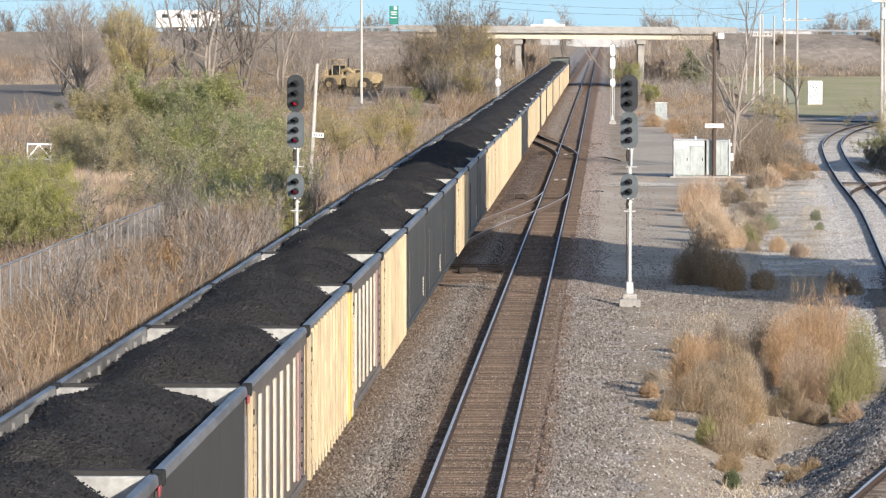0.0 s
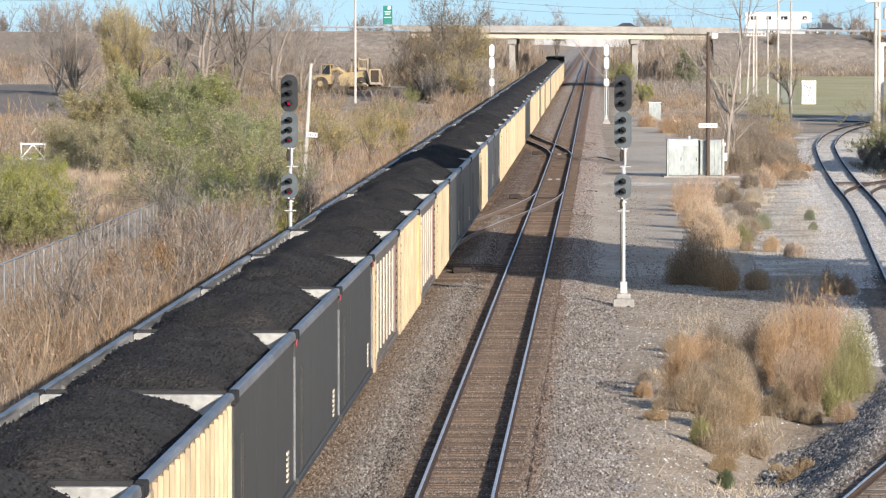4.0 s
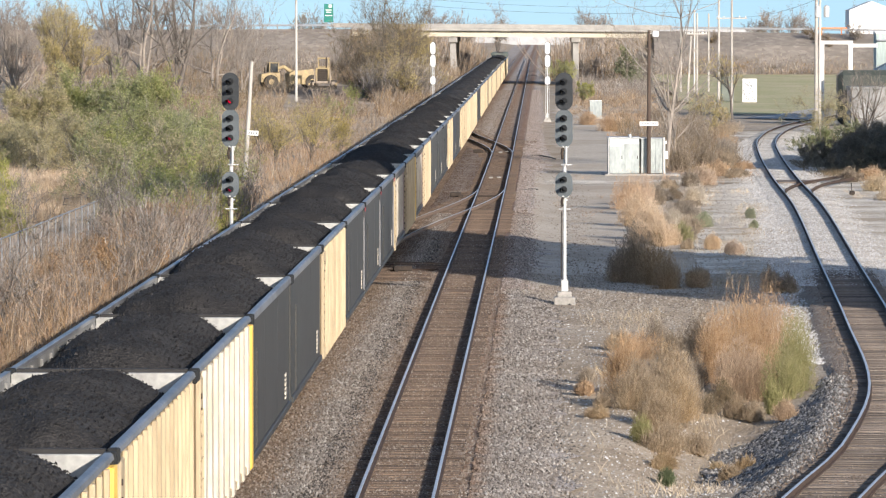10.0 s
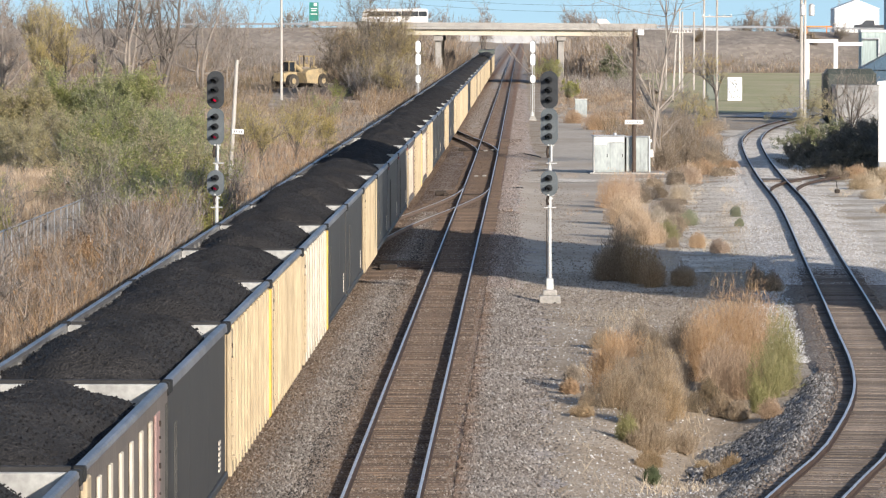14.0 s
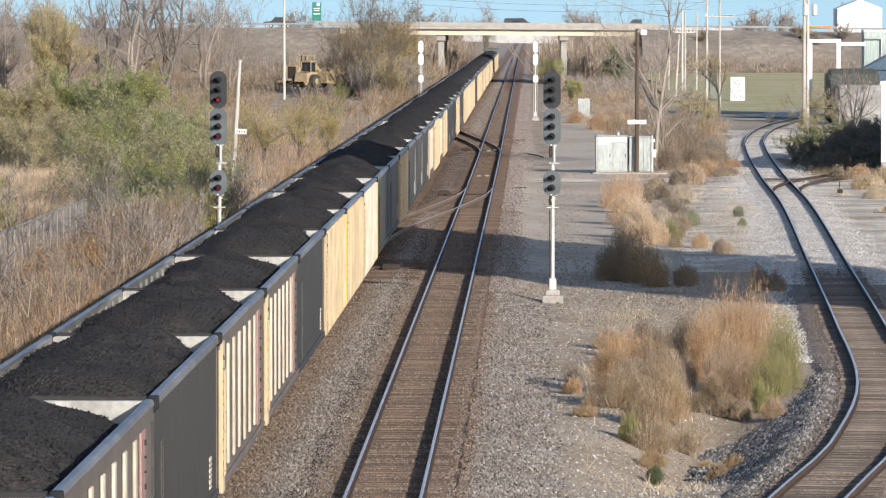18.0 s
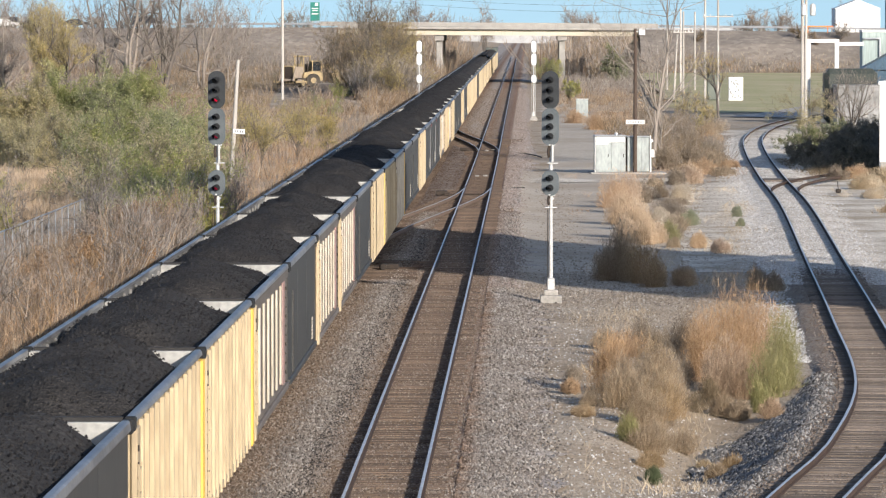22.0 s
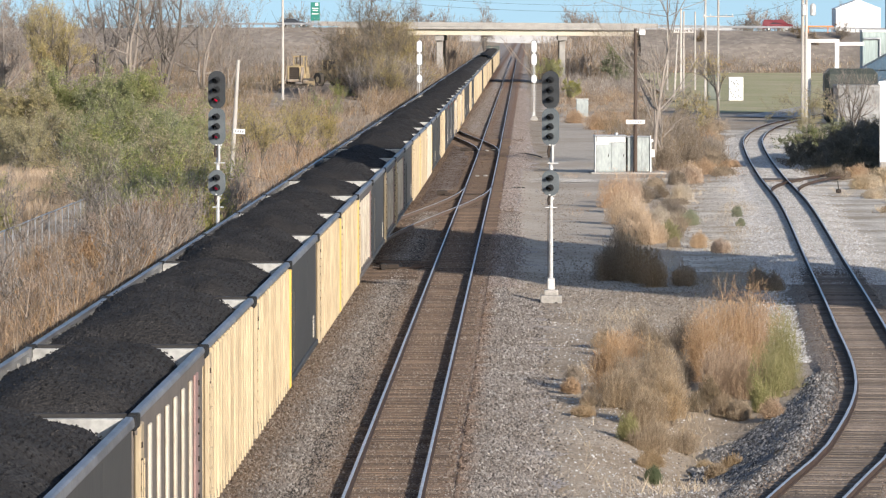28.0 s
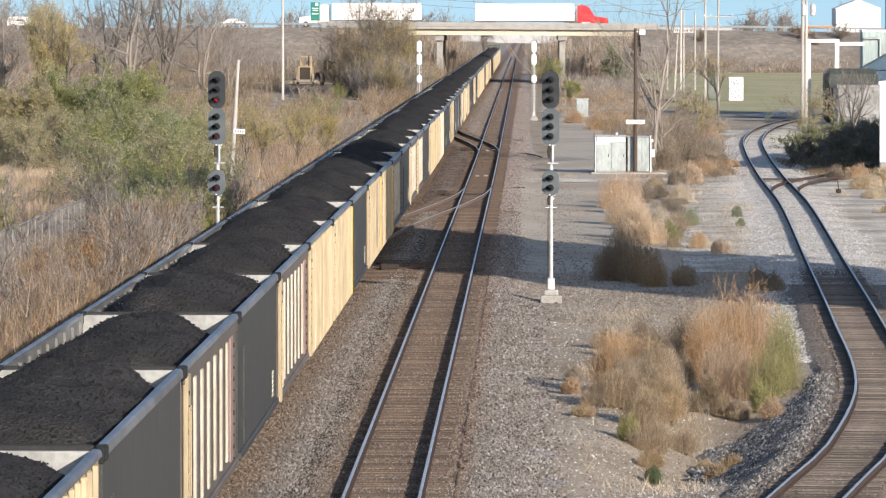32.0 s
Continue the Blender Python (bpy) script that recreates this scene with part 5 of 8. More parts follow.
def cabinet(x, y, w, h, d, label, spots=False, paint="bungalow"):
    c = thing("equipment_cabinet", label, "cabinet", pose(x, y, 0.05))
    part("plinth", Geo().box((0, 0, 0.06), (w + 0.2, d + 0.2, 0.16), 0.02), M["concrete"], c)
    b = part("body", Geo().box((0, 0, h / 2 + 0.1), (w, d, h), 0.03), M[paint] if not spots else M["white"], c)
    part("lid", Geo().box((0, 0, h + 0.13), (w + 0.08, d + 0.08, 0.06), 0.02), M["white"] if paint == "bungalow" else M[paint], c)
    for s in (-0.25, 0.25):
        part("door", Geo().box((s * w, -d / 2 - 0.012, h / 2 + 0.1), (w * 0.46, 0.03, h * 0.86), 0.01), M[paint] if not spots else M["white"], b)
    if spots:
        rr = random.Random(9)
        for k in range(17):
            part("vent_hole", Geo().box((rr.uniform(-0.42, 0.42) * w, -d / 2 - 0.03, 0.3 + rr.uniform(0, 1) * (h - 0.4)), (0.16, 0.02, 0.2), 0.04), M["grey_board"], b, "dark patch")


cabinet(5.5, 532, 1.25, 1.75, 0.9, "weathered steel equipment cabinet beside the gravel road")
cabinet(25.8, 640, 1.8, 2.9, 1.2, "pale cabinet mottled with dark patches on the lawn", True)
cabinet(23.35, 648, 1.6, 3.1, 1.2, "grey-green cabinet half hidden behind poles", paint="grey_green")


def wood_pole(name, x, y, h, r, material, label, lean=0.0, arms=(), extras=()):
    p = thing(name, label, "utility pole", pose(x, y, float(ground_z(x, y)), 0, lean, 0))
    part("pole", Geo().tube([(0, 0, -0.3), (0, 0, h * 0.5), (0, 0, h)], [r, r * 0.88, r * 0.72], 12), material, p)
    for z, w in arms:
        a = part("crossarm", Geo().box((0, -r, z), (w, 0.1, 0.13), 0.01), M["wood_pole"], p)
        for k in (-0.45, -0.25, 0.25, 0.45):
            part("insulator", Geo().tube([(k * w, -r, z + 0.06), (k * w, -r, z + 0.14), (k * w, -r, z + 0.24)], [0.03, 0.07, 0.04], 8), M["white"], a)
    for what in extras:
        if what == "lamp":
            part("lamp_box", Geo().box((0.42, -0.1, h - 0.25), (0.42, 0.35, 0.36), 0.05).tube([(0, -0.05, h - 0.2), (0.3, -0.1, h - 0.2)], 0.03, 6), M["white"], p, "white floodlight box")
        if what == "board":
            b = part("sign_board", Geo().box((0, -r - 0.03, 3.35), (1.2, 0.03, 0.27), 0.01), M["white"], p, "white name board")
            g = Geo()
            for k in range(9):
                if k != 5:
                    g.box((-0.42 + 0.105 * k, -r - 0.048, 3.35), (0.06, 0.006, 0.10))
            part("lettering", g, M["grey_board"], b, "small lettering, not readable")
        if what == "plate":
            b = part("sign_plate", Geo().box((0.32, -r - 0.03, 3.05), (0.72, 0.03, 0.3), 0.01), M["white"], p, "small white plate")
            g = Geo()
            for k in range(4):
                g.box((0.1 + 0.15 * k, -r - 0.048, 3.05), (0.07, 0.006, 0.14))
            part("lettering", g, M["grey_board"], b, "faded marking, not readable")
        if what == "transformer":
            for s in (0.1, 0.95):
                part("transformer", Geo().tube([(s, -0.1, h - 3.1), (s, -0.1, h - 3.05), (s, -0.1, h - 2.1), (s, -0.1, h - 1.95)], [0.22, 0.28, 0.28, 0.1], 14), M["silver"], p, "grey pole transformer")
    return p


wood_pole("utility_pole", 6.87, 331.75, 9.4, 0.14, M["dark_pole"], "dark creosoted pole with floodlight and name board", extras=("lamp", "board"))
wood_pole("utility_pole", -29.8, 618, 15.5, 0.17, M["wood_pole"], "tall silvery wooden pole among brush")
wood_pole("utility_pole", -18.6, 319, 7.5, 0.15, M["wood_pole"], "short leaning wooden pole with a small white plate", lean=3.4, extras=("plate",))
wood_pole("utility_pole", 25.7, 482, 13.6, 0.19, M["wood_pole"], "tall pole with grey transformers beside the side track", arms=((12.2, 2.0),), extras=("transformer",))
wood_pole("utility_pole", 26.25, 486, 12.8, 0.16, M["wood_pole"], "plain wooden pole beside a transformer pole")
for x, y, h, lean, arms in ((18.9, 702, 12.3, 0, ()), (18.2, 645, 8.4, 3.0, ()), (18.2, 605, 11.2, 0, ((8.75, 2.4),)), (22.7, 702, 11.4, 0, ()), (18.5, 539, 14.2, 0, ()), (19.6, 532, 14.0, 0, ((10.5, 3.2),)), (20.4, 690, 11.8, 0, ((8.6, 2.6),))):
    wood_pole("utility_pole", x, y, h, 0.15, M["wood_pole"], "weathered wooden pole in a cluster of line poles", arms=arms, lean=lean)


def cable(a, b, sag, label):
    a, b = Vector(a), Vector(b)
    pts = [a.lerp(b, i / 14) - Vector((0, 0, sag * (1 - (2 * i / 14 - 1) ** 2))) for i in range(15)]
    lump("cable", Geo().tube(pts, 0.014, 4), M["under"], label, "cable", "")


for dz in (0.0, 0.7, 1.3):
    cable((25.7, 482, 12.3 + dz * 0.6), (120, 560, 13.0 + dz), 0.8, "thin black overhead wire between poles")
cable((19.6, 532, 10.6), (25.7, 482, 12.2), 0.5, "thin black overhead wire between poles")
for z in (12.6, 13.4):
    cable((-29.8, 618, z + 1.4), (-160, 640, z + 1.0), 1.0, "thin overhead wire from a tall pole")
    cable((-29.8, 618, z + 1.4), (21.2, 640, z - 1.0), 1.3, "thin overhead wire over the tracks")


def ground_cable(pts, label):
    lump("ground_cable", Geo().tube([(x, y, 0.13) for x, y in pts], 0.05, 6), M["cable_black"], label, "cable", "")


ground_cable([(-1.3, 372), (-0.7, 377), (-0.2, 378), (0.5, 373), (0.9, 368)], "thick black cable lying over the ballast")
ground_cable([(-1.2, 296), (-0.8, 300), (-0.3, 299)], "short black cable beside the switch")
for i, (x, y) in enumerate(((-3.25, 320), (-2.75, 320.5), (-3.2, 384), (-2.7, 386))):
    lump("insulator_plate", Geo().box((0, 0, 0), (0.26, 0.3, 0.1), 0.03), M["concrete"], "pale plate fixed between the rails", "plate", "", at=pose(x, y, 0.21, 0, 0, 8 * i))


# ---- plants ----
def grow(base, h, spread, seed, forks=(7, 6, 6), up=0.55, trunk=0.35, curl=0.25):
    """Limbs, branches and twigs of a tree as rows of start, end and thickness, by order."""
    r = np.random.default_rng(seed)
    levels = []
    b = np.array([base], float)
    d = np.array([[r.normal(0, 0.06), r.normal(0, 0.06), 1.0]])
    ln = np.array([h * trunk])
    for k, n in enumerate((1,) + tuple(forks)):
        if k:
            s, e, L = levels[-1][0], levels[-1][1], np.linalg.norm(levels[-1][1] - levels[-1][0], axis=1)
            t = r.uniform(0.35 if k > 1 else 0.55, 1.0, (len(s), n))
            t[:, 0] = 1.0
            pd = (e - s) / L[:, None]
            b = (s[:, None] + (e - s)[:, None] * t[..., None]).reshape(-1, 3)
            dd = np.repeat(pd, n, 0) * (0.75 if k > 1 else 0.9) + r.normal(0, spread, (len(s) * n, 3))
            dd[:, 2] += up * r.uniform(0.2, 1.0, len(dd)) * (1.0 if k < 3 else 0.5)
            d = dd / np.linalg.norm(dd, axis=1, keepdims=True)
            ln = np.repeat(L, n) * r.uniform(0.42, 0.85, len(d)) * (1.15 if k == 1 else 0.85)
        levels.append((b, b + d * ln[:, None]))
    return levels


def tree(name, x, y, h, spread, seed, label, bark="bark", forks=(7, 6, 6), leaf=None, n_leaf=0, leaf_size=0.16, twig=0.05, trunk=0.35, up=0.55, thick=0.018, low=0.0, twig_mat="brush_grey"):
    """A tree or tall shrub: tapered trunk and limbs, twigs, and leaves in loose clumps on the twigs."""
    z = float(ground_z(x, y))
    if abs(y - 845) < 25:
        z = max(0.0, 9.0 - abs(y - 829) * 0.34) if y < 829 else 9.0
    t = thing(name, label, "tree" if h > 4.5 else "shrub", pose(x, y, z))
    lv = grow((0, 0, -0.2), h, spread, seed, forks, up, trunk)
    top = max(e[:, 2].max() for _, e in lv)
    k = h / top
    g, r0 = Geo(), thick * h
    for (s, e), ra, rb in zip(lv[:3], (1.0, 0.55, 0.26), (0.7, 0.26, 0.10)):
        for a, b in zip(s, e):
            m = (a + b) / 2 + (b - a)[[1, 2, 0]] * 0.06
            g.tube([a * k, m * k, b * k], [r0 * ra, r0 * (ra + rb) / 2, r0 * rb], 5 if ra < 1 else 8, False)
    part("trunk", g, M[bark], t, smooth=True)
    s, e = (np.concatenate([q[i] for q in lv[3:]]) * k for i in (0, 1))
    if len(s):
        mid = (s + e) / 2 + RNG.normal(0, 0.05, s.shape) * np.linalg.norm(e - s, axis=1, keepdims=True)
        w = twig * RNG.uniform(0.6, 1.3, len(s))
        side = e[RNG.integers(0, len(e), len(e))] * 0 + s + (e - s) * RNG.uniform(0.3, 0.8, (len(s), 1))
        off = RNG.normal(0, 0.35, s.shape) * np.linalg.norm(e - s, axis=1, keepdims=True)
        co = np.concatenate([blades(s, mid, w * 1.3), blades(mid - (e - s) * 0.08, e, w), blades(side, side + off + (e - s) * 0.25, w * 0.7)])
        tagged(part("branchwork", fast_mesh("branchwork", co, np.arange(len(co)), 3, M[twig_mat]), None, t, "fine bare twigs"), "fine bare twigs", kind="stuff")
    if leaf:
        spray = np.arange(len(e)) // forks[-1]      # whole sprays bear leaves or stay bare
        full = np.flatnonzero((RNG.uniform(0, 1, spray.max() + 1) < 0.62)[spray])
        i = full[RNG.integers(0, len(full), n_leaf)]
        c = s[i] + (e - s)[i] * RNG.uniform(0.2, 1.1, (n_leaf, 1)) + RNG.normal(0, 0.05 * h ** 0.5, (n_leaf, 3))
        c = c[c[:, 2] > low]
        co = leaves(c, 1.2 * leaf_size * RNG.uniform(0.6, 1.4, len(c))).reshape(-1, 4, 3)[:, [0, 1, 2]].reshape(-1, 3)
        part("crown", fast_mesh("crown", co, np.arange(len(co)), 3, M[leaf]), None, t, "thin autumn foliage with gaps")
    return t


def old_tree(name, x, y, h, seed, label, stems=4, lean=0.35, bark="bark", thick=0.016, reach=0.34, up=0.55, z=None, twig=0.05, twigs=11, boughs=6, twig_mat="brush_grey"):
    """A leafless tree whose crooked limbs rise from low on the trunk, with drooping sprays of twigs."""
    q = np.random.default_rng(seed)
    t = thing(name, label, "tree", pose(x, y, float(ground_z(x, y)) if z is None else z))
    g, fine = Geo(), ([], [])

    def limb(p, d, length, r, steps, wander, sides):
        pts, rs, d = [p], [r], d / np.linalg.norm(d)
        for i in range(steps):
            d = d + q.normal(0, wander, 3) + np.array((0, 0, up * 0.24))
            d /= np.linalg.norm(d)
            pts.append(pts[-1] + d * length / steps)
            rs.append(r * (1 - 0.8 * (i + 1) / steps))
        g.tube([v.tolist() for v in pts], rs, sides, False)
        return np.array(pts), rs

    for k in range(stems):
        a = 6.283 * k / stems + q.uniform(-0.6, 0.6)
        ln = lean * q.uniform(0.3, 1.2)
        pts, rs = limb(np.array((q.normal(0, 0.02 * h), q.normal(0, 0.02 * h), -0.2)), np.array((math.cos(a) * ln, math.sin(a) * ln, 1.0)), h * q.uniform(0.72, 1.0), thick * h * q.uniform(0.6, 1.0), 9, 0.10, 7)
        for _ in range(boughs):
            i = int(q.integers(2, 9))
            d = (pts[i] - pts[i - 1]) / np.linalg.norm(pts[i] - pts[i - 1]) * 0.4 + q.normal(0, 0.65, 3) * (1, 1, 0.35) + np.array((0, 0, 0.18))
            bp, br = limb(pts[i], d, h * reach * q.uniform(0.6, 1.2), rs[i] * 0.6, 5, 0.13, 5)
            for _ in range(6):
                j = int(q.integers(1, 6))
                d = (bp[j] - bp[j - 1]) / np.linalg.norm(bp[j] - bp[j - 1]) * 0.8 + q.normal(0, 0.45, 3)
                sp, sr = limb(bp[j], d, h * reach * 0.45 * q.uniform(0.5, 1.2), max(br[j] * 0.5, 0.012), 3, 0.2, 3)
                m = q.integers(0, 4, twigs)
                s = sp[m]
                e = s + q.normal(0, 0.045 * h, (twigs, 3)) + (sp[-1] - sp[0]) * 0.35
                fine[0].append(s)
                fine[1].append(e)
    part("trunk", g, M[bark], t, smooth=True)
    s, e = np.concatenate(fine[0]), np.concatenate(fine[1])
    side = s + (e - s) * RNG.uniform(0.3, 0.9, (len(s), 1))
    co = np.concatenate([blades(s, e, twig), blades(side, side + (e - s) * 0.4 + RNG.normal(0, 0.02 * h, s.shape), twig * 0.7)])
    tagged(part("branchwork", fast_mesh("branchwork", co, np.arange(len(co)), 3, M[twig_mat]), None, t), "fine twigs", kind="stuff")
    return t


def weed_bush(x, y, r, h, material, seed, label, n=2600, category="bush", width=0.022, wisps=0.03):
    """A puffy bush of fine dry twigs: lobes of short sprays round a few stems, with wisps above."""
    q = np.random.default_rng(seed)
    m = 4 + int(r * 5)
    a, d = q.uniform(0, 6.283, m), np.sqrt(q.uniform(0, 1, m)) * 0.62 * r
    d[0] = 0
    lobe = np.stack([np.cos(a) * d, np.sin(a) * d, np.zeros(m)], 1)
    lr, lh = r * q.uniform(0.42, 0.62, m), h * q.uniform(0.62, 1.0, m) * (1 - 0.40 * (d / r) ** 2)
    lh[0] = h * 0.97
    i = q.choice(m, n, p=lr ** 2 * lh / np.sum(lr ** 2 * lh))
    az, up = q.uniform(0, 6.283, n), q.uniform(-0.1, 1, n)
    flat = np.sqrt(1 - up ** 2)
    out = np.stack([np.cos(az) * flat, np.sin(az) * flat, up], 1)
    rad = q.uniform(0.15, 1.0, n) ** 0.45 * (1 + 0.10 * np.sin(az * 5 + i) + 0.08 * np.sin(up * 9 + i * 2))
    c = lobe[i] + out * (rad * lr[i])[:, None] * (1, 1, 0)
    c[:, 2] = 0.04 + np.maximum(0, out[:, 2]) ** 0.8 * rad * lh[i] + q.uniform(0, 0.06, n) * h
    size = 0.10 * min(r, h) ** 0.6
    e = c + (out * 0.55 + q.normal(0, 0.55, (n, 3)) + (0, 0, 0.55)) * (size * q.uniform(0.4, 1.5, n))[:, None]
    e[:, 2] = np.maximum(e[:, 2], 0.03)
    k = n // 7
    foot = lobe[i[:k]] * 0.7 + q.normal(0, 0.10 * r, (k, 3)) * (1, 1, 0)
    w = int(n * wisps)
    tall = c[:w] + np.stack([q.normal(0, 0.10, w) * h, q.normal(0, 0.10, w) * h, q.uniform(0.05, 0.14, w) * h], 1)
    lf = leaves(c + q.normal(0, 0.35 * size, (n, 3)), width * 2.4 * q.uniform(0.5, 1.5, n)).reshape(-1, 4, 3)[:, [0, 1, 2]].reshape(-1, 3)
    co = np.concatenate([blades(c, e, width * 1.15), blades(foot, c[:k], width * 1.3), blades(c[:w], tall, width), lf])
    ob = lump("weed_bush", fast_mesh("weed_bush", co, np.arange(len(co)), 3, M[material]), None, label, category, "")
    ob.matrix_basis = pose(x, y, float(ground_z(x, y)))
    return ob


def in_view(x, y, pad=3.0):
    return (x > -0.125 * y - pad) & (x < 0.078 * y + pad)


def open_ground(x, y):
    """Ground kept clear of brush: the building site and a strip before it."""
    site = (np.abs(x + 28.5 - (y - 700) * -0.035) < 5.5) & (y > 565) & (y < 765)
    return site | ((x / y < -0.1045) & (y > 548) & (y < 778)) | ((np.abs(x + 0.1115 * y) < 1.7) & (y > 342) & (y < 378))


def glade(x, y):
    """A clearing of pale grass behind the fence, free of shrubs."""
    strip = (np.abs(x / y + 0.0583) < 0.0035) & (y > 232) & (y < 322)      # open before the leaning pole
    return strip | ((x / y > -0.108) & (x / y < -0.087) & (y > 240) & (y < 346))


def height_near(x, y):
    """Shrubs stay low in front of the fence and in its strip."""
    low = np.where(x < -19.4, 0.34, 0.50 + 0.11 * np.clip(x + 18.6, 0, 4.5))
    return np.where((x < -14.5) & (x > -27) & (y < 262), low, 1.0)


def scatter(n, x0, x1, y0, y1, seed, far_power=1.0):
    """Points over a stretch of ground, in the wedge that the lens can sweep."""
    q = np.random.default_rng(seed)
    y = y0 + (y1 - y0) * q.uniform(0, 1, n * 3) ** far_power
    x = q.uniform(x0, x1, n * 3)
    ok = in_view(x, y) & ~open_ground(x, y)
    x, y = x[ok][:n], y[ok][:n]
    return np.stack([x, y, ground_z(x, y)], 1), q


def grass_field(name, n, x0, x1, y0, y1, h, width, material, label, seed, lean=0.3, clump=1.0, gap=0.0):
    p, q = scatter(n, x0, x1, y0, y1, seed)
    patch = np.sin(p[:, 0] * 0.9 + 1.3 * seed) * np.sin(p[:, 1] * 0.21 + seed) + 0.6 * np.sin(p[:, 0] * 2.3 - p[:, 1] * 0.11) + q.normal(0, 0.35, len(p))
    p = p[patch > gap]
    hh = h * q.uniform(0.35, 1.0, len(p)) ** clump * (1 + 0.25 * np.sin(p[:, 1] * 0.17 + p[:, 0]))
    tip = p + np.stack([q.normal(0, lean, len(p)) * hh, q.normal(0, lean, len(p)) * hh, hh], 1)
    return stuff(name, blades(p, tip, width * q.uniform(0.6, 1.4, len(p))), 3, M[material], label, "grass")


def twig_field(name, n, x0, x1, y0, y1, h, width, material, label, seed, gap=-0.3, sides=6, leafy=0):
    """Leafless shrubs: clumps of crooked stems that fan out, with side twigs."""
    c, q = scatter(n // 9, x0, x1, y0, y1, seed)
    patch = np.sin(c[:, 0] * 0.6 + seed) * np.sin(c[:, 1] * 0.13 + 2 * seed) + 0.5 * np.sin(c[:, 0] * 1.7 + c[:, 1] * 0.07) + q.normal(0, 0.3, len(c))
    c = c[(patch > gap) & ~glade(c[:, 0], c[:, 1])]
    size = np.clip(q.lognormal(-0.25, 0.4, len(c)), 0.35, 1.5) * height_near(c[:, 0], c[:, 1])
    i = np.repeat(np.arange(len(c)), 9)
    k = len(i)
    off = q.normal(0, 0.16, (k, 2)) * (h * size[i])[:, None]
    p = c[i] + np.concatenate([off * 0.6, np.zeros((k, 1))], 1)
    hh = (h * size[i] * q.uniform(0.4, 1.0, k))[:, None]
    tip = p + np.concatenate([off * 1.5 + q.normal(0, 0.13, (k, 2)) * hh, hh], 1)
    mid = (p + tip) / 2 + q.normal(0, 0.06, (k, 3)) * hh * (1, 1, 0.3)
    co = [blades(p, mid + (tip - mid) * 0.15, width * 2.0), blades(mid, tip, width * 1.4)]
    for _ in range(sides):
        u = q.uniform(0.2, 0.95, (k, 1))
        s = np.where(u < 0.5, p + (mid - p) * 2 * u, mid + (tip - mid) * (2 * u - 1))
        e = s + np.concatenate([q.normal(0, 0.17, (k, 2)) * hh, q.uniform(-0.02, 0.3, (k, 1)) * hh], 1)
        co.append(blades(s, e, width * 0.8))
    if leafy:      # dead leaves still hang on some clumps
        i = q.integers(0, k, leafy)
        i = i[np.sin(p[i, 0] * 1.9 + p[i, 1] * 0.31) + np.sin(p[i, 1] * 0.9 - p[i, 0]) > 0.1]
        at = p[i] + (tip - p)[i] * q.uniform(0.35, 1.0, (len(i), 1)) + q.normal(0, 0.12, (len(i), 3))
        at[:, 2] = np.maximum(at[:, 2], 0.05)
        stuff("dead_leaves", leaves(at, 0.09 * q.uniform(0.6, 1.5, len(i))), 4, M["dead_leaf"], "brown dead leaves hanging in brush", "leaves")
    return stuff(name, np.concatenate(co), 3, M[material], label, "brush")


# brush on the field side of the train
twig_field("brush", 6000, -26, -13.2, 125, 245, 2.9, 0.022, "brush", "dense grey-brown leafless brush beside the train", 11, -0.7, 9, 12000)
twig_field("brush", 11000, -26, -12.9, 125, 245, 2.3, 0.024, "brush_tan", "dense brown leafless brush beside the train", 41, -0.2, 8, 26000)
twig_field("brush", 8000, -24.5, -15.6, 626, 668, 4.2, 0.055, "brush_grey", "dense grey thicket at the foot of trees", 91, -2, 9)
twig_field("brush", 4500, -24.5, -15.2, 626, 668, 3.6, 0.055, "brush_dark", "dense brown thicket at the foot of trees", 92, -2, 8)
twig_field("brush", 3000, -34, -13.4, 205, 335, 2.2, 0.03, "brush", "grey leafless brush with upright twigs", 12, -0.3, 8)
grass_field("dead_grass", 34000, -24, -12.4, 125, 235, 0.65, 0.02, "rust_grass", "straw-coloured dead grass under brush", 13, 0.3, 1.0, -0.1)
grass_field("dead_grass", 22000, -24, -12.4, 125, 235, 0.8, 0.022, "tan_weed", "brown dead grass under brush", 43, 0.4, 1.0, -0.6)
grass_field("dead_grass", 34000, -40, -12.2, 225, 420, 0.85, 0.03, "rust_grass", "rust-brown dead grass along the train", 14, 0.3, 1.0, -0.5)
grass_field("dead_grass", 24000, -75, -11.5, 380, 640, 0.7, 0.045, "brush", "brown dead grass on the far field", 15, 0.3, 1.0, -0.2)
grass_field("dead_grass", 20000, -75, -13, 360, 640, 0.9, 0.05, "brush", "brown dead grass on the far field", 45, 0.35, 1.0, -0.6)
grass_field("pale_grass", 30000, -37, -21.5, 240, 348, 1.0, 0.035, "peach_grass", "pale pinkish dead grass in a clearing", 16, 0.3, 1.0, -1.2)
twig_field("brush", 5200, -70, -18.5, 330, 580, 2.3, 0.045, "brush", "grey leafless thicket on the far field", 17, 0.0, 8)
twig_field("brush", 2600, -55, -20, 560, 805, 1.9, 0.06, "brush_dark", "dark leafless thicket before the highway bank", 18, -0.1, 8)
twig_field("brush", 2600, -105, -55, 560, 805, 1.7, 0.055, "brush_grey", "grey leafless thicket before the highway bank", 48, -0.1, 8)
twig_field("brush", 2400, -105, -24, 600, 800, 1.7, 0.06, "brush", "brown thicket before the highway bank", 19, 0.0, 7)
grass_field("far_grass", 15000, -58, -14, 560, 805, 0.7, 0.06, "brush_dark", "brown dead grass of the far field", 20, 0.3, 1.0, -0.2)
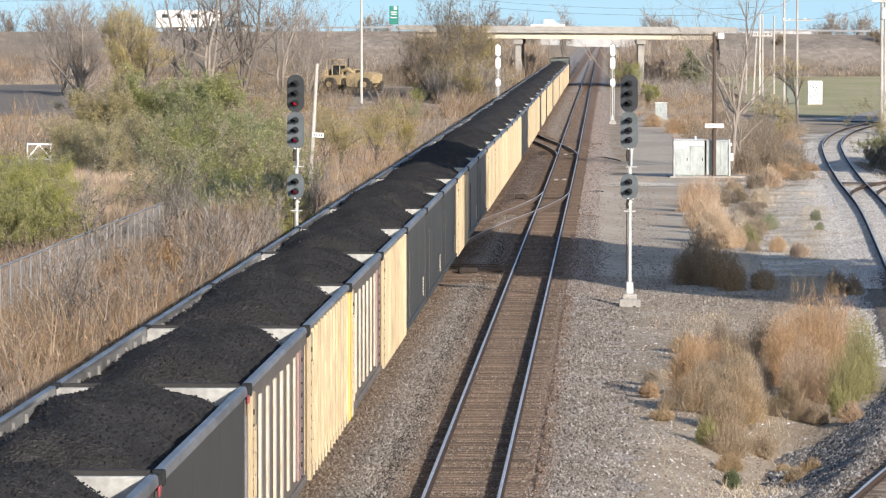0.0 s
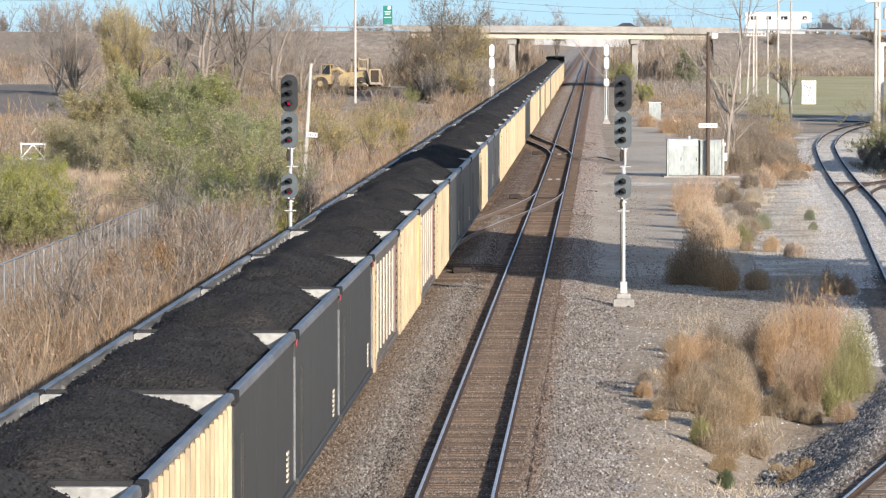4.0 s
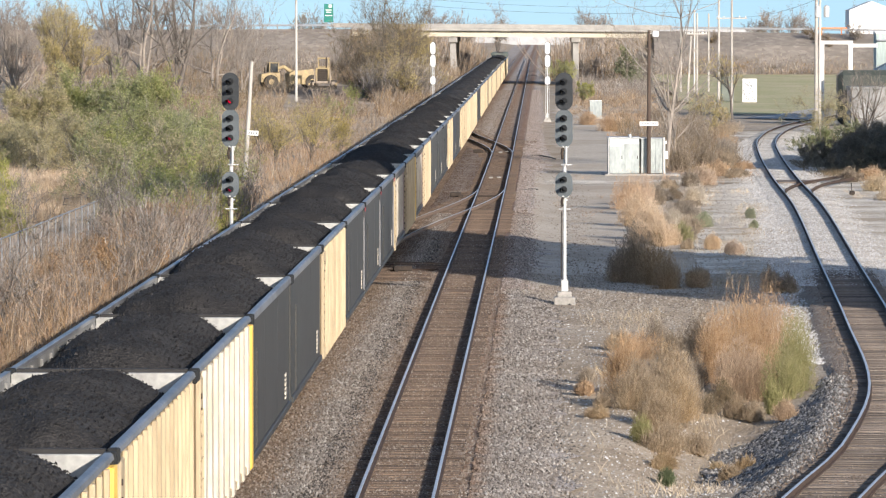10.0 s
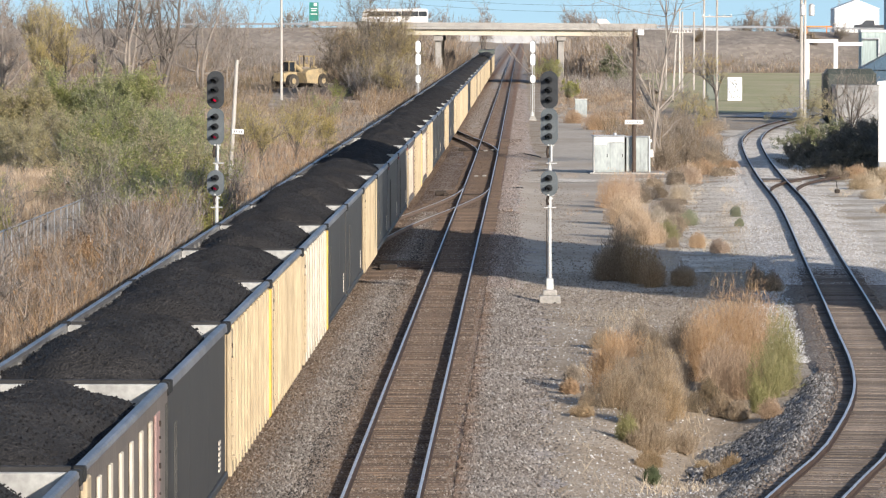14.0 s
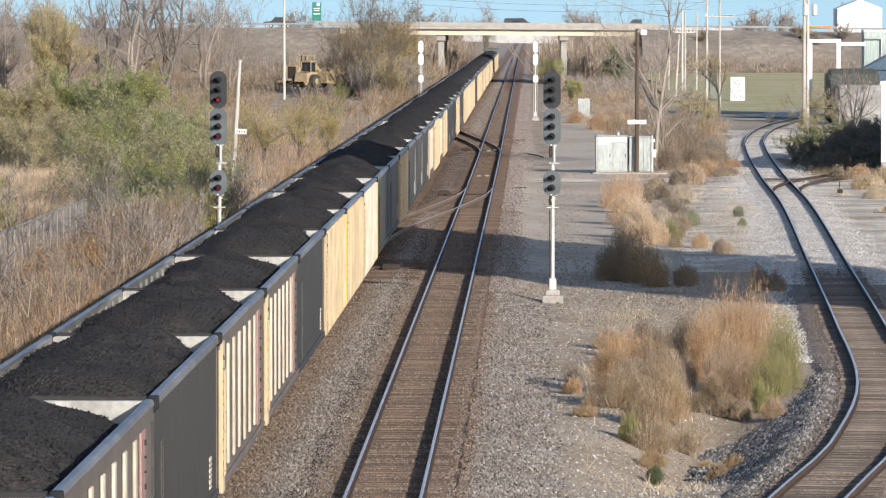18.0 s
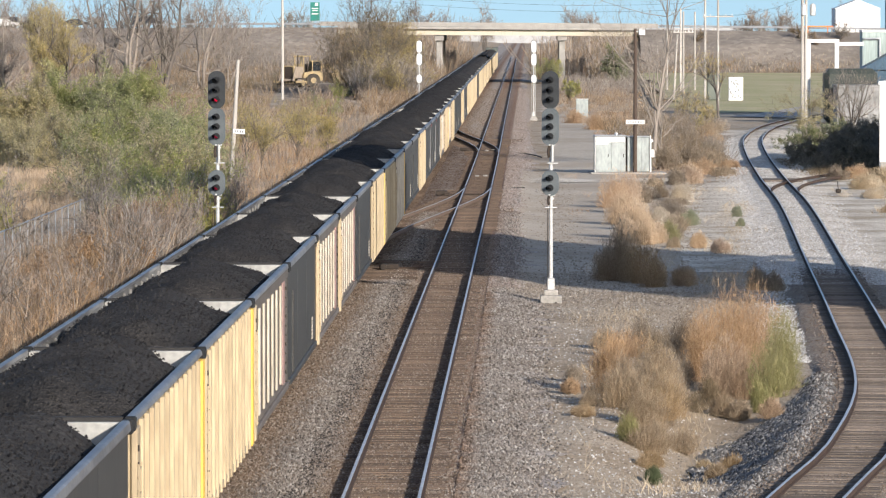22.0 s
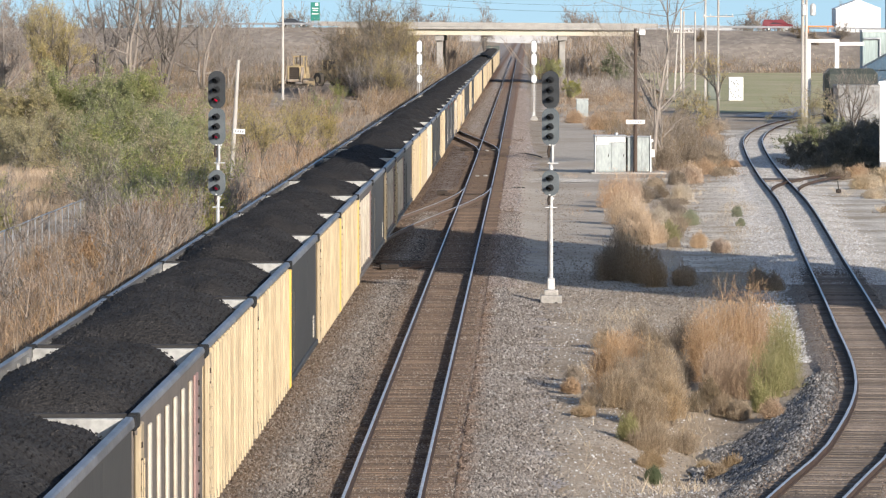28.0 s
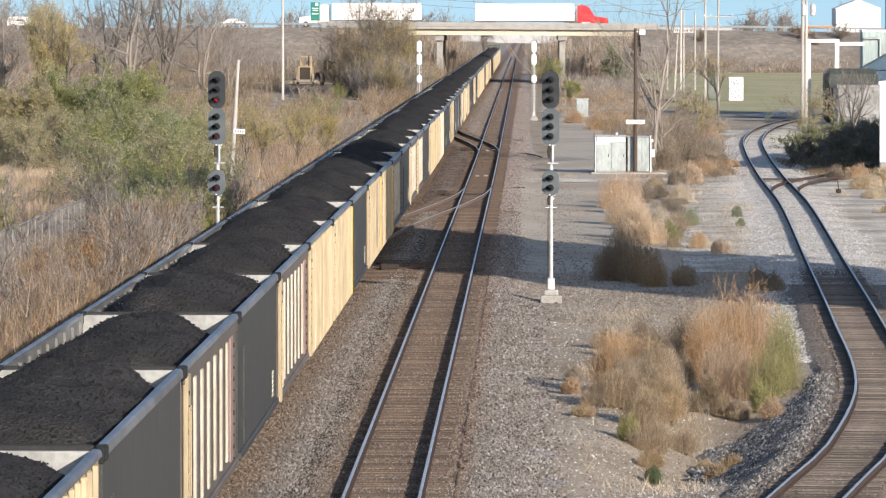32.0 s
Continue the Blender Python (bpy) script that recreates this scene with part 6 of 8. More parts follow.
grass_field("far_grass", 15000, -110, -58, 560, 805, 0.7, 0.06, "tan_weed", "tan dead grass of the far field", 49, 0.3, 1.0, -0.2)
twig_field("brush", 5000, -30, -12.6, 690, 822, 3.6, 0.07, "brush", "brown thicket at the foot of the bridge", 94, -0.8, 8)
twig_field("brush", 2600, -26, -12.6, 540, 640, 2.2, 0.06, "brush", "brown thicket along the far track", 95, -0.4, 8)
grass_field("far_grass", 9000, -26, -12.2, 640, 825, 1.1, 0.07, "brush_dark", "rust-brown grass at the foot of the bridge", 96, 0.3, 1.0, -0.8)
twig_field("brush", 4600, 2.2, 17, 690, 825, 1.9, 0.05, "brush_grey", "brown thicket below the bridge end", 97, -0.6, 8)
twig_field("brush", 3600, -48, -12.5, 868, 1000, 7.0, 0.13, "brush", "brown woods beyond the bridge", 98, -1.5, 8)
twig_field("brush", 2600, 1.5, 30, 868, 1000, 6.5, 0.13, "brush", "brown woods beyond the bridge", 99, -1.5, 8)
# the other side
grass_field("dead_grass", 9000, 5.5, 14.5, 312, 560, 0.45, 0.035, "rust_grass", "rust-brown grass behind the hut", 21, 0.3, 1.0, -0.1)
twig_field("brush", 1700, 7.0, 14.0, 345, 480, 1.9, 0.024, "brush_dark", "brown thicket around a bare tree", 93, -0.6, 8)
twig_field("brush", 1200, 7.5, 14.0, 345, 470, 2.2, 0.024, "brush_grey", "grey thicket around a bare tree", 22, -0.4, 7)
twig_field("brush", 3000, 3.5, 18, 600, 800, 1.3, 0.045, "brush", "grey thicket below the highway bank", 23, -0.2, 7)
grass_field("far_grass", 14000, 3.0, 14, 540, 800, 0.5, 0.05, "brush", "brown dead grass below the bank", 24, 0.3, 1.0, -0.3)
grass_field("dead_grass", 9000, 17.2, 23.2, 326, 362, 0.5, 0.03, "brush_dark", "dark dead stems under junipers", 29, 0.3, 1.0, 0.0)
grass_field("dead_grass", 9000, 17.5, 24, 255, 322, 0.26, 0.03, "straw", "straw-coloured grass in the gravel yard", 25, 0.35, 1.0, 0.5)
grass_field("dead_grass", 5200, 1.2, 5.2, 108, 172, 0.35, 0.016, "straw", "short straw-coloured grass on gravel", 26, 0.5, 1.0, 0.35)
grass_field("dead_grass", 14000, 5.5, 12.0, 185, 318, 0.28, 0.022, "straw", "sparse straw-coloured grass on gravel", 27, 0.5, 1.0, 0.3)
grass_field("dead_grass", 7000, 5.0, 12.0, 175, 300, 0.2, 0.022, "tan_weed", "thin tan grass on gravel", 47, 0.6, 1.0, 0.2)
grass_field("dead_grass", 2500, 0.6, 3.5, 200, 330, 0.25, 0.02, "rust_grass", "thin brown grass at the edge of ballast", 28, 0.5, 1.0, 0.9)


def bank_growth(name, n, x0, x1, h, width, material, label, seed):
    """Dry plants on the near slope of the highway bank."""
    q = np.random.default_rng(seed)
    x, u = q.uniform(x0, x1, n), q.uniform(0, 1, n)
    top = np.array([road_z(v) for v in x])
    p = np.stack([x, ROAD0 - 26 + 25 * u, 0.1 + u * (top - 0.3)], 1)
    hh = h * q.uniform(0.3, 1, n) * (1 - 0.72 * u)
    tip = p + np.stack([q.normal(0, 0.35, n) * hh, q.normal(0, 0.3, n) * hh, hh], 1)
    stuff(name, blades(p, tip, width * q.uniform(0.6, 1.4, n)), 3, M[material], label, "grass")


bank_growth("bank_grass", 34000, -115, -24, 1.3, 0.09, "brush_grey", "brown dead grass on the highway bank", 31)
bank_growth("bank_grass", 26000, 10, 75, 0.8, 0.09, "brush_grey", "brown dead grass on the highway bank", 32)
bank_growth("bank_brush", 16000, -115, -20, 2.2, 0.08, "brush", "grey scrub on the highway bank", 33)
bank_growth("bank_brush", 12000, 10, 75, 1.4, 0.08, "brush_dark", "dark brown scrub on the highway bank", 34)
bank_growth("bank_brush", 6000, -70, -20, 2.0, 0.09, "brush_dark", "dark brown scrub on the highway bank", 38)
bank_growth("bank_rust", 6000, -118, -76, 1.8, 0.10, "rust_grass", "orange-brown reeds along the bank", 36)
bank_growth("bank_rust", 5000, 16, 75, 1.0, 0.10, "rust_grass", "rust-brown patches on the highway bank", 37)
bank_growth("bank_straw", 500, 24, 60, 1.6, 0.12, "straw", "patches of pale grass on the highway bank", 35)

# shrubs and trees on the field side
for i, (x, y, h, n) in enumerate(((-34.4, 352, 6.6, 13000), (-32.0, 356, 7.2, 15000), (-29.4, 352, 7.6, 16000), (-26.6, 350, 7.6, 15000), (-33.4, 347, 4.0, 8000), (-31.0, 348, 4.4, 8000), (-28.2, 347, 4.4, 8000), (-22.6, 262, 5.6, 9000), (-24.6, 300, 6.6, 8000), (-21.4, 276, 7.0, 13000), (-19.6, 264, 6.6, 13000), (-17.6, 256, 6.0, 11000), (-16.0, 244, 5.4, 9000), (-15.0, 232, 4.2, 6000),
                                  (-18.0, 238, 5.0, 7000), (-20.6, 246, 5.0, 7000), (-17.0, 226, 3.8, 3000), (-15.4, 220, 3.6, 3500), (-19.0, 228, 3.8, 2600), (-14.2, 214, 3.2, 4500), (-16.2, 210, 3.0, 1800), (-12.9, 207, 2.6, 4500), (-35.6, 348, 3.6, 7000), (-37.0, 351, 4.2, 7000), (-22.2, 286, 6.8, 9000), (-19.8, 284, 6.2, 9000))):
    tree("willow_shrub", x, y, h, 0.62, 40 + i, "tall willow shrub with thin green and yellow leaves", forks=(11, 7, 6), leaf="leaf_lime" if x / y > -0.07 and y < 236 else "leaf_olive" if x / y < -0.0915 or (y < 250 and i % 3 == 0) else "leaf_green", n_leaf=int(n * 1.25), leaf_size=0.125 if y < 330 else 0.15, twig=0.024, trunk=0.10, thick=0.008, up=0.5)
for i, (x, y, h) in enumerate(((-28.4, 232, 3.8), (-26.6, 228, 4.2), (-24.9, 228, 4.0), (-30.5, 262, 4.4), (-23.9, 223, 3.3), (-26.0, 222, 3.6), (-29.6, 246, 4.6), (-27.2, 240, 4.2), (-26.9, 243, 3.9), (-27.8, 250, 4.3), (-26.2, 236, 3.6))):
    tree("lime_shrub", x, y, 0.88 * h, 0.65, 60 + i, "round shrub with yellow-green autumn leaves", forks=(11, 7, 5), leaf="leaf_lime", n_leaf=11000, leaf_size=0.10, twig=0.02, trunk=0.10, thick=0.009, up=0.35)
for i in range(26):
    q = random.Random(900 + i)
    y = 150 + 4.2 * i + q.uniform(-4, 4)
    x = q.uniform(-0.078 * y, -13.2) if y > 172 else q.uniform(-0.112 * y, -13.2)
    tree("bare_shrub", x, y, q.uniform(2.4, 4.2), 0.5, 900 + i, "leafless brown shrub with fine upright twigs", bark="pale_bark" if i % 3 else "bark", forks=(8, 6, 5), twig=0.026, trunk=0.12, thick=0.010, up=0.6)
for i, (x, y, h) in enumerate(((-17.4, 332, 5.2), (-16.0, 352, 4.6), (-19.2, 348, 4.6), (-14.6, 372, 3.4), (-17.6, 390, 4.0))):
    tree("olive_shrub", x, y, h, 0.55, 70 + i, "slender shrub with olive-yellow leaves behind a leaning pole", forks=(10, 6, 5), leaf="leaf_yellow", n_leaf=4000, leaf_size=0.11, twig=0.025, trunk=0.12, thick=0.009)
OLD = "leafless grey tree with crooked dark limbs"
for i, (x, y, h, st, ln, re, bk) in enumerate(((-53.6, 690, 20, 4, 0.5, 0.34, "pale_bark"), (-58.2, 700, 19, 3, 0.4, 0.32, "pale_bark"), (-49.6, 690, 20, 3, 0.5, 0.40, "bark"), (-44.8, 694, 14, 3, 0.9, 0.45, "pale_bark"),
                                               (-69.2, 672, 12.5, 7, 1.0, 0.36, "pale_bark"), (-72.8, 684, 12.5, 5, 0.6, 0.36, "pale_bark"), (-41.2, 700, 9.5, 4, 0.8, 0.5, "pale_bark"))):
    old_tree("bare_tree", x, y, h, 80 + i, OLD, st, ln, bk, 0.018, re, twig=0.05, twigs=11, boughs=8)
for i, (x, y, h) in enumerate(((-17.9, 205, 4.6), (-16.6, 198, 4.2), (-18.4, 186, 3.6), (-15.2, 190, 3.6), (-13.6, 172, 3.0), (-17.0, 160, 2.8), (-15.0, 152, 2.6), (-21.8, 214, 4.2))):
    old_tree("bare_sapling", x, y, h, 880 + i, "thin leafless sapling with forked stems among brush", 3, 0.3, "pale_bark" if i % 2 else "bark", 0.011, 0.34, twig=0.018, twigs=6)
for i, (x, y, h) in enumerate(((-62.2, 650, 12.6), (-60.4, 656, 13.0), (-58.9, 652, 11.6), (-61.2, 646, 9.5))):
    tree("yellow_tree", x, y, h, 0.30, 95 + i, "slim tree with thin golden leaves", forks=(11, 8, 6), leaf="leaf_yellow", n_leaf=9500, leaf_size=0.18, twig=0.05, trunk=0.06, up=0.4)
for i, (x, y, h, lf) in enumerate(((-18.6, 648, 11.0, 3500), (-16.2, 652, 11.0, 5500), (-16.8, 640, 8.0, 5000), (-19.8, 628, 6.5, 1800), (-16.6, 620, 6.0, 3000), (-17.4, 660, 12.0, 4600), (-15.4, 664, 10.0, 4000))):
    tree("thicket_tree", x, y, h, 0.62, 110 + i, "broad half-bare thicket tree beside the tracks", forks=(11, 8, 8), leaf="leaf_yellow", n_leaf=lf, leaf_size=0.16, twig=0.05, trunk=0.08, thick=0.010, up=0.3, twig_mat="brush_dark")
for i, (x, y, h, st, ln) in enumerate(((-21.8, 650, 9.5, 6, 0.9), (-20.0, 656, 12.5, 5, 0.6), (-23.8, 660, 7.5, 6, 1.1), (-18.4, 662, 13.0, 5, 0.5), (-22.4, 640, 6.5, 6, 1.2), (-19.4, 642, 9.0, 6, 0.9))):
    old_tree("thicket_tree", x, y, h, 1110 + i, "spreading leafless thicket tree with crooked limbs", st, ln, "bark", 0.012, 0.36, up=0.4, twig=0.05, twigs=11, boughs=8, twig_mat="brush_dark")
for i, (x, y, h) in enumerate(((-23.4, 560, 2.4), (-22, 545, 2.2), (-20, 520, 2.4), (-22.4, 600, 2.4), (-23.9, 641, 2.2), (-22.9, 636, 1.7), (-19.3, 619, 1.4), (-25.6, 615, 1.4))):
    tree("small_shrub", x, y, h, 0.5, 130 + i, "small green-leaved shrub on the field", forks=(9, 6, 5), leaf="leaf_green", n_leaf=2200, leaf_size=0.13, twig=0.03, trunk=0.08, thick=0.008)
for i in range(22):
    q = random.Random(1300 + i)
    back = i < 9
    y = q.uniform(322, 345) if back else q.uniform(264, 330)
    x = (q.uniform(-0.108, -0.084) if back else q.uniform(-0.083, -0.064)) * y
    tree("low_willow_shrub", x, y, q.uniform(3.2, 4.8), 0.62, 1300 + i, "spreading willow shrub with olive autumn leaves", forks=(11, 7, 5), leaf="leaf_olive" if back or i % 3 == 0 else "leaf_green", n_leaf=8500, leaf_size=0.13, twig=0.022, trunk=0.08, thick=0.008, up=0.4)
for i, (x, y, h) in enumerate(((-14.2, 196, 2.7), (-15.2, 203, 3.1), (-16.0, 196, 2.7), (-14.6, 188, 2.5), (-16.6, 207, 3.1), (-15.6, 184, 2.4), (-13.8, 180, 2.1), (-17.0, 178, 2.0), (-14.0, 172, 2.0), (-15.6, 166, 2.0))):
    tree("rusty_shrub", x, y, h, 0.5, 1400 + i, "small shrub hung with rust-brown dead leaves", forks=(9, 6, 5), leaf="dead_leaf", n_leaf=5200, leaf_size=0.095, twig=0.02, trunk=0.12, thick=0.009, up=0.55)
# trees on the other side
old_tree("bare_tree", 8.5, 352, 13.6, 141, "tall leafless tree with pale bark behind the hut", 1, 0.08, "pale_bark", 0.0145, 0.52, twig=0.022, twigs=6, boughs=19)
old_tree("bare_tree", 9.3, 358, 9.0, 142, "leafless tree with pale bark behind the hut", 2, 0.35, "pale_bark", 0.011, 0.45, twig=0.022, twigs=6, boughs=9)
tree("yellow_tree", 19.6, 530, 7.4, 0.5, 143, "slim tree with scattered yellow leaves among poles", forks=(6, 6, 5), leaf="leaf_yellow", n_leaf=800, leaf_size=0.2, twig=0.045, trunk=0.35, low=1.0)
for i, (x, y, h) in enumerate(((15.6, 500, 4.2), (16.9, 512, 3.2), (14.6, 486, 3.0), (16.2, 474, 2.2), (18.0, 520, 3.0), (15.2, 458, 1.8), (17.6, 492, 2.0))):
    tree("yellow_shrub", x, y, h, 0.45, 144 + i * 7, "thin shrub with scattered yellow leaves among poles", forks=(8, 6, 5), leaf="leaf_yellow", n_leaf=520, leaf_size=0.16, twig=0.035, trunk=0.15, thick=0.01)
tree("evergreen_shrub", 12.9, 788, 6.8, 0.62, 145, "dark green shrub below the bridge end", forks=(9, 7, 6), leaf="leaf_moss", n_leaf=9000, leaf_size=0.25, twig=0.06, trunk=0.1, thick=0.008)
for i, (x, y, h) in enumerate(((-13.5, 870, 6), (-16, 900, 7), (-19, 880, 7), (-15, 960, 7), (3.5, 880, 6), (6, 900, 7), (9, 880, 7.5), (5, 970, 7), (-22, 940, 8), (12, 930, 8), (-17, 1040, 8), (6, 1080, 8))):
    tree("trackside_tree", x, y, h, 0.5, 250 + i, "leafless tree beside the track beyond the bridge", bark="pale_bark", forks=(10, 8, 7), twig=0.06, trunk=0.12, up=0.4, thick=0.008)
for i, (x, y, h) in enumerate(((5.0, 640, 2.4), (6.1, 665, 2.5), (5.6, 690, 2.4), (2.6, 760, 5.2), (3.6, 775, 4.6))):
    tree("green_shrub", x, y, h, 0.4, 150 + i, "green and yellow shrub beside the tracks", forks=(7, 6, 5), leaf="leaf_lime", n_leaf=2800, leaf_size=0.19, twig=0.04, trunk=0.1, thick=0.008)
for i, (x, y, h) in enumerate(((19.6, 352, 2.0), (20.8, 349, 2.7), (22.0, 347, 3.2), (23.0, 350, 3.7), (21.4, 357, 2.8), (23.2, 360, 3.6), (24.2, 356, 4.0), (19.0, 360, 1.8), (24.6, 366, 4.2), (22.4, 368, 3.4), (18.8, 338, 1.4), (19.9, 340, 1.7), (21.0, 338, 1.9), (22.1, 340, 2.2), (23.0, 338, 2.4), (20.4, 333, 1.3), (21.8, 332, 1.4), (18.2, 345, 1.3), (18.4, 352, 1.5), (19.6, 369, 2.0), (20.8, 374, 2.2))):
    tree("juniper_bush", x, y, h * 0.85, 0.6, 160 + i, "dense dark juniper bush in the shade of a wall", forks=(9, 6, 6), leaf="leaf_dark", n_leaf=6500, leaf_size=0.15, twig=0.03, trunk=0.10, up=0.3)
for i, (x, y, h) in enumerate(((20.9, 396, 1.7), (21.8, 398, 1.9), (23.0, 402, 2.2), (24.3, 400, 2.4))):
    tree("juniper_bush", x, y, h, 0.6, 190 + i, "dark green spreading juniper beside the side track", forks=(9, 6, 6), leaf="leaf_moss", n_leaf=6500, leaf_size=0.15, twig=0.03, trunk=0.10, up=0.2)
tree("lime_shrub", 25.7, 472, 4.3, 0.8, 170, "yellow-green shrub beside a pole", forks=(11, 7, 5), leaf="leaf_olive", n_leaf=9500, leaf_size=0.13, twig=0.03, trunk=0.06, thick=0.008, up=0.3)
old_tree("bare_tree", 28.7, 458, 5.9, 171, "small leafless spreading tree before a pale wall", 6, 0.9, "bark", 0.022, 0.40, twig=0.03, twigs=8)
for i in range(14):
    q = random.Random(700 + i)
    x = 19 + 4.0 * i + q.uniform(-1.5, 1.5)
    tree("bank_shrub", x, 812 + q.uniform(0, 13), q.uniform(2.2, 3.8), 0.6, 700 + i, "dark brown leafless shrub on the highway bank", forks=(9, 6, 5), leaf="brush_dark", n_leaf=1100, leaf_size=0.22, twig=0.06, trunk=0.1, thick=0.01, up=0.35)
# beyond the highway
for i, (x, y, h, lf) in enumerate(((-43, 960, 13.5, "leaf_dark"), (-46, 975, 12.5, "leaf_dark"), (-20, 1000, 14.5, None), (-16, 1010, 14.0, None), (-9, 1020, 14.5, None), (9, 1050, 14.0, None), (12, 1060, 13.5, None), (42, 1000, 14, None), (47, 1010, 14.5, None), (51, 1000, 13.5, None), (-100, 980, 13.5, None), (-97, 990, 13.0, "leaf_dark"), (-116, 990, 14.5, None), (-108, 985, 15.5, None), (-104, 1000, 14.5, None), (-93, 975, 15.0, None), (-78, 990, 14.5, None), (-72, 985, 15.5, None), (-66, 1000, 15.0, None), (-60, 985, 14.5, None), (-88, 985, 13.5, None), (-84, 990, 14.0, None), (62, 1020, 14.5, None), (44, 960, 11.5, "leaf_dark"))):
    tree("far_tree", x, y, h, 0.4, 180 + i, "distant tree beyond the highway", forks=(8, 7, 6), leaf=lf or "brush_grey", n_leaf=3400, leaf_size=0.24, twig=0.09, trunk=0.15, thick=0.01)


def far_woods():
    """Hazy woods along the line beyond the bridge."""
    q = np.random.default_rng(77)
    n = 22000
    y = q.uniform(880, 2600, n)
    s = np.where(q.uniform(0, 1, n) < 0.5, -1, 1)
    x = bend(1200) * 2 - 5 + s * (9 + q.exponential(16, n) + (y - 900) * 0.012)
    hh = q.uniform(2, 9, n)
    p = np.stack([x, y, np.zeros(n)], 1)
    tip = p + np.stack([q.normal(0, 0.2, n) * hh, q.normal(0, 0.2, n) * hh, hh], 1)
    stuff("far_woods", blades(p, tip, q.uniform(0.08, 0.26, n)), 3, M["brush_grey"], "distant leafless woods beyond the bridge", "woods")


far_woods()

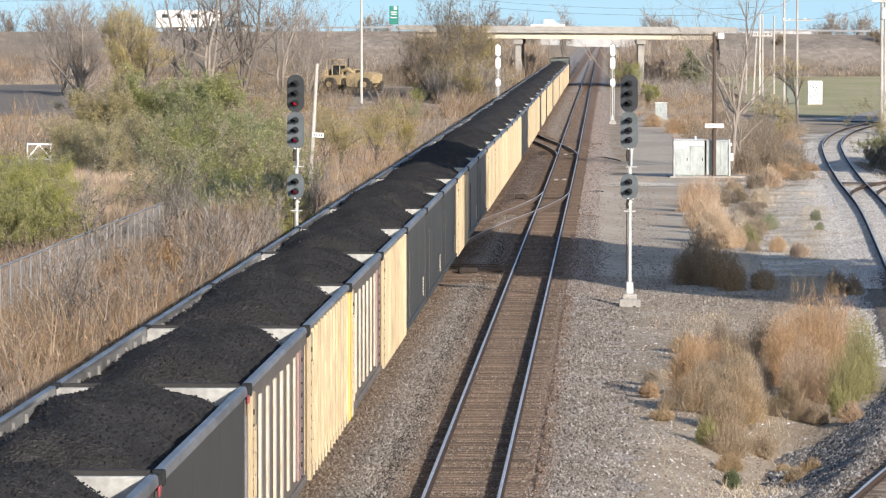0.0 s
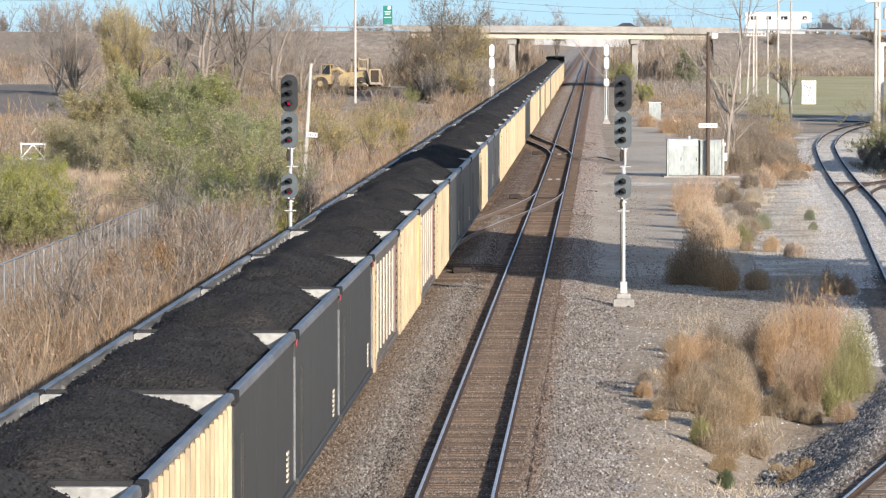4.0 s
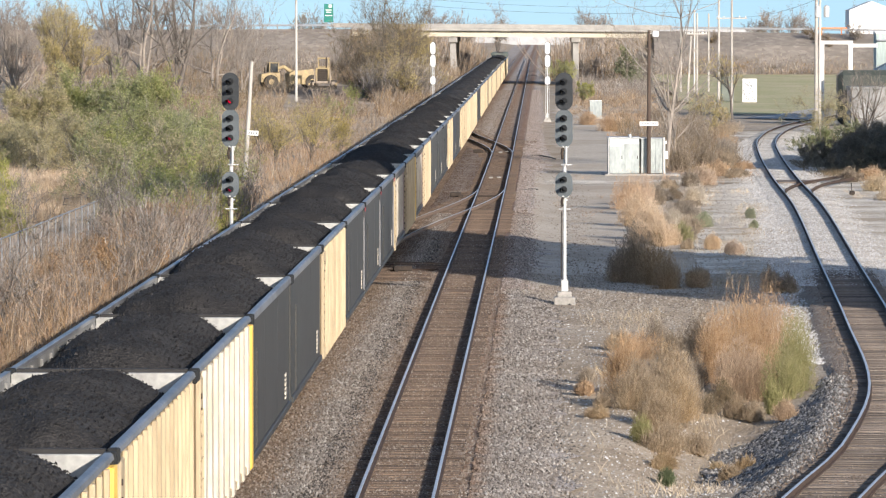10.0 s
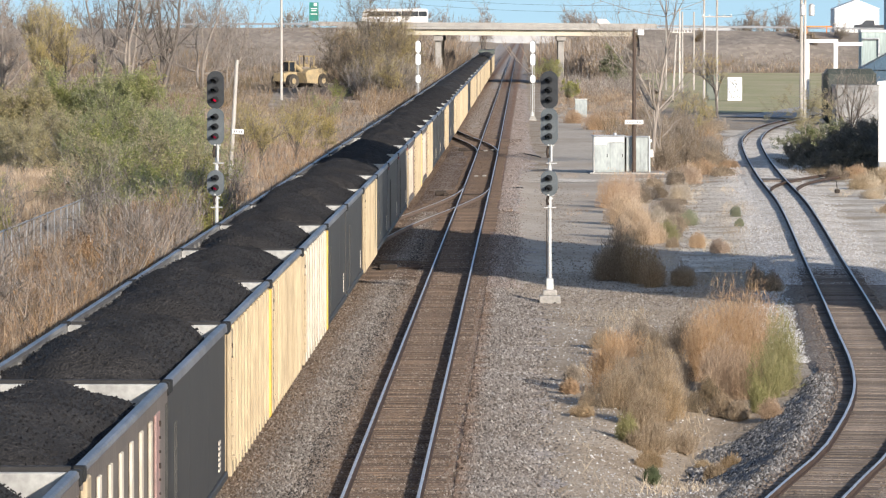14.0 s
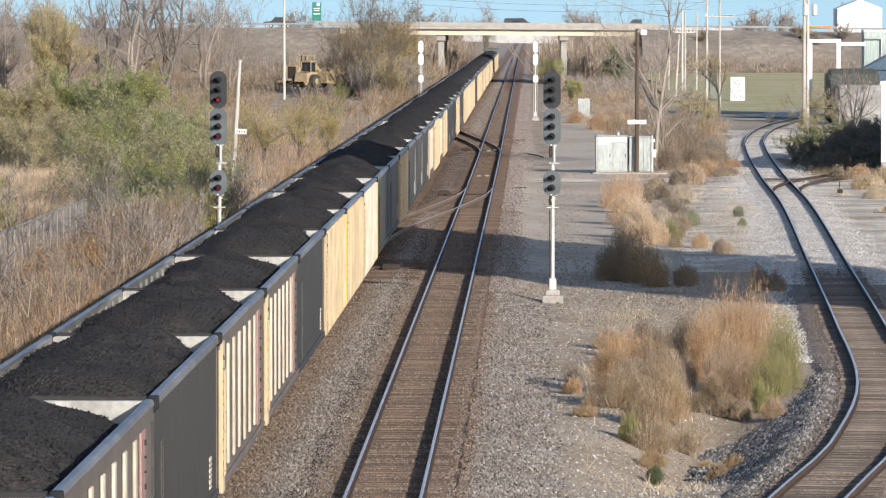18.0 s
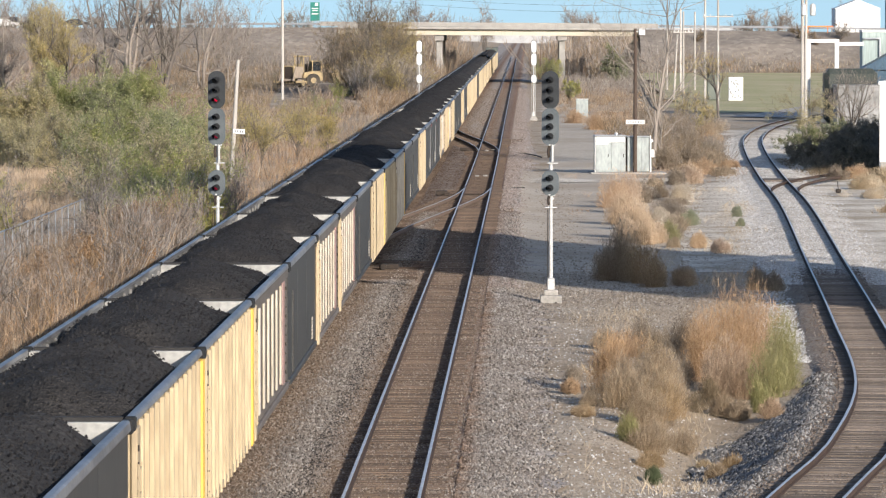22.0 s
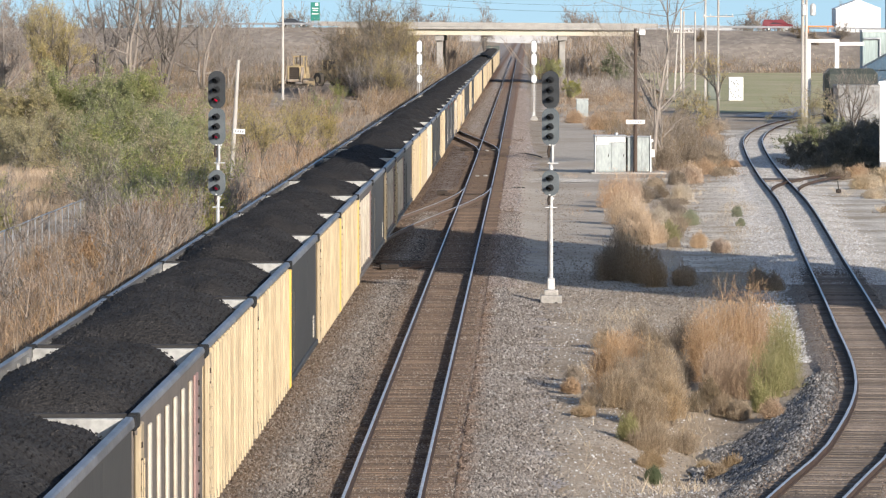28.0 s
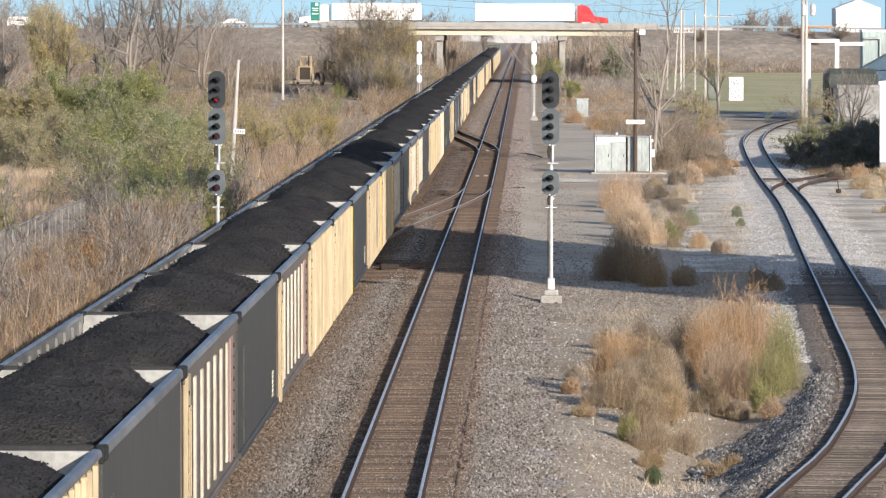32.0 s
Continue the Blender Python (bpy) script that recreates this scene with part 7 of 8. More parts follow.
# weed bushes between the main tracks and the side track
TAN, RUST, OLIVE = "tan dry weed bush on gravel", "rust-coloured dry weed bush on gravel", "olive-green weed bush among dry bushes"
STRAW, LOW = "pale straw grass clump on gravel", "low tan weed tuft on gravel"
PEACH, SHADE = "peach-coloured puffy dry weed bush on gravel", "grey-brown weed bush in shade"
for i, (x, y, r, h, mt, lb) in enumerate((
        # the broad tan puff beside the main track
        (2.25, 134.5, 0.85, 1.55, "rust_weed", RUST), (3.15, 133, 0.95, 1.5, "tan_weed", TAN), (2.35, 130, 0.8, 1.25, "tan_weed", TAN), (3.3, 129, 0.95, 1.3, "tan_weed", TAN), (2.75, 125.5, 0.85, 1.05, "tan_weed", TAN),
        (2.95, 121.5, 0.7, 0.75, "tan_weed", TAN), (2.3, 121.8, 0.45, 0.6, "green_weed", "greenish dry weed tuft on gravel"), (3.6, 136.5, 0.7, 1.1, "dim_weed", "grey-brown dry weed bush on gravel"), (3.75, 124.5, 0.5, 0.6, "tan_weed", TAN), (2.75, 117.8, 0.4, 0.35, "tan_weed", LOW),
        # the tall rust and green group by the hollow
        (4.75, 139.5, 0.95, 2.05, "rust_weed", RUST), (5.45, 140.5, 1.15, 2.5, "rust_weed", RUST), (5.25, 136.5, 0.8, 1.65, "rust_weed", RUST), (6.15, 141, 1.05, 2.6, "rust_weed", RUST), (4.35, 142.5, 0.8, 1.7, "dim_weed", "grey-brown dry weed bush on gravel"),
        (6.7, 137.2, 0.72, 2.05, "green_weed", OLIVE), (6.35, 135.5, 0.6, 1.45, "green_weed", OLIVE), (5.95, 133.2, 0.42, 0.85, "green_weed", OLIVE), (5.75, 136.0, 0.6, 1.3, "rust_weed", RUST), (5.05, 132.4, 0.5, 0.55, "tan_weed", LOW), (5.5, 132.0, 0.4, 0.5, "tan_weed", LOW),
        # two dark clumps below stand in for the hollow's shaded cavity
        (6.25, 130.8, 0.36, 0.5, "rust_weed", RUST), (4.15, 137.5, 0.5, 0.9, "dim_weed", "grey-brown dry weed bush on gravel"), (4.7, 134.2, 0.55, 0.7, "brush_dark", "dark brush standing in for shade in the hollow"), (4.35, 132.6, 0.4, 0.45, "brush_dark", "dark brush standing in for shade in the hollow"),
        # tufts on the bare soil
        (2.3, 153, 0.6, 0.55, "tan_weed", LOW), (2.9, 149, 0.75, 0.75, "rust_weed", LOW), (3.4, 155, 0.6, 0.9, "dim_weed", LOW), (3.9, 150, 0.6, 0.7, "dim_weed", LOW), (4.3, 147, 0.7, 1.0, "dim_weed", LOW),
        (1.2, 138.5, 0.42, 0.4, "tan_weed", LOW), (1.1, 134, 0.4, 0.35, "rust_weed", LOW), (1.55, 130, 0.35, 0.3, "tan_weed", LOW), (1.35, 126.5, 0.35, 0.25, "tan_weed", LOW), (4.35, 116.8, 0.38, 0.35, "tan_weed", LOW), (4.75, 118.2, 0.45, 0.42, "tan_weed", LOW), (4.2, 121.5, 0.3, 0.25, "straw", STRAW),
        (2.78, 113.6, 0.3, 0.36, "weed_dark", "low dark green weed on gravel"),
        # orange bushes beside the gravel road
        (4.42, 270, 0.98, 1.95, "orange_weed", RUST), (5.35, 275, 0.95, 1.9, "orange_weed", RUST), (6.15, 277, 0.62, 1.3, "dim_weed", TAN), (4.9, 262, 0.9, 1.6, "orange_weed", RUST), (4.57, 247, 0.9, 1.75, "peach_weed", PEACH), (5.05, 240, 0.8, 1.6, "peach_weed", PEACH), (4.78, 231, 1.0, 1.85, "peach_weed", PEACH),
        (5.1, 224.5, 0.8, 1.5, "peach_weed", PEACH), (5.65, 226, 0.6, 1.0, "peach_weed", PEACH), (4.3, 228, 0.6, 1.2, "peach_weed", PEACH),
        (3.6, 193, 1.0, 2.4, "tan_weed", SHADE), (4.25, 191, 0.85, 1.9, "tan_weed", SHADE), (3.0, 193, 0.65, 1.6, "tan_weed", SHADE), (4.6, 188, 0.6, 1.2, "tan_weed", SHADE), (5.7, 189, 0.6, 0.8, "tan_weed", SHADE), (8.2, 186, 0.6, 0.95, "tan_weed", SHADE), (8.8, 185, 0.45, 0.7, "tan_weed", SHADE),
        (8.2, 281, 0.6, 0.95, "straw", STRAW), (8.7, 283, 0.55, 0.85, "straw", STRAW), (7.25, 286, 0.6, 0.75, "dim_weed", LOW), (7.9, 274, 0.85, 0.35, "dim_weed", LOW), (6.6, 283, 0.6, 0.6, "dim_weed", LOW),
        (6.2, 228, 0.6, 0.9, "green_weed", "yellow-green weed clump on gravel"), (6.95, 239, 0.75, 0.85, "tan_weed", TAN), (7.7, 246, 0.65, 0.7, "weed_green", "dull green weed clump on gravel"), (7.2, 260, 0.9, 0.75, "dim_weed", TAN), (6.4, 250, 0.7, 0.7, "straw", STRAW), (6.6, 232, 0.5, 0.6, "dim_weed", LOW),
        (7.34, 221.5, 0.4, 0.65, "peach_weed", PEACH), (8.1, 216.5, 0.45, 0.55, "orange_weed", LOW), (6.35, 222, 0.35, 0.4, "tan_weed", LOW), (10.5, 257, 0.4, 0.55, "weed_green", "small green weed on gravel"), (10.1, 245, 0.28, 0.35, "weed_green", "small green weed on gravel"),
        (9.75, 311, 0.8, 1.25, "orange_weed", RUST), (8.9, 309, 0.6, 0.9, "dim_weed", TAN), (7.5, 306, 0.6, 0.5, "tan_weed", TAN),
        # weeds round the bare tree behind the hut
        (9.8, 322, 1.0, 1.0, "tan_weed", TAN), (11.2, 330, 1.1, 1.0, "rust_weed", RUST), (12.4, 326, 0.9, 0.6, "tan_weed", TAN), (9.2, 340, 1.2, 1.7, "dim_weed", TAN), (10.8, 346, 1.3, 1.8, "dim_weed", TAN), (12.3, 348, 1.2, 1.2, "tan_weed", TAN), (13.4, 342, 0.8, 0.6, "rust_weed", RUST), (9.4, 362, 1.4, 2.0, "dim_weed", TAN), (11.6, 368, 1.4, 2.0, "dim_weed", TAN),
        (13.2, 372, 1.1, 1.2, "dim_weed", TAN), (13.9, 390, 1.2, 1.3, "tan_weed", TAN), (12.0, 395, 1.4, 2.0, "dim_weed", TAN), (14.6, 412, 1.1, 1.1, "rust_weed", RUST), (12.8, 424, 1.4, 1.8, "dim_weed", TAN), (15.4, 440, 1.3, 1.2, "tan_weed", TAN), (10.4, 420, 1.4, 1.9, "dim_weed", TAN), (17.0, 466, 1.5, 1.2, "tan_weed", TAN), (14.0, 470, 1.5, 1.8, "dim_weed", TAN),
        (6.2, 470, 1.6, 1.6, "rust_weed", RUST), (8.0, 480, 1.6, 1.5, "rust_weed", RUST), (4.4, 500, 1.3, 1.4, "rust_weed", RUST), (9.4, 455, 1.4, 1.4, "rust_weed", RUST), (11.0, 490, 1.6, 1.8, "dim_weed", TAN),
        # the yard beyond the side track
        (19.0, 317, 0.9, 0.9, "dim_weed", TAN), (20.6, 320, 1.0, 0.9, "rust_weed", RUST), (19.8, 300, 1.2, 0.9, "straw", STRAW), (21.4, 308, 1.3, 1.1, "straw", STRAW), (20.8, 290, 1.1, 0.8, "straw", STRAW), (19.0, 284, 0.9, 0.6, "straw", STRAW), (20.4, 276, 1.0, 0.8, "tan_weed", TAN), (18.8, 262, 0.8, 0.5, "tan_weed", LOW))):
    n_twigs = 9000 if y < 145 and r > 0.65 else 6500 if r > 0.85 and y < 260 else 3600
    weed_bush(x, y, r, h, mt, 300 + i, lb, n_twigs, width=0.0125 if y < 170 else 0.022 if y < 300 else 0.034, wisps=0.04 if lb == LOW else 0.015)


def stones(name, n, fx, y0, y1, half, z, size, material, label, seed, soft=0.25):
    """Loose stones: small uneven four-sided lumps."""
    q = np.random.default_rng(seed)
    y = y0 + (y1 - y0) * q.uniform(0, 1, n) ** 1.5
    x = np.array([fx(v) for v in y]) + q.uniform(-half, half, n) + q.normal(0, soft, n)
    zz = np.full(n, z) if np.isscalar(z) else z(x, y)
    c = np.stack([x, y, zz], 1)
    s = size * q.uniform(0.4, 1.3, n)
    dirs = np.array([(1, 0, 0), (-0.5, 0.87, 0), (-0.5, -0.87, 0), (0, 0, 0.9)])
    a = q.uniform(0, 6.283, n)
    rot = np.stack([np.stack([np.cos(a), -np.sin(a), 0 * a], 1), np.stack([np.sin(a), np.cos(a), 0 * a], 1), np.stack([0 * a, 0 * a, 0 * a + 1], 1)], 1)
    v = np.einsum("nij,kj->nki", rot, dirs) * (s[:, None, None] * q.uniform(0.6, 1.2, (n, 4, 1))) + c[:, None]
    f = np.array([(0, 1, 3), (1, 2, 3), (2, 0, 3)])
    idx = (np.arange(n)[:, None, None] * 4 + f[None]).ravel()
    tagged(new(name, fast_mesh(name, v.reshape(-1, 3), idx, 3, M[material])), label, "stones", "", "stuff")


BED = lambda x, y: np.where(x > -1.5, np.interp(x, [-1.3, -0.58, 0.37], [0.15, 0.122, 0.004]), 0.135 - 0.04 * np.abs(x + 5.05)) + 0.004
stones("loose_ballast", 54000, lambda y: -0.72 if y < 183 else -1.6, 95, 260, 0.9, BED, 0.056, "stone_mix", "loose grey and pink ballast stones beside the track", 401, 0.3)
stones("loose_ballast", 56000, lambda y: -4.95, 95, 260, 0.95, BED, 0.054, "stone_mix", "loose ballast stones between the main tracks", 402, 0.3)
stones("spilled_coal", 5000, lambda y: -4.75, 95, 230, 0.12, 0.14, 0.04, "stone_coal", "spilled coal between the main tracks", 416, 0.16)
stones("stained_stones", 40000, lambda y: -5.95, 95, 240, 0.75, 0.115, 0.052, "stone_brown", "brown-stained ballast stones beside the train", 408, 0.4)
stones("track_stones", 52000, lambda y: main_2(y) + 0.1, 96, 230, 1.75, 0.134, 0.036, "stone_brown", "brown-stained stones between the rails", 406, 0.3)
stones("far_ballast", 30000, lambda y: -1.55 + bend(y) + (0.6 if y > 340 else 0), 185, 760, 0.8, BED, 0.065, "stone_pink", "loose ballast stones farther along the track", 412, 0.4)
stones("far_ballast", 22000, lambda y: main_2(y) - 1.9, 228, 760, 2.2, 0.13, 0.06, "stone_brown", "brown-stained ballast stones farther along the track", 413, 0.4)
stones("loose_gravel", 16000, lambda y: 3.0, 96, 185, 2.4, lambda x, y: ground_z(x, y), 0.036, "stone_tan", "scattered tan stones on dry soil", 403, 0.6)
stones("loose_gravel", 3000, lambda y: 2.6, 96, 175, 2.0, lambda x, y: ground_z(x, y), 0.04, "stone_pale", "scattered pale stones on dry soil", 409, 0.8)
# grey stones with part of the slope's shade in their colours
stones("dark_stones", 40000, lambda y: spur(y) - 2.75, 90, 140, 1.2, lambda x, y: np.interp(x - np.array([spur(v) for v in y]), [-4.4, -3.7, -2.55, -1.75, -1.6], [-0.86, -0.80, -0.26, 0.12, 0.14]), 0.062, "stone_grey", "grey broken stone beside the curved track, slope shade in its colour", 404, 0.2)
stones("spur_stones", 30000, lambda y: spur(y), 90, 196, 1.5, 0.16, 0.032, "stone_brown", "grey-brown stones between weathered ties", 410, 0.2)
stones("spur_stones", 36000, lambda y: spur(y), 188, 430, 1.9, 0.13, 0.055, "stone_pale", "pale stones between weathered ties", 411, 0.4)
stones("road_edge_stones", 2600, lambda y: 1.5, 178, 340, 0.7, lambda x, y: 0.02 + 0 * x, 0.055, "stone_tan", "loose tan stones along the gravel road", 414, 0.5)
stones("road_edge_stones", 9000, lambda y: 3.9, 164, 200, 2.4, lambda x, y: 0.025 + 0 * x, 0.045, "stone_tan", "loose tan stones where the gravel road ends", 415, 0.5)
stones("road_edge_stones", 3000, lambda y: 0.2, 180, 198, 0.9, lambda x, y: np.interp(x, [-0.58, 0.37], [0.125, 0.015]), 0.05, "stone_tan", "loose tan stones beside a signal mast", 417, 0.3)
stones("yard_gravel", 13000, lambda y: 8.2, 165, 320, 2.8, lambda x, y: ground_z(x, y) + 0.01, 0.045, "stone_tan", "scattered tan gravel", 407, 0.8)
stones("pale_gravel", 12000, lambda y: spur(y) - 2.2, 146, 400, 0.7, lambda x, y: 0.04 + 0 * x, 0.05, "stone_pale", "pale gravel at the edge of the side track", 405, 0.3)


# ---- buildings ----
def block(name, label, x0, x1, y0, y1, h, wall, roof, gable=0.0, windows=()):
    """A building: four walls with thickness, a roof, and openings as framed panes."""
    b = thing(name, label, "building")
    for p, q in (((x0, y0), (x1, y0)), ((x1, y0), (x1, y1)), ((x1, y1), (x0, y1)), ((x0, y1), (x0, y0))):
        cx, cy = (p[0] + q[0]) / 2, (p[1] + q[1]) / 2
        part("wall", Geo().box((cx, cy, h / 2), (max(abs(q[0] - p[0]) - 0.21, 0.25), max(abs(q[1] - p[1]) + (0.21 if p[0] == q[0] else 0), 0.25), h), 0.02), wall, b)
    if gable:
        m = (x0 + x1) / 2
        g = Geo()
        g.add([(x0 - 0.3, y0 - 0.3, h), (m, y0 - 0.3, h + gable), (x1 + 0.3, y0 - 0.3, h), (x0 - 0.3, y1 + 0.3, h), (m, y1 + 0.3, h + gable), (x1 + 0.3, y1 + 0.3, h)],
              [(0, 1, 4, 3), (1, 2, 5, 4), (0, 2, 1), (3, 4, 5), (0, 3, 5, 2)])
        part("roof", g, roof, b)
    else:
        part("roof", Geo().box(((x0 + x1) / 2, (y0 + y1) / 2, h + 0.12), (x1 - x0 + 0.4, y1 - y0 + 0.4, 0.25), 0.03), roof, b)
    for wx, wz, w, hh in windows:
        f = part("window", Geo().box((wx, y0 - 0.14, wz), (w, 0.06, hh), 0.01), M["white"], b)
        part("pane", Geo().box((wx, y0 - 0.175, wz), (w - 0.16, 0.02, hh - 0.16)), M["glass"], f)
    return b


shed = block("white_building", "white metal building at the edge of the gravel yard", 0, 17.4, 0, 34, 5.8, M["white"], M["white"])
shed.matrix_basis = pose(22.6, 328.6, 0, 0, 0, -8.5)
part("plinth", Geo().box((8.7, -0.16, 0.42), (17.5, 0.12, 0.95), 0.02), M["concrete"], shed, "stained concrete wall base")
block("low_building", "low pale-walled building beside the plant", 29.7, 46, 492, 498.5, 3.6, M["plain_wall"], M["plain_wall"])
block("mint_building", "pale mint-clad plant building", 33.4, 48, 512.0, 516, 8.9, M["mint_wall"], M["white"])
block("blue_tower", "tall blue-clad plant tower", 36.9, 46, 522.0, 530, 15.0, M["blue_wall"], M["blue_wall"])
part("corner_pipe", Geo().tube([(35.0, 511.7, 0), (35.0, 511.7, 8.3)], 0.12, 8).tube([(33.4, 511.7, 8.25), (35.0, 511.7, 8.25)], 0.12, 8), M["galv"],
     thing("wall_pipe", "grey pipe up the wall of a plant building", "pipe"))


def lean_to():
    """A low hall with a blue sheet roof that rises towards the tower."""
    t = thing("blue_roofed_hall", "low plant hall with a sloping blue sheet roof", "building")
    part("wall", Geo().box((37.4, 508.2, 2.6), (8.6, 4.4, 5.2), 0.03), M["blue_roof"], t)
    g = Geo()
    n = 14
    for k in range(n):
        x0, x1 = 32.9 + 9.0 * k / n, 32.9 + 9.0 * (k + 1) / n - 0.015
        z0, z1 = 5.35 + (x0 - 32.9) * 0.55, 5.35 + (x1 - 32.9) * 0.55
        g.add([(x0, 505.7, 5.2), (x1, 505.7, 5.2), (x1, 505.7, z1), (x0, 505.7, z0), (x0, 510.8, 5.2), (x1, 510.8, 5.2), (x1, 510.8, z1), (x0, 510.8, z0)],
              [(0, 1, 2, 3), (5, 4, 7, 6), (3, 2, 6, 7), (0, 3, 7, 4), (1, 5, 6, 2), (0, 4, 5, 1)])
    part("roof", g, M["blue_roof"], t)


lean_to()
lump("storage_bin", Geo().box((31.4, 501.6, 2.68), (5.2, 3.6, 5.36), 0.5), M["bin"], "dark green steel storage bin with rounded edges", "bin")
block("white_barn", "white gabled barn beyond the highway", 53.5, 61.0, 893, 905, 12.4, M["white"], M["white"], 1.6)


def gantry():
    t = thing("pipe_gantry", "white-painted steel pipe gantry beside the plant", "gantry")
    for x in (27.5, 30.3):
        part("column", Geo().box((x, 505, 3.95), (0.42, 0.42, 7.9), 0.03), M["white"], t)
    part("beam", Geo().box((28.9, 505, 8.05), (3.25, 0.5, 0.36), 0.03), M["white"], t)
    part("beam", Geo().box((31.6, 505.6, 7.75), (2.8, 0.4, 0.36), 0.03), M["white"], t)


gantry()


def road_barrier():
    t = thing("road_barrier", "orange barrier rail beside the highway", "barrier", pose(46.5, 826, road_z(46.5)))
    part("rail", Geo().box((0, 0, 0.85), (5.0, 0.08, 0.2), 0.02), M["orange"], t)
    for x in (-1.6, 1.6):
        part("post", Geo().box((x, 0.06, 0.3), (0.16, 0.1, 1.1), 0.02), M["orange"], t)


road_barrier()


def elevator():
    """The tall grain elevator south of the yard, whose shade falls over the tracks."""
    t = thing("grain_elevator", "tall concrete grain elevator beside the railway", "grain elevator")
    row = Vector((0.866, 0.5, 0))      # the silos stand in a row square to the morning sun
    foot = Vector((42.0, 138.2, 0)) - row * 105.5
    for k in range(4):
        c = foot + row * (97.65 + 4.2 * k)
        part("silo", Geo().tube([c, c + Vector((0, 0, 31))], 2.15, 20), M["concrete"], t)
    turn = pose(0, 0, 0, 0, 0, 30)
    for name, p0, p1, z0, z1 in (("headhouse", 97.0, 115.0, 31.0, 36.5), ("gallery", 111.5, 115.0, 24.0, 31.0)):
        c = foot + row * (p0 + p1) / 2
        part(name, Geo().box((0, 0, 0), (p1 - p0, 4.0, z1 - z0), 0.05, Matrix.Translation((c.x, c.y, (z0 + z1) / 2)) @ turn), M["concrete"], t)


elevator()


# ---- fence, trestle, highway sign ----
def chain_fence():
    t = thing("chain_link_fence", "grey chain-link fence overgrown with brush", "fence")
    a, b = Vector((-19.8, 148, 0)), Vector((-19.9, 262, 0))
    n = 76
    wires = Geo()
    for i in range(n + 1):
        p = a.lerp(b, i / n)
        if i % 2 == 0:
            part("post", Geo().tube([(p.x, p.y, -0.1), (p.x, p.y, 1.95)], 0.03, 6), M["galv"], t)
    d = (b - a).normalized()
    L = (b - a).length
    for k in range(int(L / 0.55)):
        p = a + d * (k * 0.55)
        for s in (-1, 1):
            q = p + d * (1.8 * s * 0.5)
            wires.box((0, 0, 0), (0.010, 0.010, 2.05), 0, Matrix.Translation(((p.x + q.x) / 2, (p.y + q.y) / 2, 0.95)) @ pose(0, 0, 0, 27 * s, 0, -math.degrees(math.atan2(d.x, d.y))))
    part("mesh", wires, M["chain"], t, "dull grey wire mesh")
    part("top_rail", Geo().tube([a + Vector((0, 0, 1.9)), b + Vector((0, 0, 1.9))], 0.03, 6), M["galv"], t)


chain_fence()


def trestle():
    t = thing("white_trestle", "white wooden barrier frame in a clearing", "barrier", pose(-41.6, 373, 0.0, 0, 0, 6))
    for x in (-0.85, 0.85):
        part("upright", Geo().box((x, 0, 0.65), (0.1, 0.1, 1.3), 0.01), M["white"], t)
        part("foot", Geo().box((x, 0.1, 0.05), (0.1, 1.2, 0.1), 0.01), M["white"], t)
    for z in (0.12, 1.2):
        part("bar", Geo().box((0, 0.09, z), (1.8, 0.06, 0.12), 0.01), M["white"], t)
    for s in (-1, 1):
        part("brace", Geo().box((0, 0, 0), (1.35, 0.05, 0.09), 0.01, pose(0.42 * s, 0.15, 0.66, 0, 50 * s, 0)), M["white"], t)
    part("barrel", Geo().tube([(0.3, 0.9, 0.5), (1.9, 0.9, 0.5)], 0.42, 14), M["under"], t)


trestle()


def highway_sign():
    t = thing("highway_sign", "green highway sign on two posts beside the road", "road sign", pose(-35.0, 836, road_z(-35)))
    for x in (-0.45, 0.45):
        part("post", Geo().box((x, 0, 1.5), (0.12, 0.12, 3.4), 0.01), M["galv"], t)
    b = part("panel", Geo().box((0, -0.1, 2.6), (1.5, 0.05, 3.0), 0.02), M["green_sign"], t)
    part("route_marker", Geo().box((0.25, -0.14, 3.75), (0.5, 0.02, 0.5), 0.05), M["white"], b)
    g = Geo()
    for z, w in ((3.1, 1.0), (2.75, 0.8), (2.2, 1.1)):
        g.box((0, -0.135, z), (w, 0.012, 0.14))
    part("lettering", g, M["white"], b, "white lettering, not readable")


highway_sign()


# ---- vehicles on the highway ----
def wheels(t, spots, r, w=0.28):
    for x, y in spots:
        k = part("wheel", Geo().tube([(x, y - w / 2, r), (x, y + w / 2, r)], r, 16), M["rubber"], t)
        part("rim", Geo().tube([(x, y - w / 2 - 0.012, r), (x, y + w / 2 + 0.012, r)], r * (0.55 if r < 0.7 else 0.42), 12), M["silver"] if r < 0.7 else M["machine"], k)


def side_body(t, name, outline, w, material, label=""):
    """A body drawn as a side view (x, z), with a slight tuck at roof and sill."""
    n = len(outline)
    zmax = max(z for _, z in outline)
    vs = []
    for s in (-1, 1):
        for x, z in outline:
            vs.append((x, s * w / 2 * (1 - 0.16 * max(0, (z - 0.9) / max(zmax - 0.9, 0.1)) ** 2), z))
    fs = [tuple(range(n)), tuple(reversed(range(n, 2 * n)))] + [(i, i + n, (i + 1) % n + n, (i + 1) % n) for i in range(n)]
    return part(name, Geo().add(vs, fs), material, t, label)


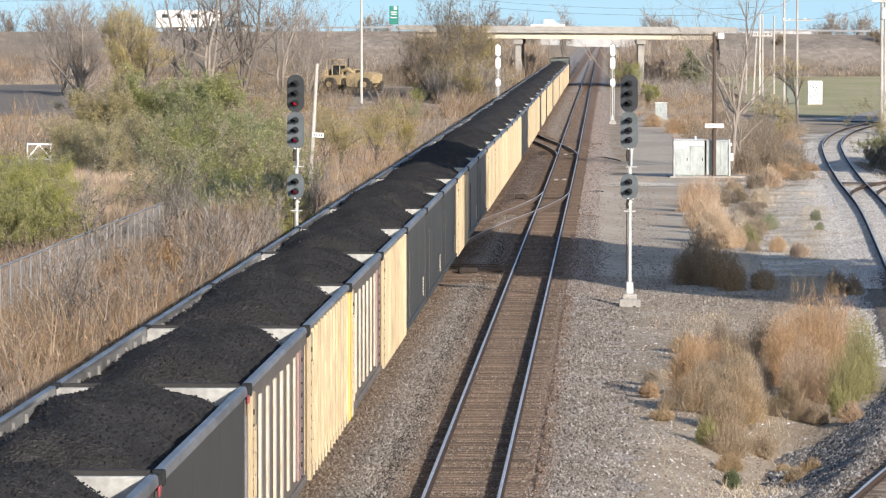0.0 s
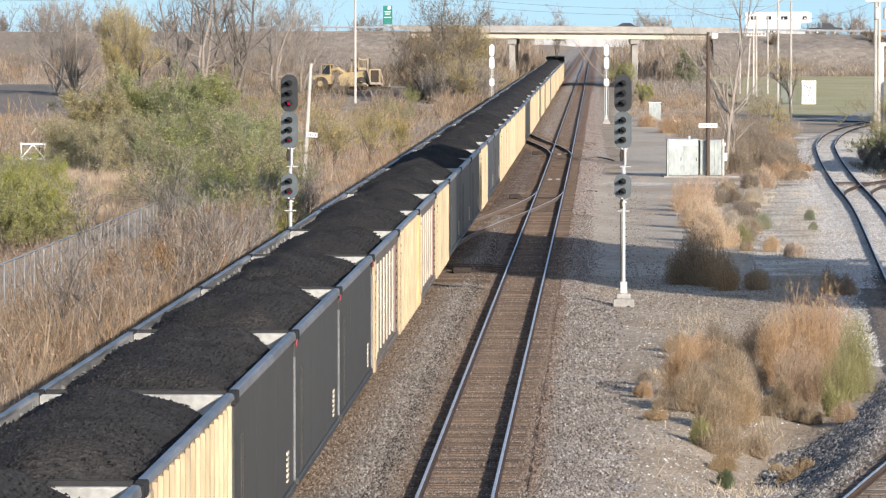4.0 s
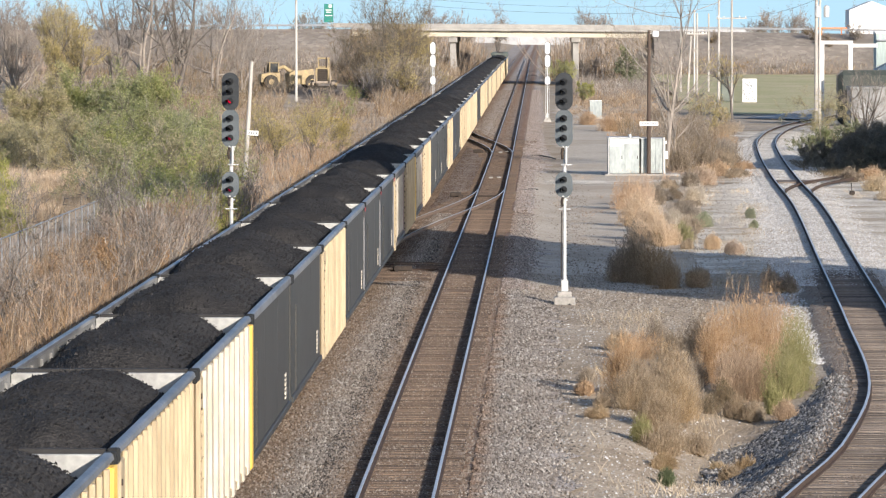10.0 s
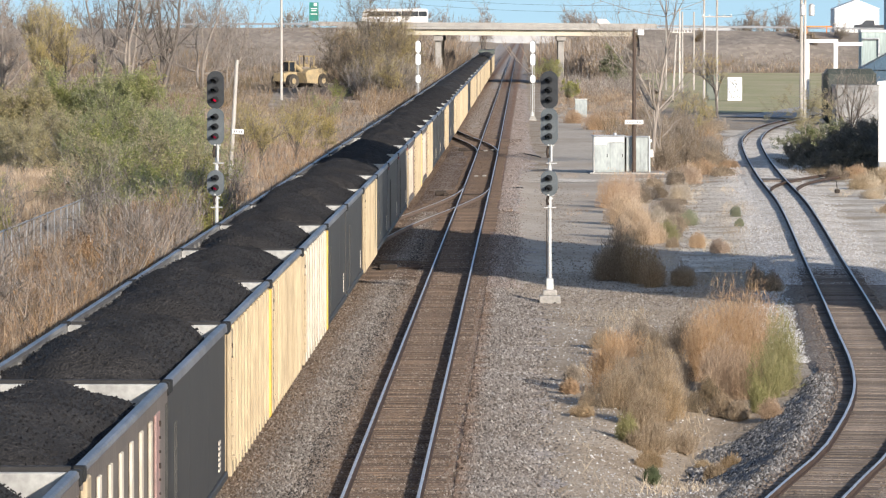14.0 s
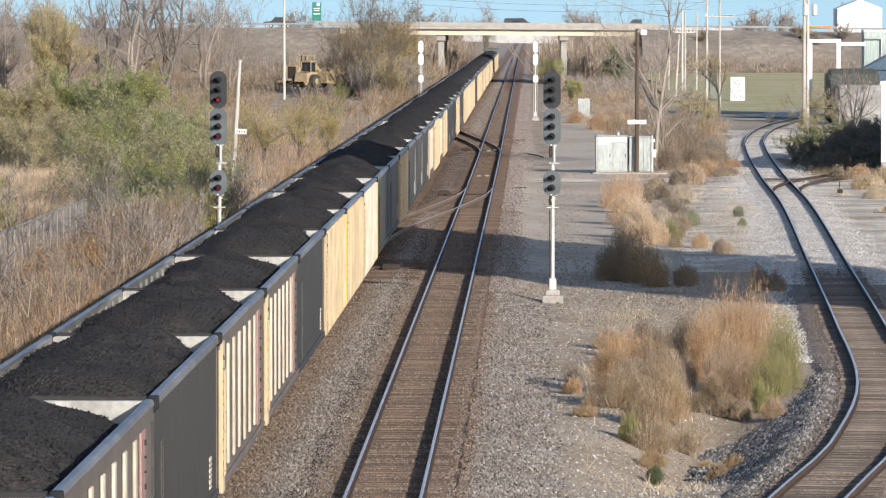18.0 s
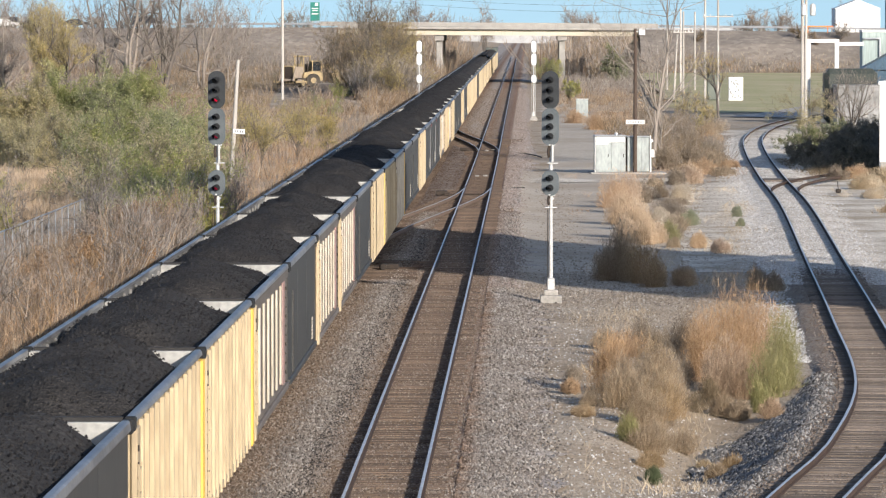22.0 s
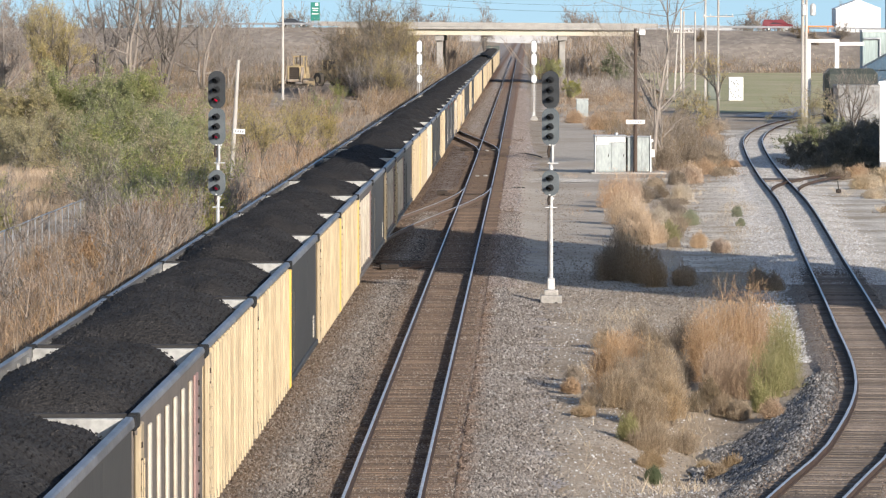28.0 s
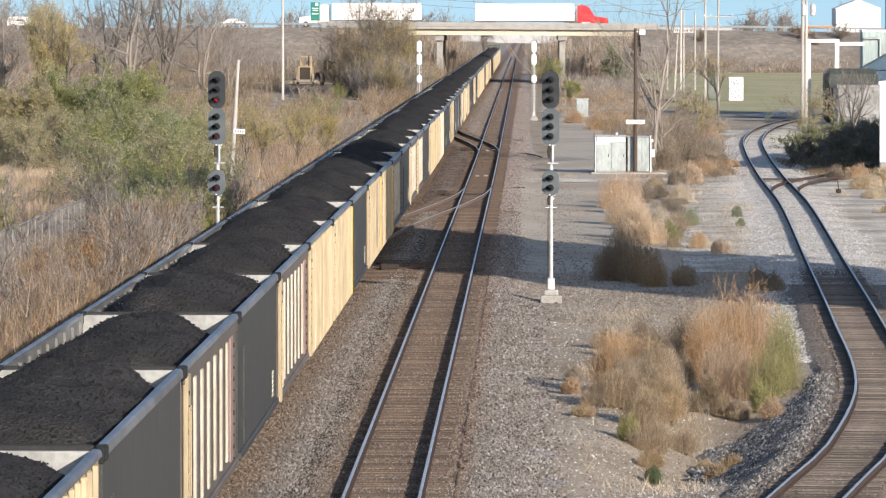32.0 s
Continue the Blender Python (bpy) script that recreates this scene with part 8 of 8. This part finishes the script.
def car(label, material, shape="sedan"):
    t = thing("car" if shape != "pickup" else "pickup_truck", label, "car" if shape != "pickup" else "pickup truck", group="traffic on the highway")
    if shape == "sedan":
        out = [(-2.3, 0.35), (-2.35, 0.85), (-1.7, 0.98), (-1.0, 1.42), (0.35, 1.44), (1.15, 0.98), (2.2, 0.82), (2.35, 0.4)]
        win = [(-1.45, 1.0), (-0.95, 1.36), (0.32, 1.38), (0.95, 1.0)]
    elif shape == "van":
        out = [(-2.5, 0.4), (-2.5, 1.1), (-2.3, 1.85), (0.7, 1.88), (1.6, 1.2), (2.4, 1.0), (2.5, 0.45)]
        win = [(-2.2, 1.15), (-2.1, 1.7), (0.6, 1.74), (1.25, 1.2)]
    else:
        out = [(-2.8, 0.5), (-2.8, 1.05), (-0.75, 1.05), (-0.65, 1.8), (0.75, 1.82), (1.4, 1.15), (2.6, 1.05), (2.75, 0.5)]
        win = [(-0.5, 1.15), (-0.45, 1.68), (0.68, 1.7), (1.15, 1.15)]
    b = side_body(t, "body", out, 1.85, material)
    side_body(b, "side_glass", win, 1.80, M["glass"], "dark side windows")
    part("headlight", Geo().box((2.3, -0.7, 0.8), (0.1, 0.3, 0.16), 0.03).box((2.3, 0.7, 0.8), (0.1, 0.3, 0.16), 0.03), M["white"], b)
    wheels(t, [(x, s * 0.8) for x in (-1.45, 1.45) for s in (-1, 1)], 0.34)
    return t


def semi(label, cab_paint, length):
    t = thing("semi_truck", label, "semi truck", group="traffic on the highway")
    b = part("trailer", Geo().box((-length / 2, 0, 2.6), (length, 2.55, 2.85), 0.05), M["white"], t, "long white box trailer")
    part("skirt_rail", Geo().box((-length / 2, 0, 1.12), (length, 2.4, 0.14), 0.02), M["under"], b)
    g = side_body(t, "cab", [(0.5, 0.7), (0.5, 3.6), (1.2, 3.9), (2.4, 3.4), (2.9, 2.6), (3.3, 1.95), (5.4, 1.65), (5.6, 0.6)], 2.4, cab_paint, "aerodynamic sleeper cab")
    side_body(g, "side_glass", [(2.1, 2.1), (2.15, 2.9), (2.65, 2.85), (3.05, 2.1)], 2.36, M["glass"])
    part("fuel_tank", Geo().tube([(1.2, -1.05, 0.75), (2.6, -1.05, 0.75)], 0.33, 12), M["silver"], g)
    part("exhaust", Geo().tube([(0.42, -0.9, 1.0), (0.42, -0.9, 4.1)], 0.08, 8), M["silver"], g)
    wheels(t, [(x, s * 1.05) for x in (-length + 1.2, -length + 2.5, -0.6, 0.7, 4.4) for s in (-1, 1)], 0.5, 0.5)
    return t


def bus(label):
    t = thing("coach_bus", label, "bus", group="traffic on the highway")
    b = side_body(t, "body", [(-5.4, 0.5), (-5.4, 3.1), (-5.1, 3.3), (4.9, 3.3), (5.3, 3.0), (5.6, 1.6), (5.6, 0.5)], 2.5, M["white"])
    for k in range(7):
        x = -4.6 + 1.42 * k
        part("window", Geo().box((x, 0, 2.45), (1.36, 2.44, 0.85), 0.03), M["glass"], b, "dark tinted window")
    part("windscreen", Geo().box((5.35, 0, 2.3), (0.3, 2.1, 1.1), 0.05), M["glass"], b)
    wheels(t, [(x, s * 1.05) for x in (-3.2, -1.9, 3.4) for s in (-1, 1)], 0.48, 0.35)
    return t


def camper(label):
    t = thing("camper_trailer", label, "camper trailer", group="traffic on the highway")
    b = side_body(t, "body", [(-5.4, 0.75), (-5.4, 3.3), (-5.1, 3.45), (4.6, 3.55), (5.3, 3.3), (5.3, 1.9), (3.6, 1.75), (3.4, 0.75)], 2.45, M["white"])
    for x, w in ((-4.0, 1.0), (-1.6, 0.8), (0.9, 1.1), (4.2, 0.7)):
        part("window", Geo().box((x, 0, 2.55), (w, 2.40, 0.6), 0.03), M["glass"], b)
    part("stripe", Geo().box((-0.6, 0, 1.35), (8.0, 2.46, 0.16), 0.01), M["silver"], b)
    wheels(t, [(x, s * 1.0) for x in (-1.6, -0.7) for s in (-1, 1)], 0.36)
    return t


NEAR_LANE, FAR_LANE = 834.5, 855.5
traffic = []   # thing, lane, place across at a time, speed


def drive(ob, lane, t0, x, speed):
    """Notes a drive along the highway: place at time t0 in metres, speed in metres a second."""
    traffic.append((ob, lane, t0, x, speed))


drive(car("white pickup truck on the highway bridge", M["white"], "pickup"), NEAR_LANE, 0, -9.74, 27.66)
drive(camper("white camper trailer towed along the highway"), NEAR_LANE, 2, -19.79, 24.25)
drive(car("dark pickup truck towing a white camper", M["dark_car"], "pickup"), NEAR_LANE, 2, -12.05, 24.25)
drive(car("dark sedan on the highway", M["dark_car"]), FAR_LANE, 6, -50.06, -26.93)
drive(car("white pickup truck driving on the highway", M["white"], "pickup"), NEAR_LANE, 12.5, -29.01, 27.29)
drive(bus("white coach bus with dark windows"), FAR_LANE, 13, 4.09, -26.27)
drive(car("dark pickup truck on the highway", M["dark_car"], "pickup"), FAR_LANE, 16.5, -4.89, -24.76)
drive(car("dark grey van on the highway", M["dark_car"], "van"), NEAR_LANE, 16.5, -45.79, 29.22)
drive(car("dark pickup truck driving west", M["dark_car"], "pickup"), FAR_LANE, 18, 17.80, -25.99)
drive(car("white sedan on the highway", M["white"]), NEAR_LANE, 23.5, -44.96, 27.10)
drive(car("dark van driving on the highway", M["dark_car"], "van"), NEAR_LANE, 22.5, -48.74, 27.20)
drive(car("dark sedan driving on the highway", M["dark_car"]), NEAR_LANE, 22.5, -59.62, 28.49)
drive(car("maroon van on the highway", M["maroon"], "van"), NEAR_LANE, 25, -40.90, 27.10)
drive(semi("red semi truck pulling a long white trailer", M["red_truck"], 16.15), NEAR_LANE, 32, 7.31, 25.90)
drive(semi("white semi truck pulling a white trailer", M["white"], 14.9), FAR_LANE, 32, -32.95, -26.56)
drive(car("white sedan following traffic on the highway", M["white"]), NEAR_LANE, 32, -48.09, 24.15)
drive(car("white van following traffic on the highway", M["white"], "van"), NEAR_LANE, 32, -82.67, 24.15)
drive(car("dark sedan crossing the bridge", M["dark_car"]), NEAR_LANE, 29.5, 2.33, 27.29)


# ---- earth-moving machines ----
def bulldozer():
    t = thing("bulldozer", "dusty yellow tracked bulldozer on dug earth", "bulldozer")
    for s in (-1, 1):
        out = []
        for k in range(24):
            a = 6.2832 * k / 24
            out.append((1.5 * (1 if math.cos(a) > 0 else -1) + 0.5 * math.cos(a), 0.52 + 0.5 * math.sin(a)))
        tr = part("crawler_track", Geo().prism(out, s * 1.1 - 0.28, s * 1.1 + 0.28), M["rubber"], t, "steel crawler track")
        for y in (-1.5, -0.75, 0, 0.75, 1.5):
            part("roller", Geo().tube([(s * 1.1 - 0.3, y, 0.5), (s * 1.1 + 0.3, y, 0.5)], 0.33 if abs(y) > 1 else 0.2, 12), M["machine"], tr)
    part("hood", Geo().box((0, -1.15, 1.62), (1.25, 2.2, 1.3), 0.08), M["machine_dust"], t, "dust-caked engine hood")
    gr = part("grille", Geo().box((0, -2.30, 1.60), (1.12, 0.06, 1.3), 0.02), M["under"], t, "dark square radiator grille")
    for x in (-0.66, 0.66):
        part("grille_post", Geo().box((x, -2.33, 1.55), (0.20, 0.22, 1.62), 0.04), M["machine"], gr)
    part("grille_bar", Geo().box((0, -2.33, 2.32), (1.5, 0.2, 0.14), 0.03), M["machine"], gr)
    part("nose_guard", Geo().box((0, -2.4, 0.80), (1.5, 0.3, 0.28), 0.05), M["machine_dust"], gr)
    for k in range(5):
        part("grille_slat", Geo().box((0, -2.34, 1.12 + 0.24 * k), (1.1, 0.03, 0.035)), M["rubber"], gr)
    for x in (-0.86, 0.86):
        part("lift_cylinder", Geo().tube([(x, -2.2, 2.25), (x, -2.9, 0.7)], 0.08, 8), M["machine_dust"], t)
        part("track_idler", Geo().box((1.36 * x, -1.95, 0.66), (0.52, 0.5, 0.42), 0.1), M["machine_dust"], t, "mud-polished idler guard")
    part("deck", Geo().box((0, 0.7, 1.2), (1.7, 2.2, 0.6), 0.06), M["machine"], t)
    part("fuel_tank", Geo().box((0, 1.75, 1.85), (1.5, 0.6, 0.9), 0.08), M["machine"], t)
    c = part("canopy", Geo().box((0, 0.7, 3.42), (1.35, 1.7, 0.16), 0.05), M["machine"], t, "roll-over canopy")
    for x in (-0.56, 0.56):
        for y in (0.0, 1.4):
            part("canopy_post", Geo().box((x, y, 2.5), (0.13, 0.13, 1.75), 0.02), M["machine"], c)
    part("dashboard", Geo().box((0, 0.05, 2.3), (1.1, 0.3, 0.5), 0.05), M["machine"], t)
    part("seat", Geo().box((0, 0.95, 2.1), (0.6, 0.6, 0.9), 0.08), M["rubber"], t)
    part("work_lamp", Geo().box((-0.62, -0.1, 3.58), (0.22, 0.16, 0.2), 0.03), M["machine_dust"], t)
    part("exhaust", Geo().tube([(0.35, -0.9, 2.2), (0.35, -0.9, 3.55)], 0.07, 8), M["under"], t)
    b = Geo()
    prof = [(-3.35, -0.10), (-3.15, 0.08), (-3.12, 0.22), (-3.3, 0.42), (-3.22, 0.44), (-3.03, 0.22), (-3.06, 0.06), (-3.25, -0.13)]
    part("blade", b.prism(prof, -1.6, 1.6), M["rubber"], t, "curved dark steel blade")
    for x in (-1.45, 1.45):
        part("push_arm", Geo().box((x, -1.6, 0.6), (0.16, 3.1, 0.22), 0.02), M["machine"], t)
    return t


def scraper():
    t = thing("scraper", "yellow wheel tractor-scraper with large tyres", "scraper")
    g = side_body(t, "bowl", [(-3.6, 1.0), (-3.8, 2.1), (-3.0, 2.4), (-0.6, 2.2), (0.0, 1.8), (-0.2, 0.6), (-2.4, 0.5)], 2.7, M["machine"])
    part("gooseneck", Geo().tube([(-0.6, 0, 2.0), (0.4, 0, 2.7), (1.3, 0, 2.5), (1.6, 0, 1.7)], 0.25, 8), M["machine"], t)
    c = side_body(t, "tractor", [(1.1, 0.8), (1.1, 1.9), (2.2, 2.0), (3.4, 1.8), (3.5, 0.8)], 1.9, M["machine"])
    part("cab_frame", Geo().box((1.8, 0, 3.2), (1.3, 1.5, 0.12), 0.04), M["machine"], c)
    for x in (1.25, 2.35):
        for y in (-0.7, 0.7):
            part("cab_post", Geo().box((x, y, 2.65), (0.12, 0.12, 1.3), 0.02), M["machine"], c)
    part("cab_glass", Geo().box((1.8, 0, 2.6), (1.0, 1.3, 1.1), 0.03), M["glass"], c)
    part("exhaust", Geo().tube([(2.9, 0.3, 1.8), (2.9, 0.3, 2.9)], 0.09, 8), M["under"], c)
    wheels(t, [(x, s * 1.25) for x in (-2.9, 2.3) for s in (-1, 1)], 0.85, 0.6)
    return t


dozer, scrape = bulldozer(), scraper()
for machine, k in ((dozer, 1.25), (scrape, 1.12)):     # a large class of machine
    for ob in machine.children_recursive:
        ob.data.transform(Matrix.Scale(k, 4))


def site_rows(rows):
    """Rows of time, x, y, heading."""
    return [(t, pose(x, y, 0.98, 0, 0, h)) for t, x, y, h in rows]


DOZER = [(0, -37.55, 716, 60), (2, -36.65, 714, 55), (3.5, -33.96, 712, 40), (5.5, -31.81, 708, 30), (7, -30.55, 706, 20), (9, -30.07, 702, 5), (11, -30.30, 702, -4), (13, -30.87, 708, -15), (16.5, -31.61, 714, -30),
         (20, -31.91, 712, -30), (23, -31.89, 708, -25), (27.5, -31.79, 704, -12), (29.5, -31.23, 702, -4), (32, -30.60, 700, 0)]
SCRAPER = [(0, -35.41, 705, 150), (2, -36.03, 708, 160), (5.5, -36.24, 712, 175), (9, -35.76, 712, 190), (11, -35.29, 712, 200), (13, -33.22, 708, 212), (14, -31.63, 704, 228), (16.5, -29.75, 700, 236), (18, -29.28, 700, 238),
           (20, -28.36, 704, 226), (23, -27.27, 712, 170), (27.5, -26.87, 718, 130), (32, -27.25, 724, 120)]


def motions():
    """All that moves: the train, the traffic, the machines."""
    for n, c in cars:
        walk(c, train_rows(PITCH * (n + 0.5)))
    for k, e in enumerate(engines):
        walk(e, train_rows(PITCH * N_CARS + 11 + 22.2 * k))
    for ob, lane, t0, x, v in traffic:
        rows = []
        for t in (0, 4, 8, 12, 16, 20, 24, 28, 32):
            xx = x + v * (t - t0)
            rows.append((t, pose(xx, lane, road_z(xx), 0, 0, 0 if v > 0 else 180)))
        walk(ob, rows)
    walk(dozer, site_rows(DOZER))
    walk(scrape, site_rows(SCRAPER))


motions()
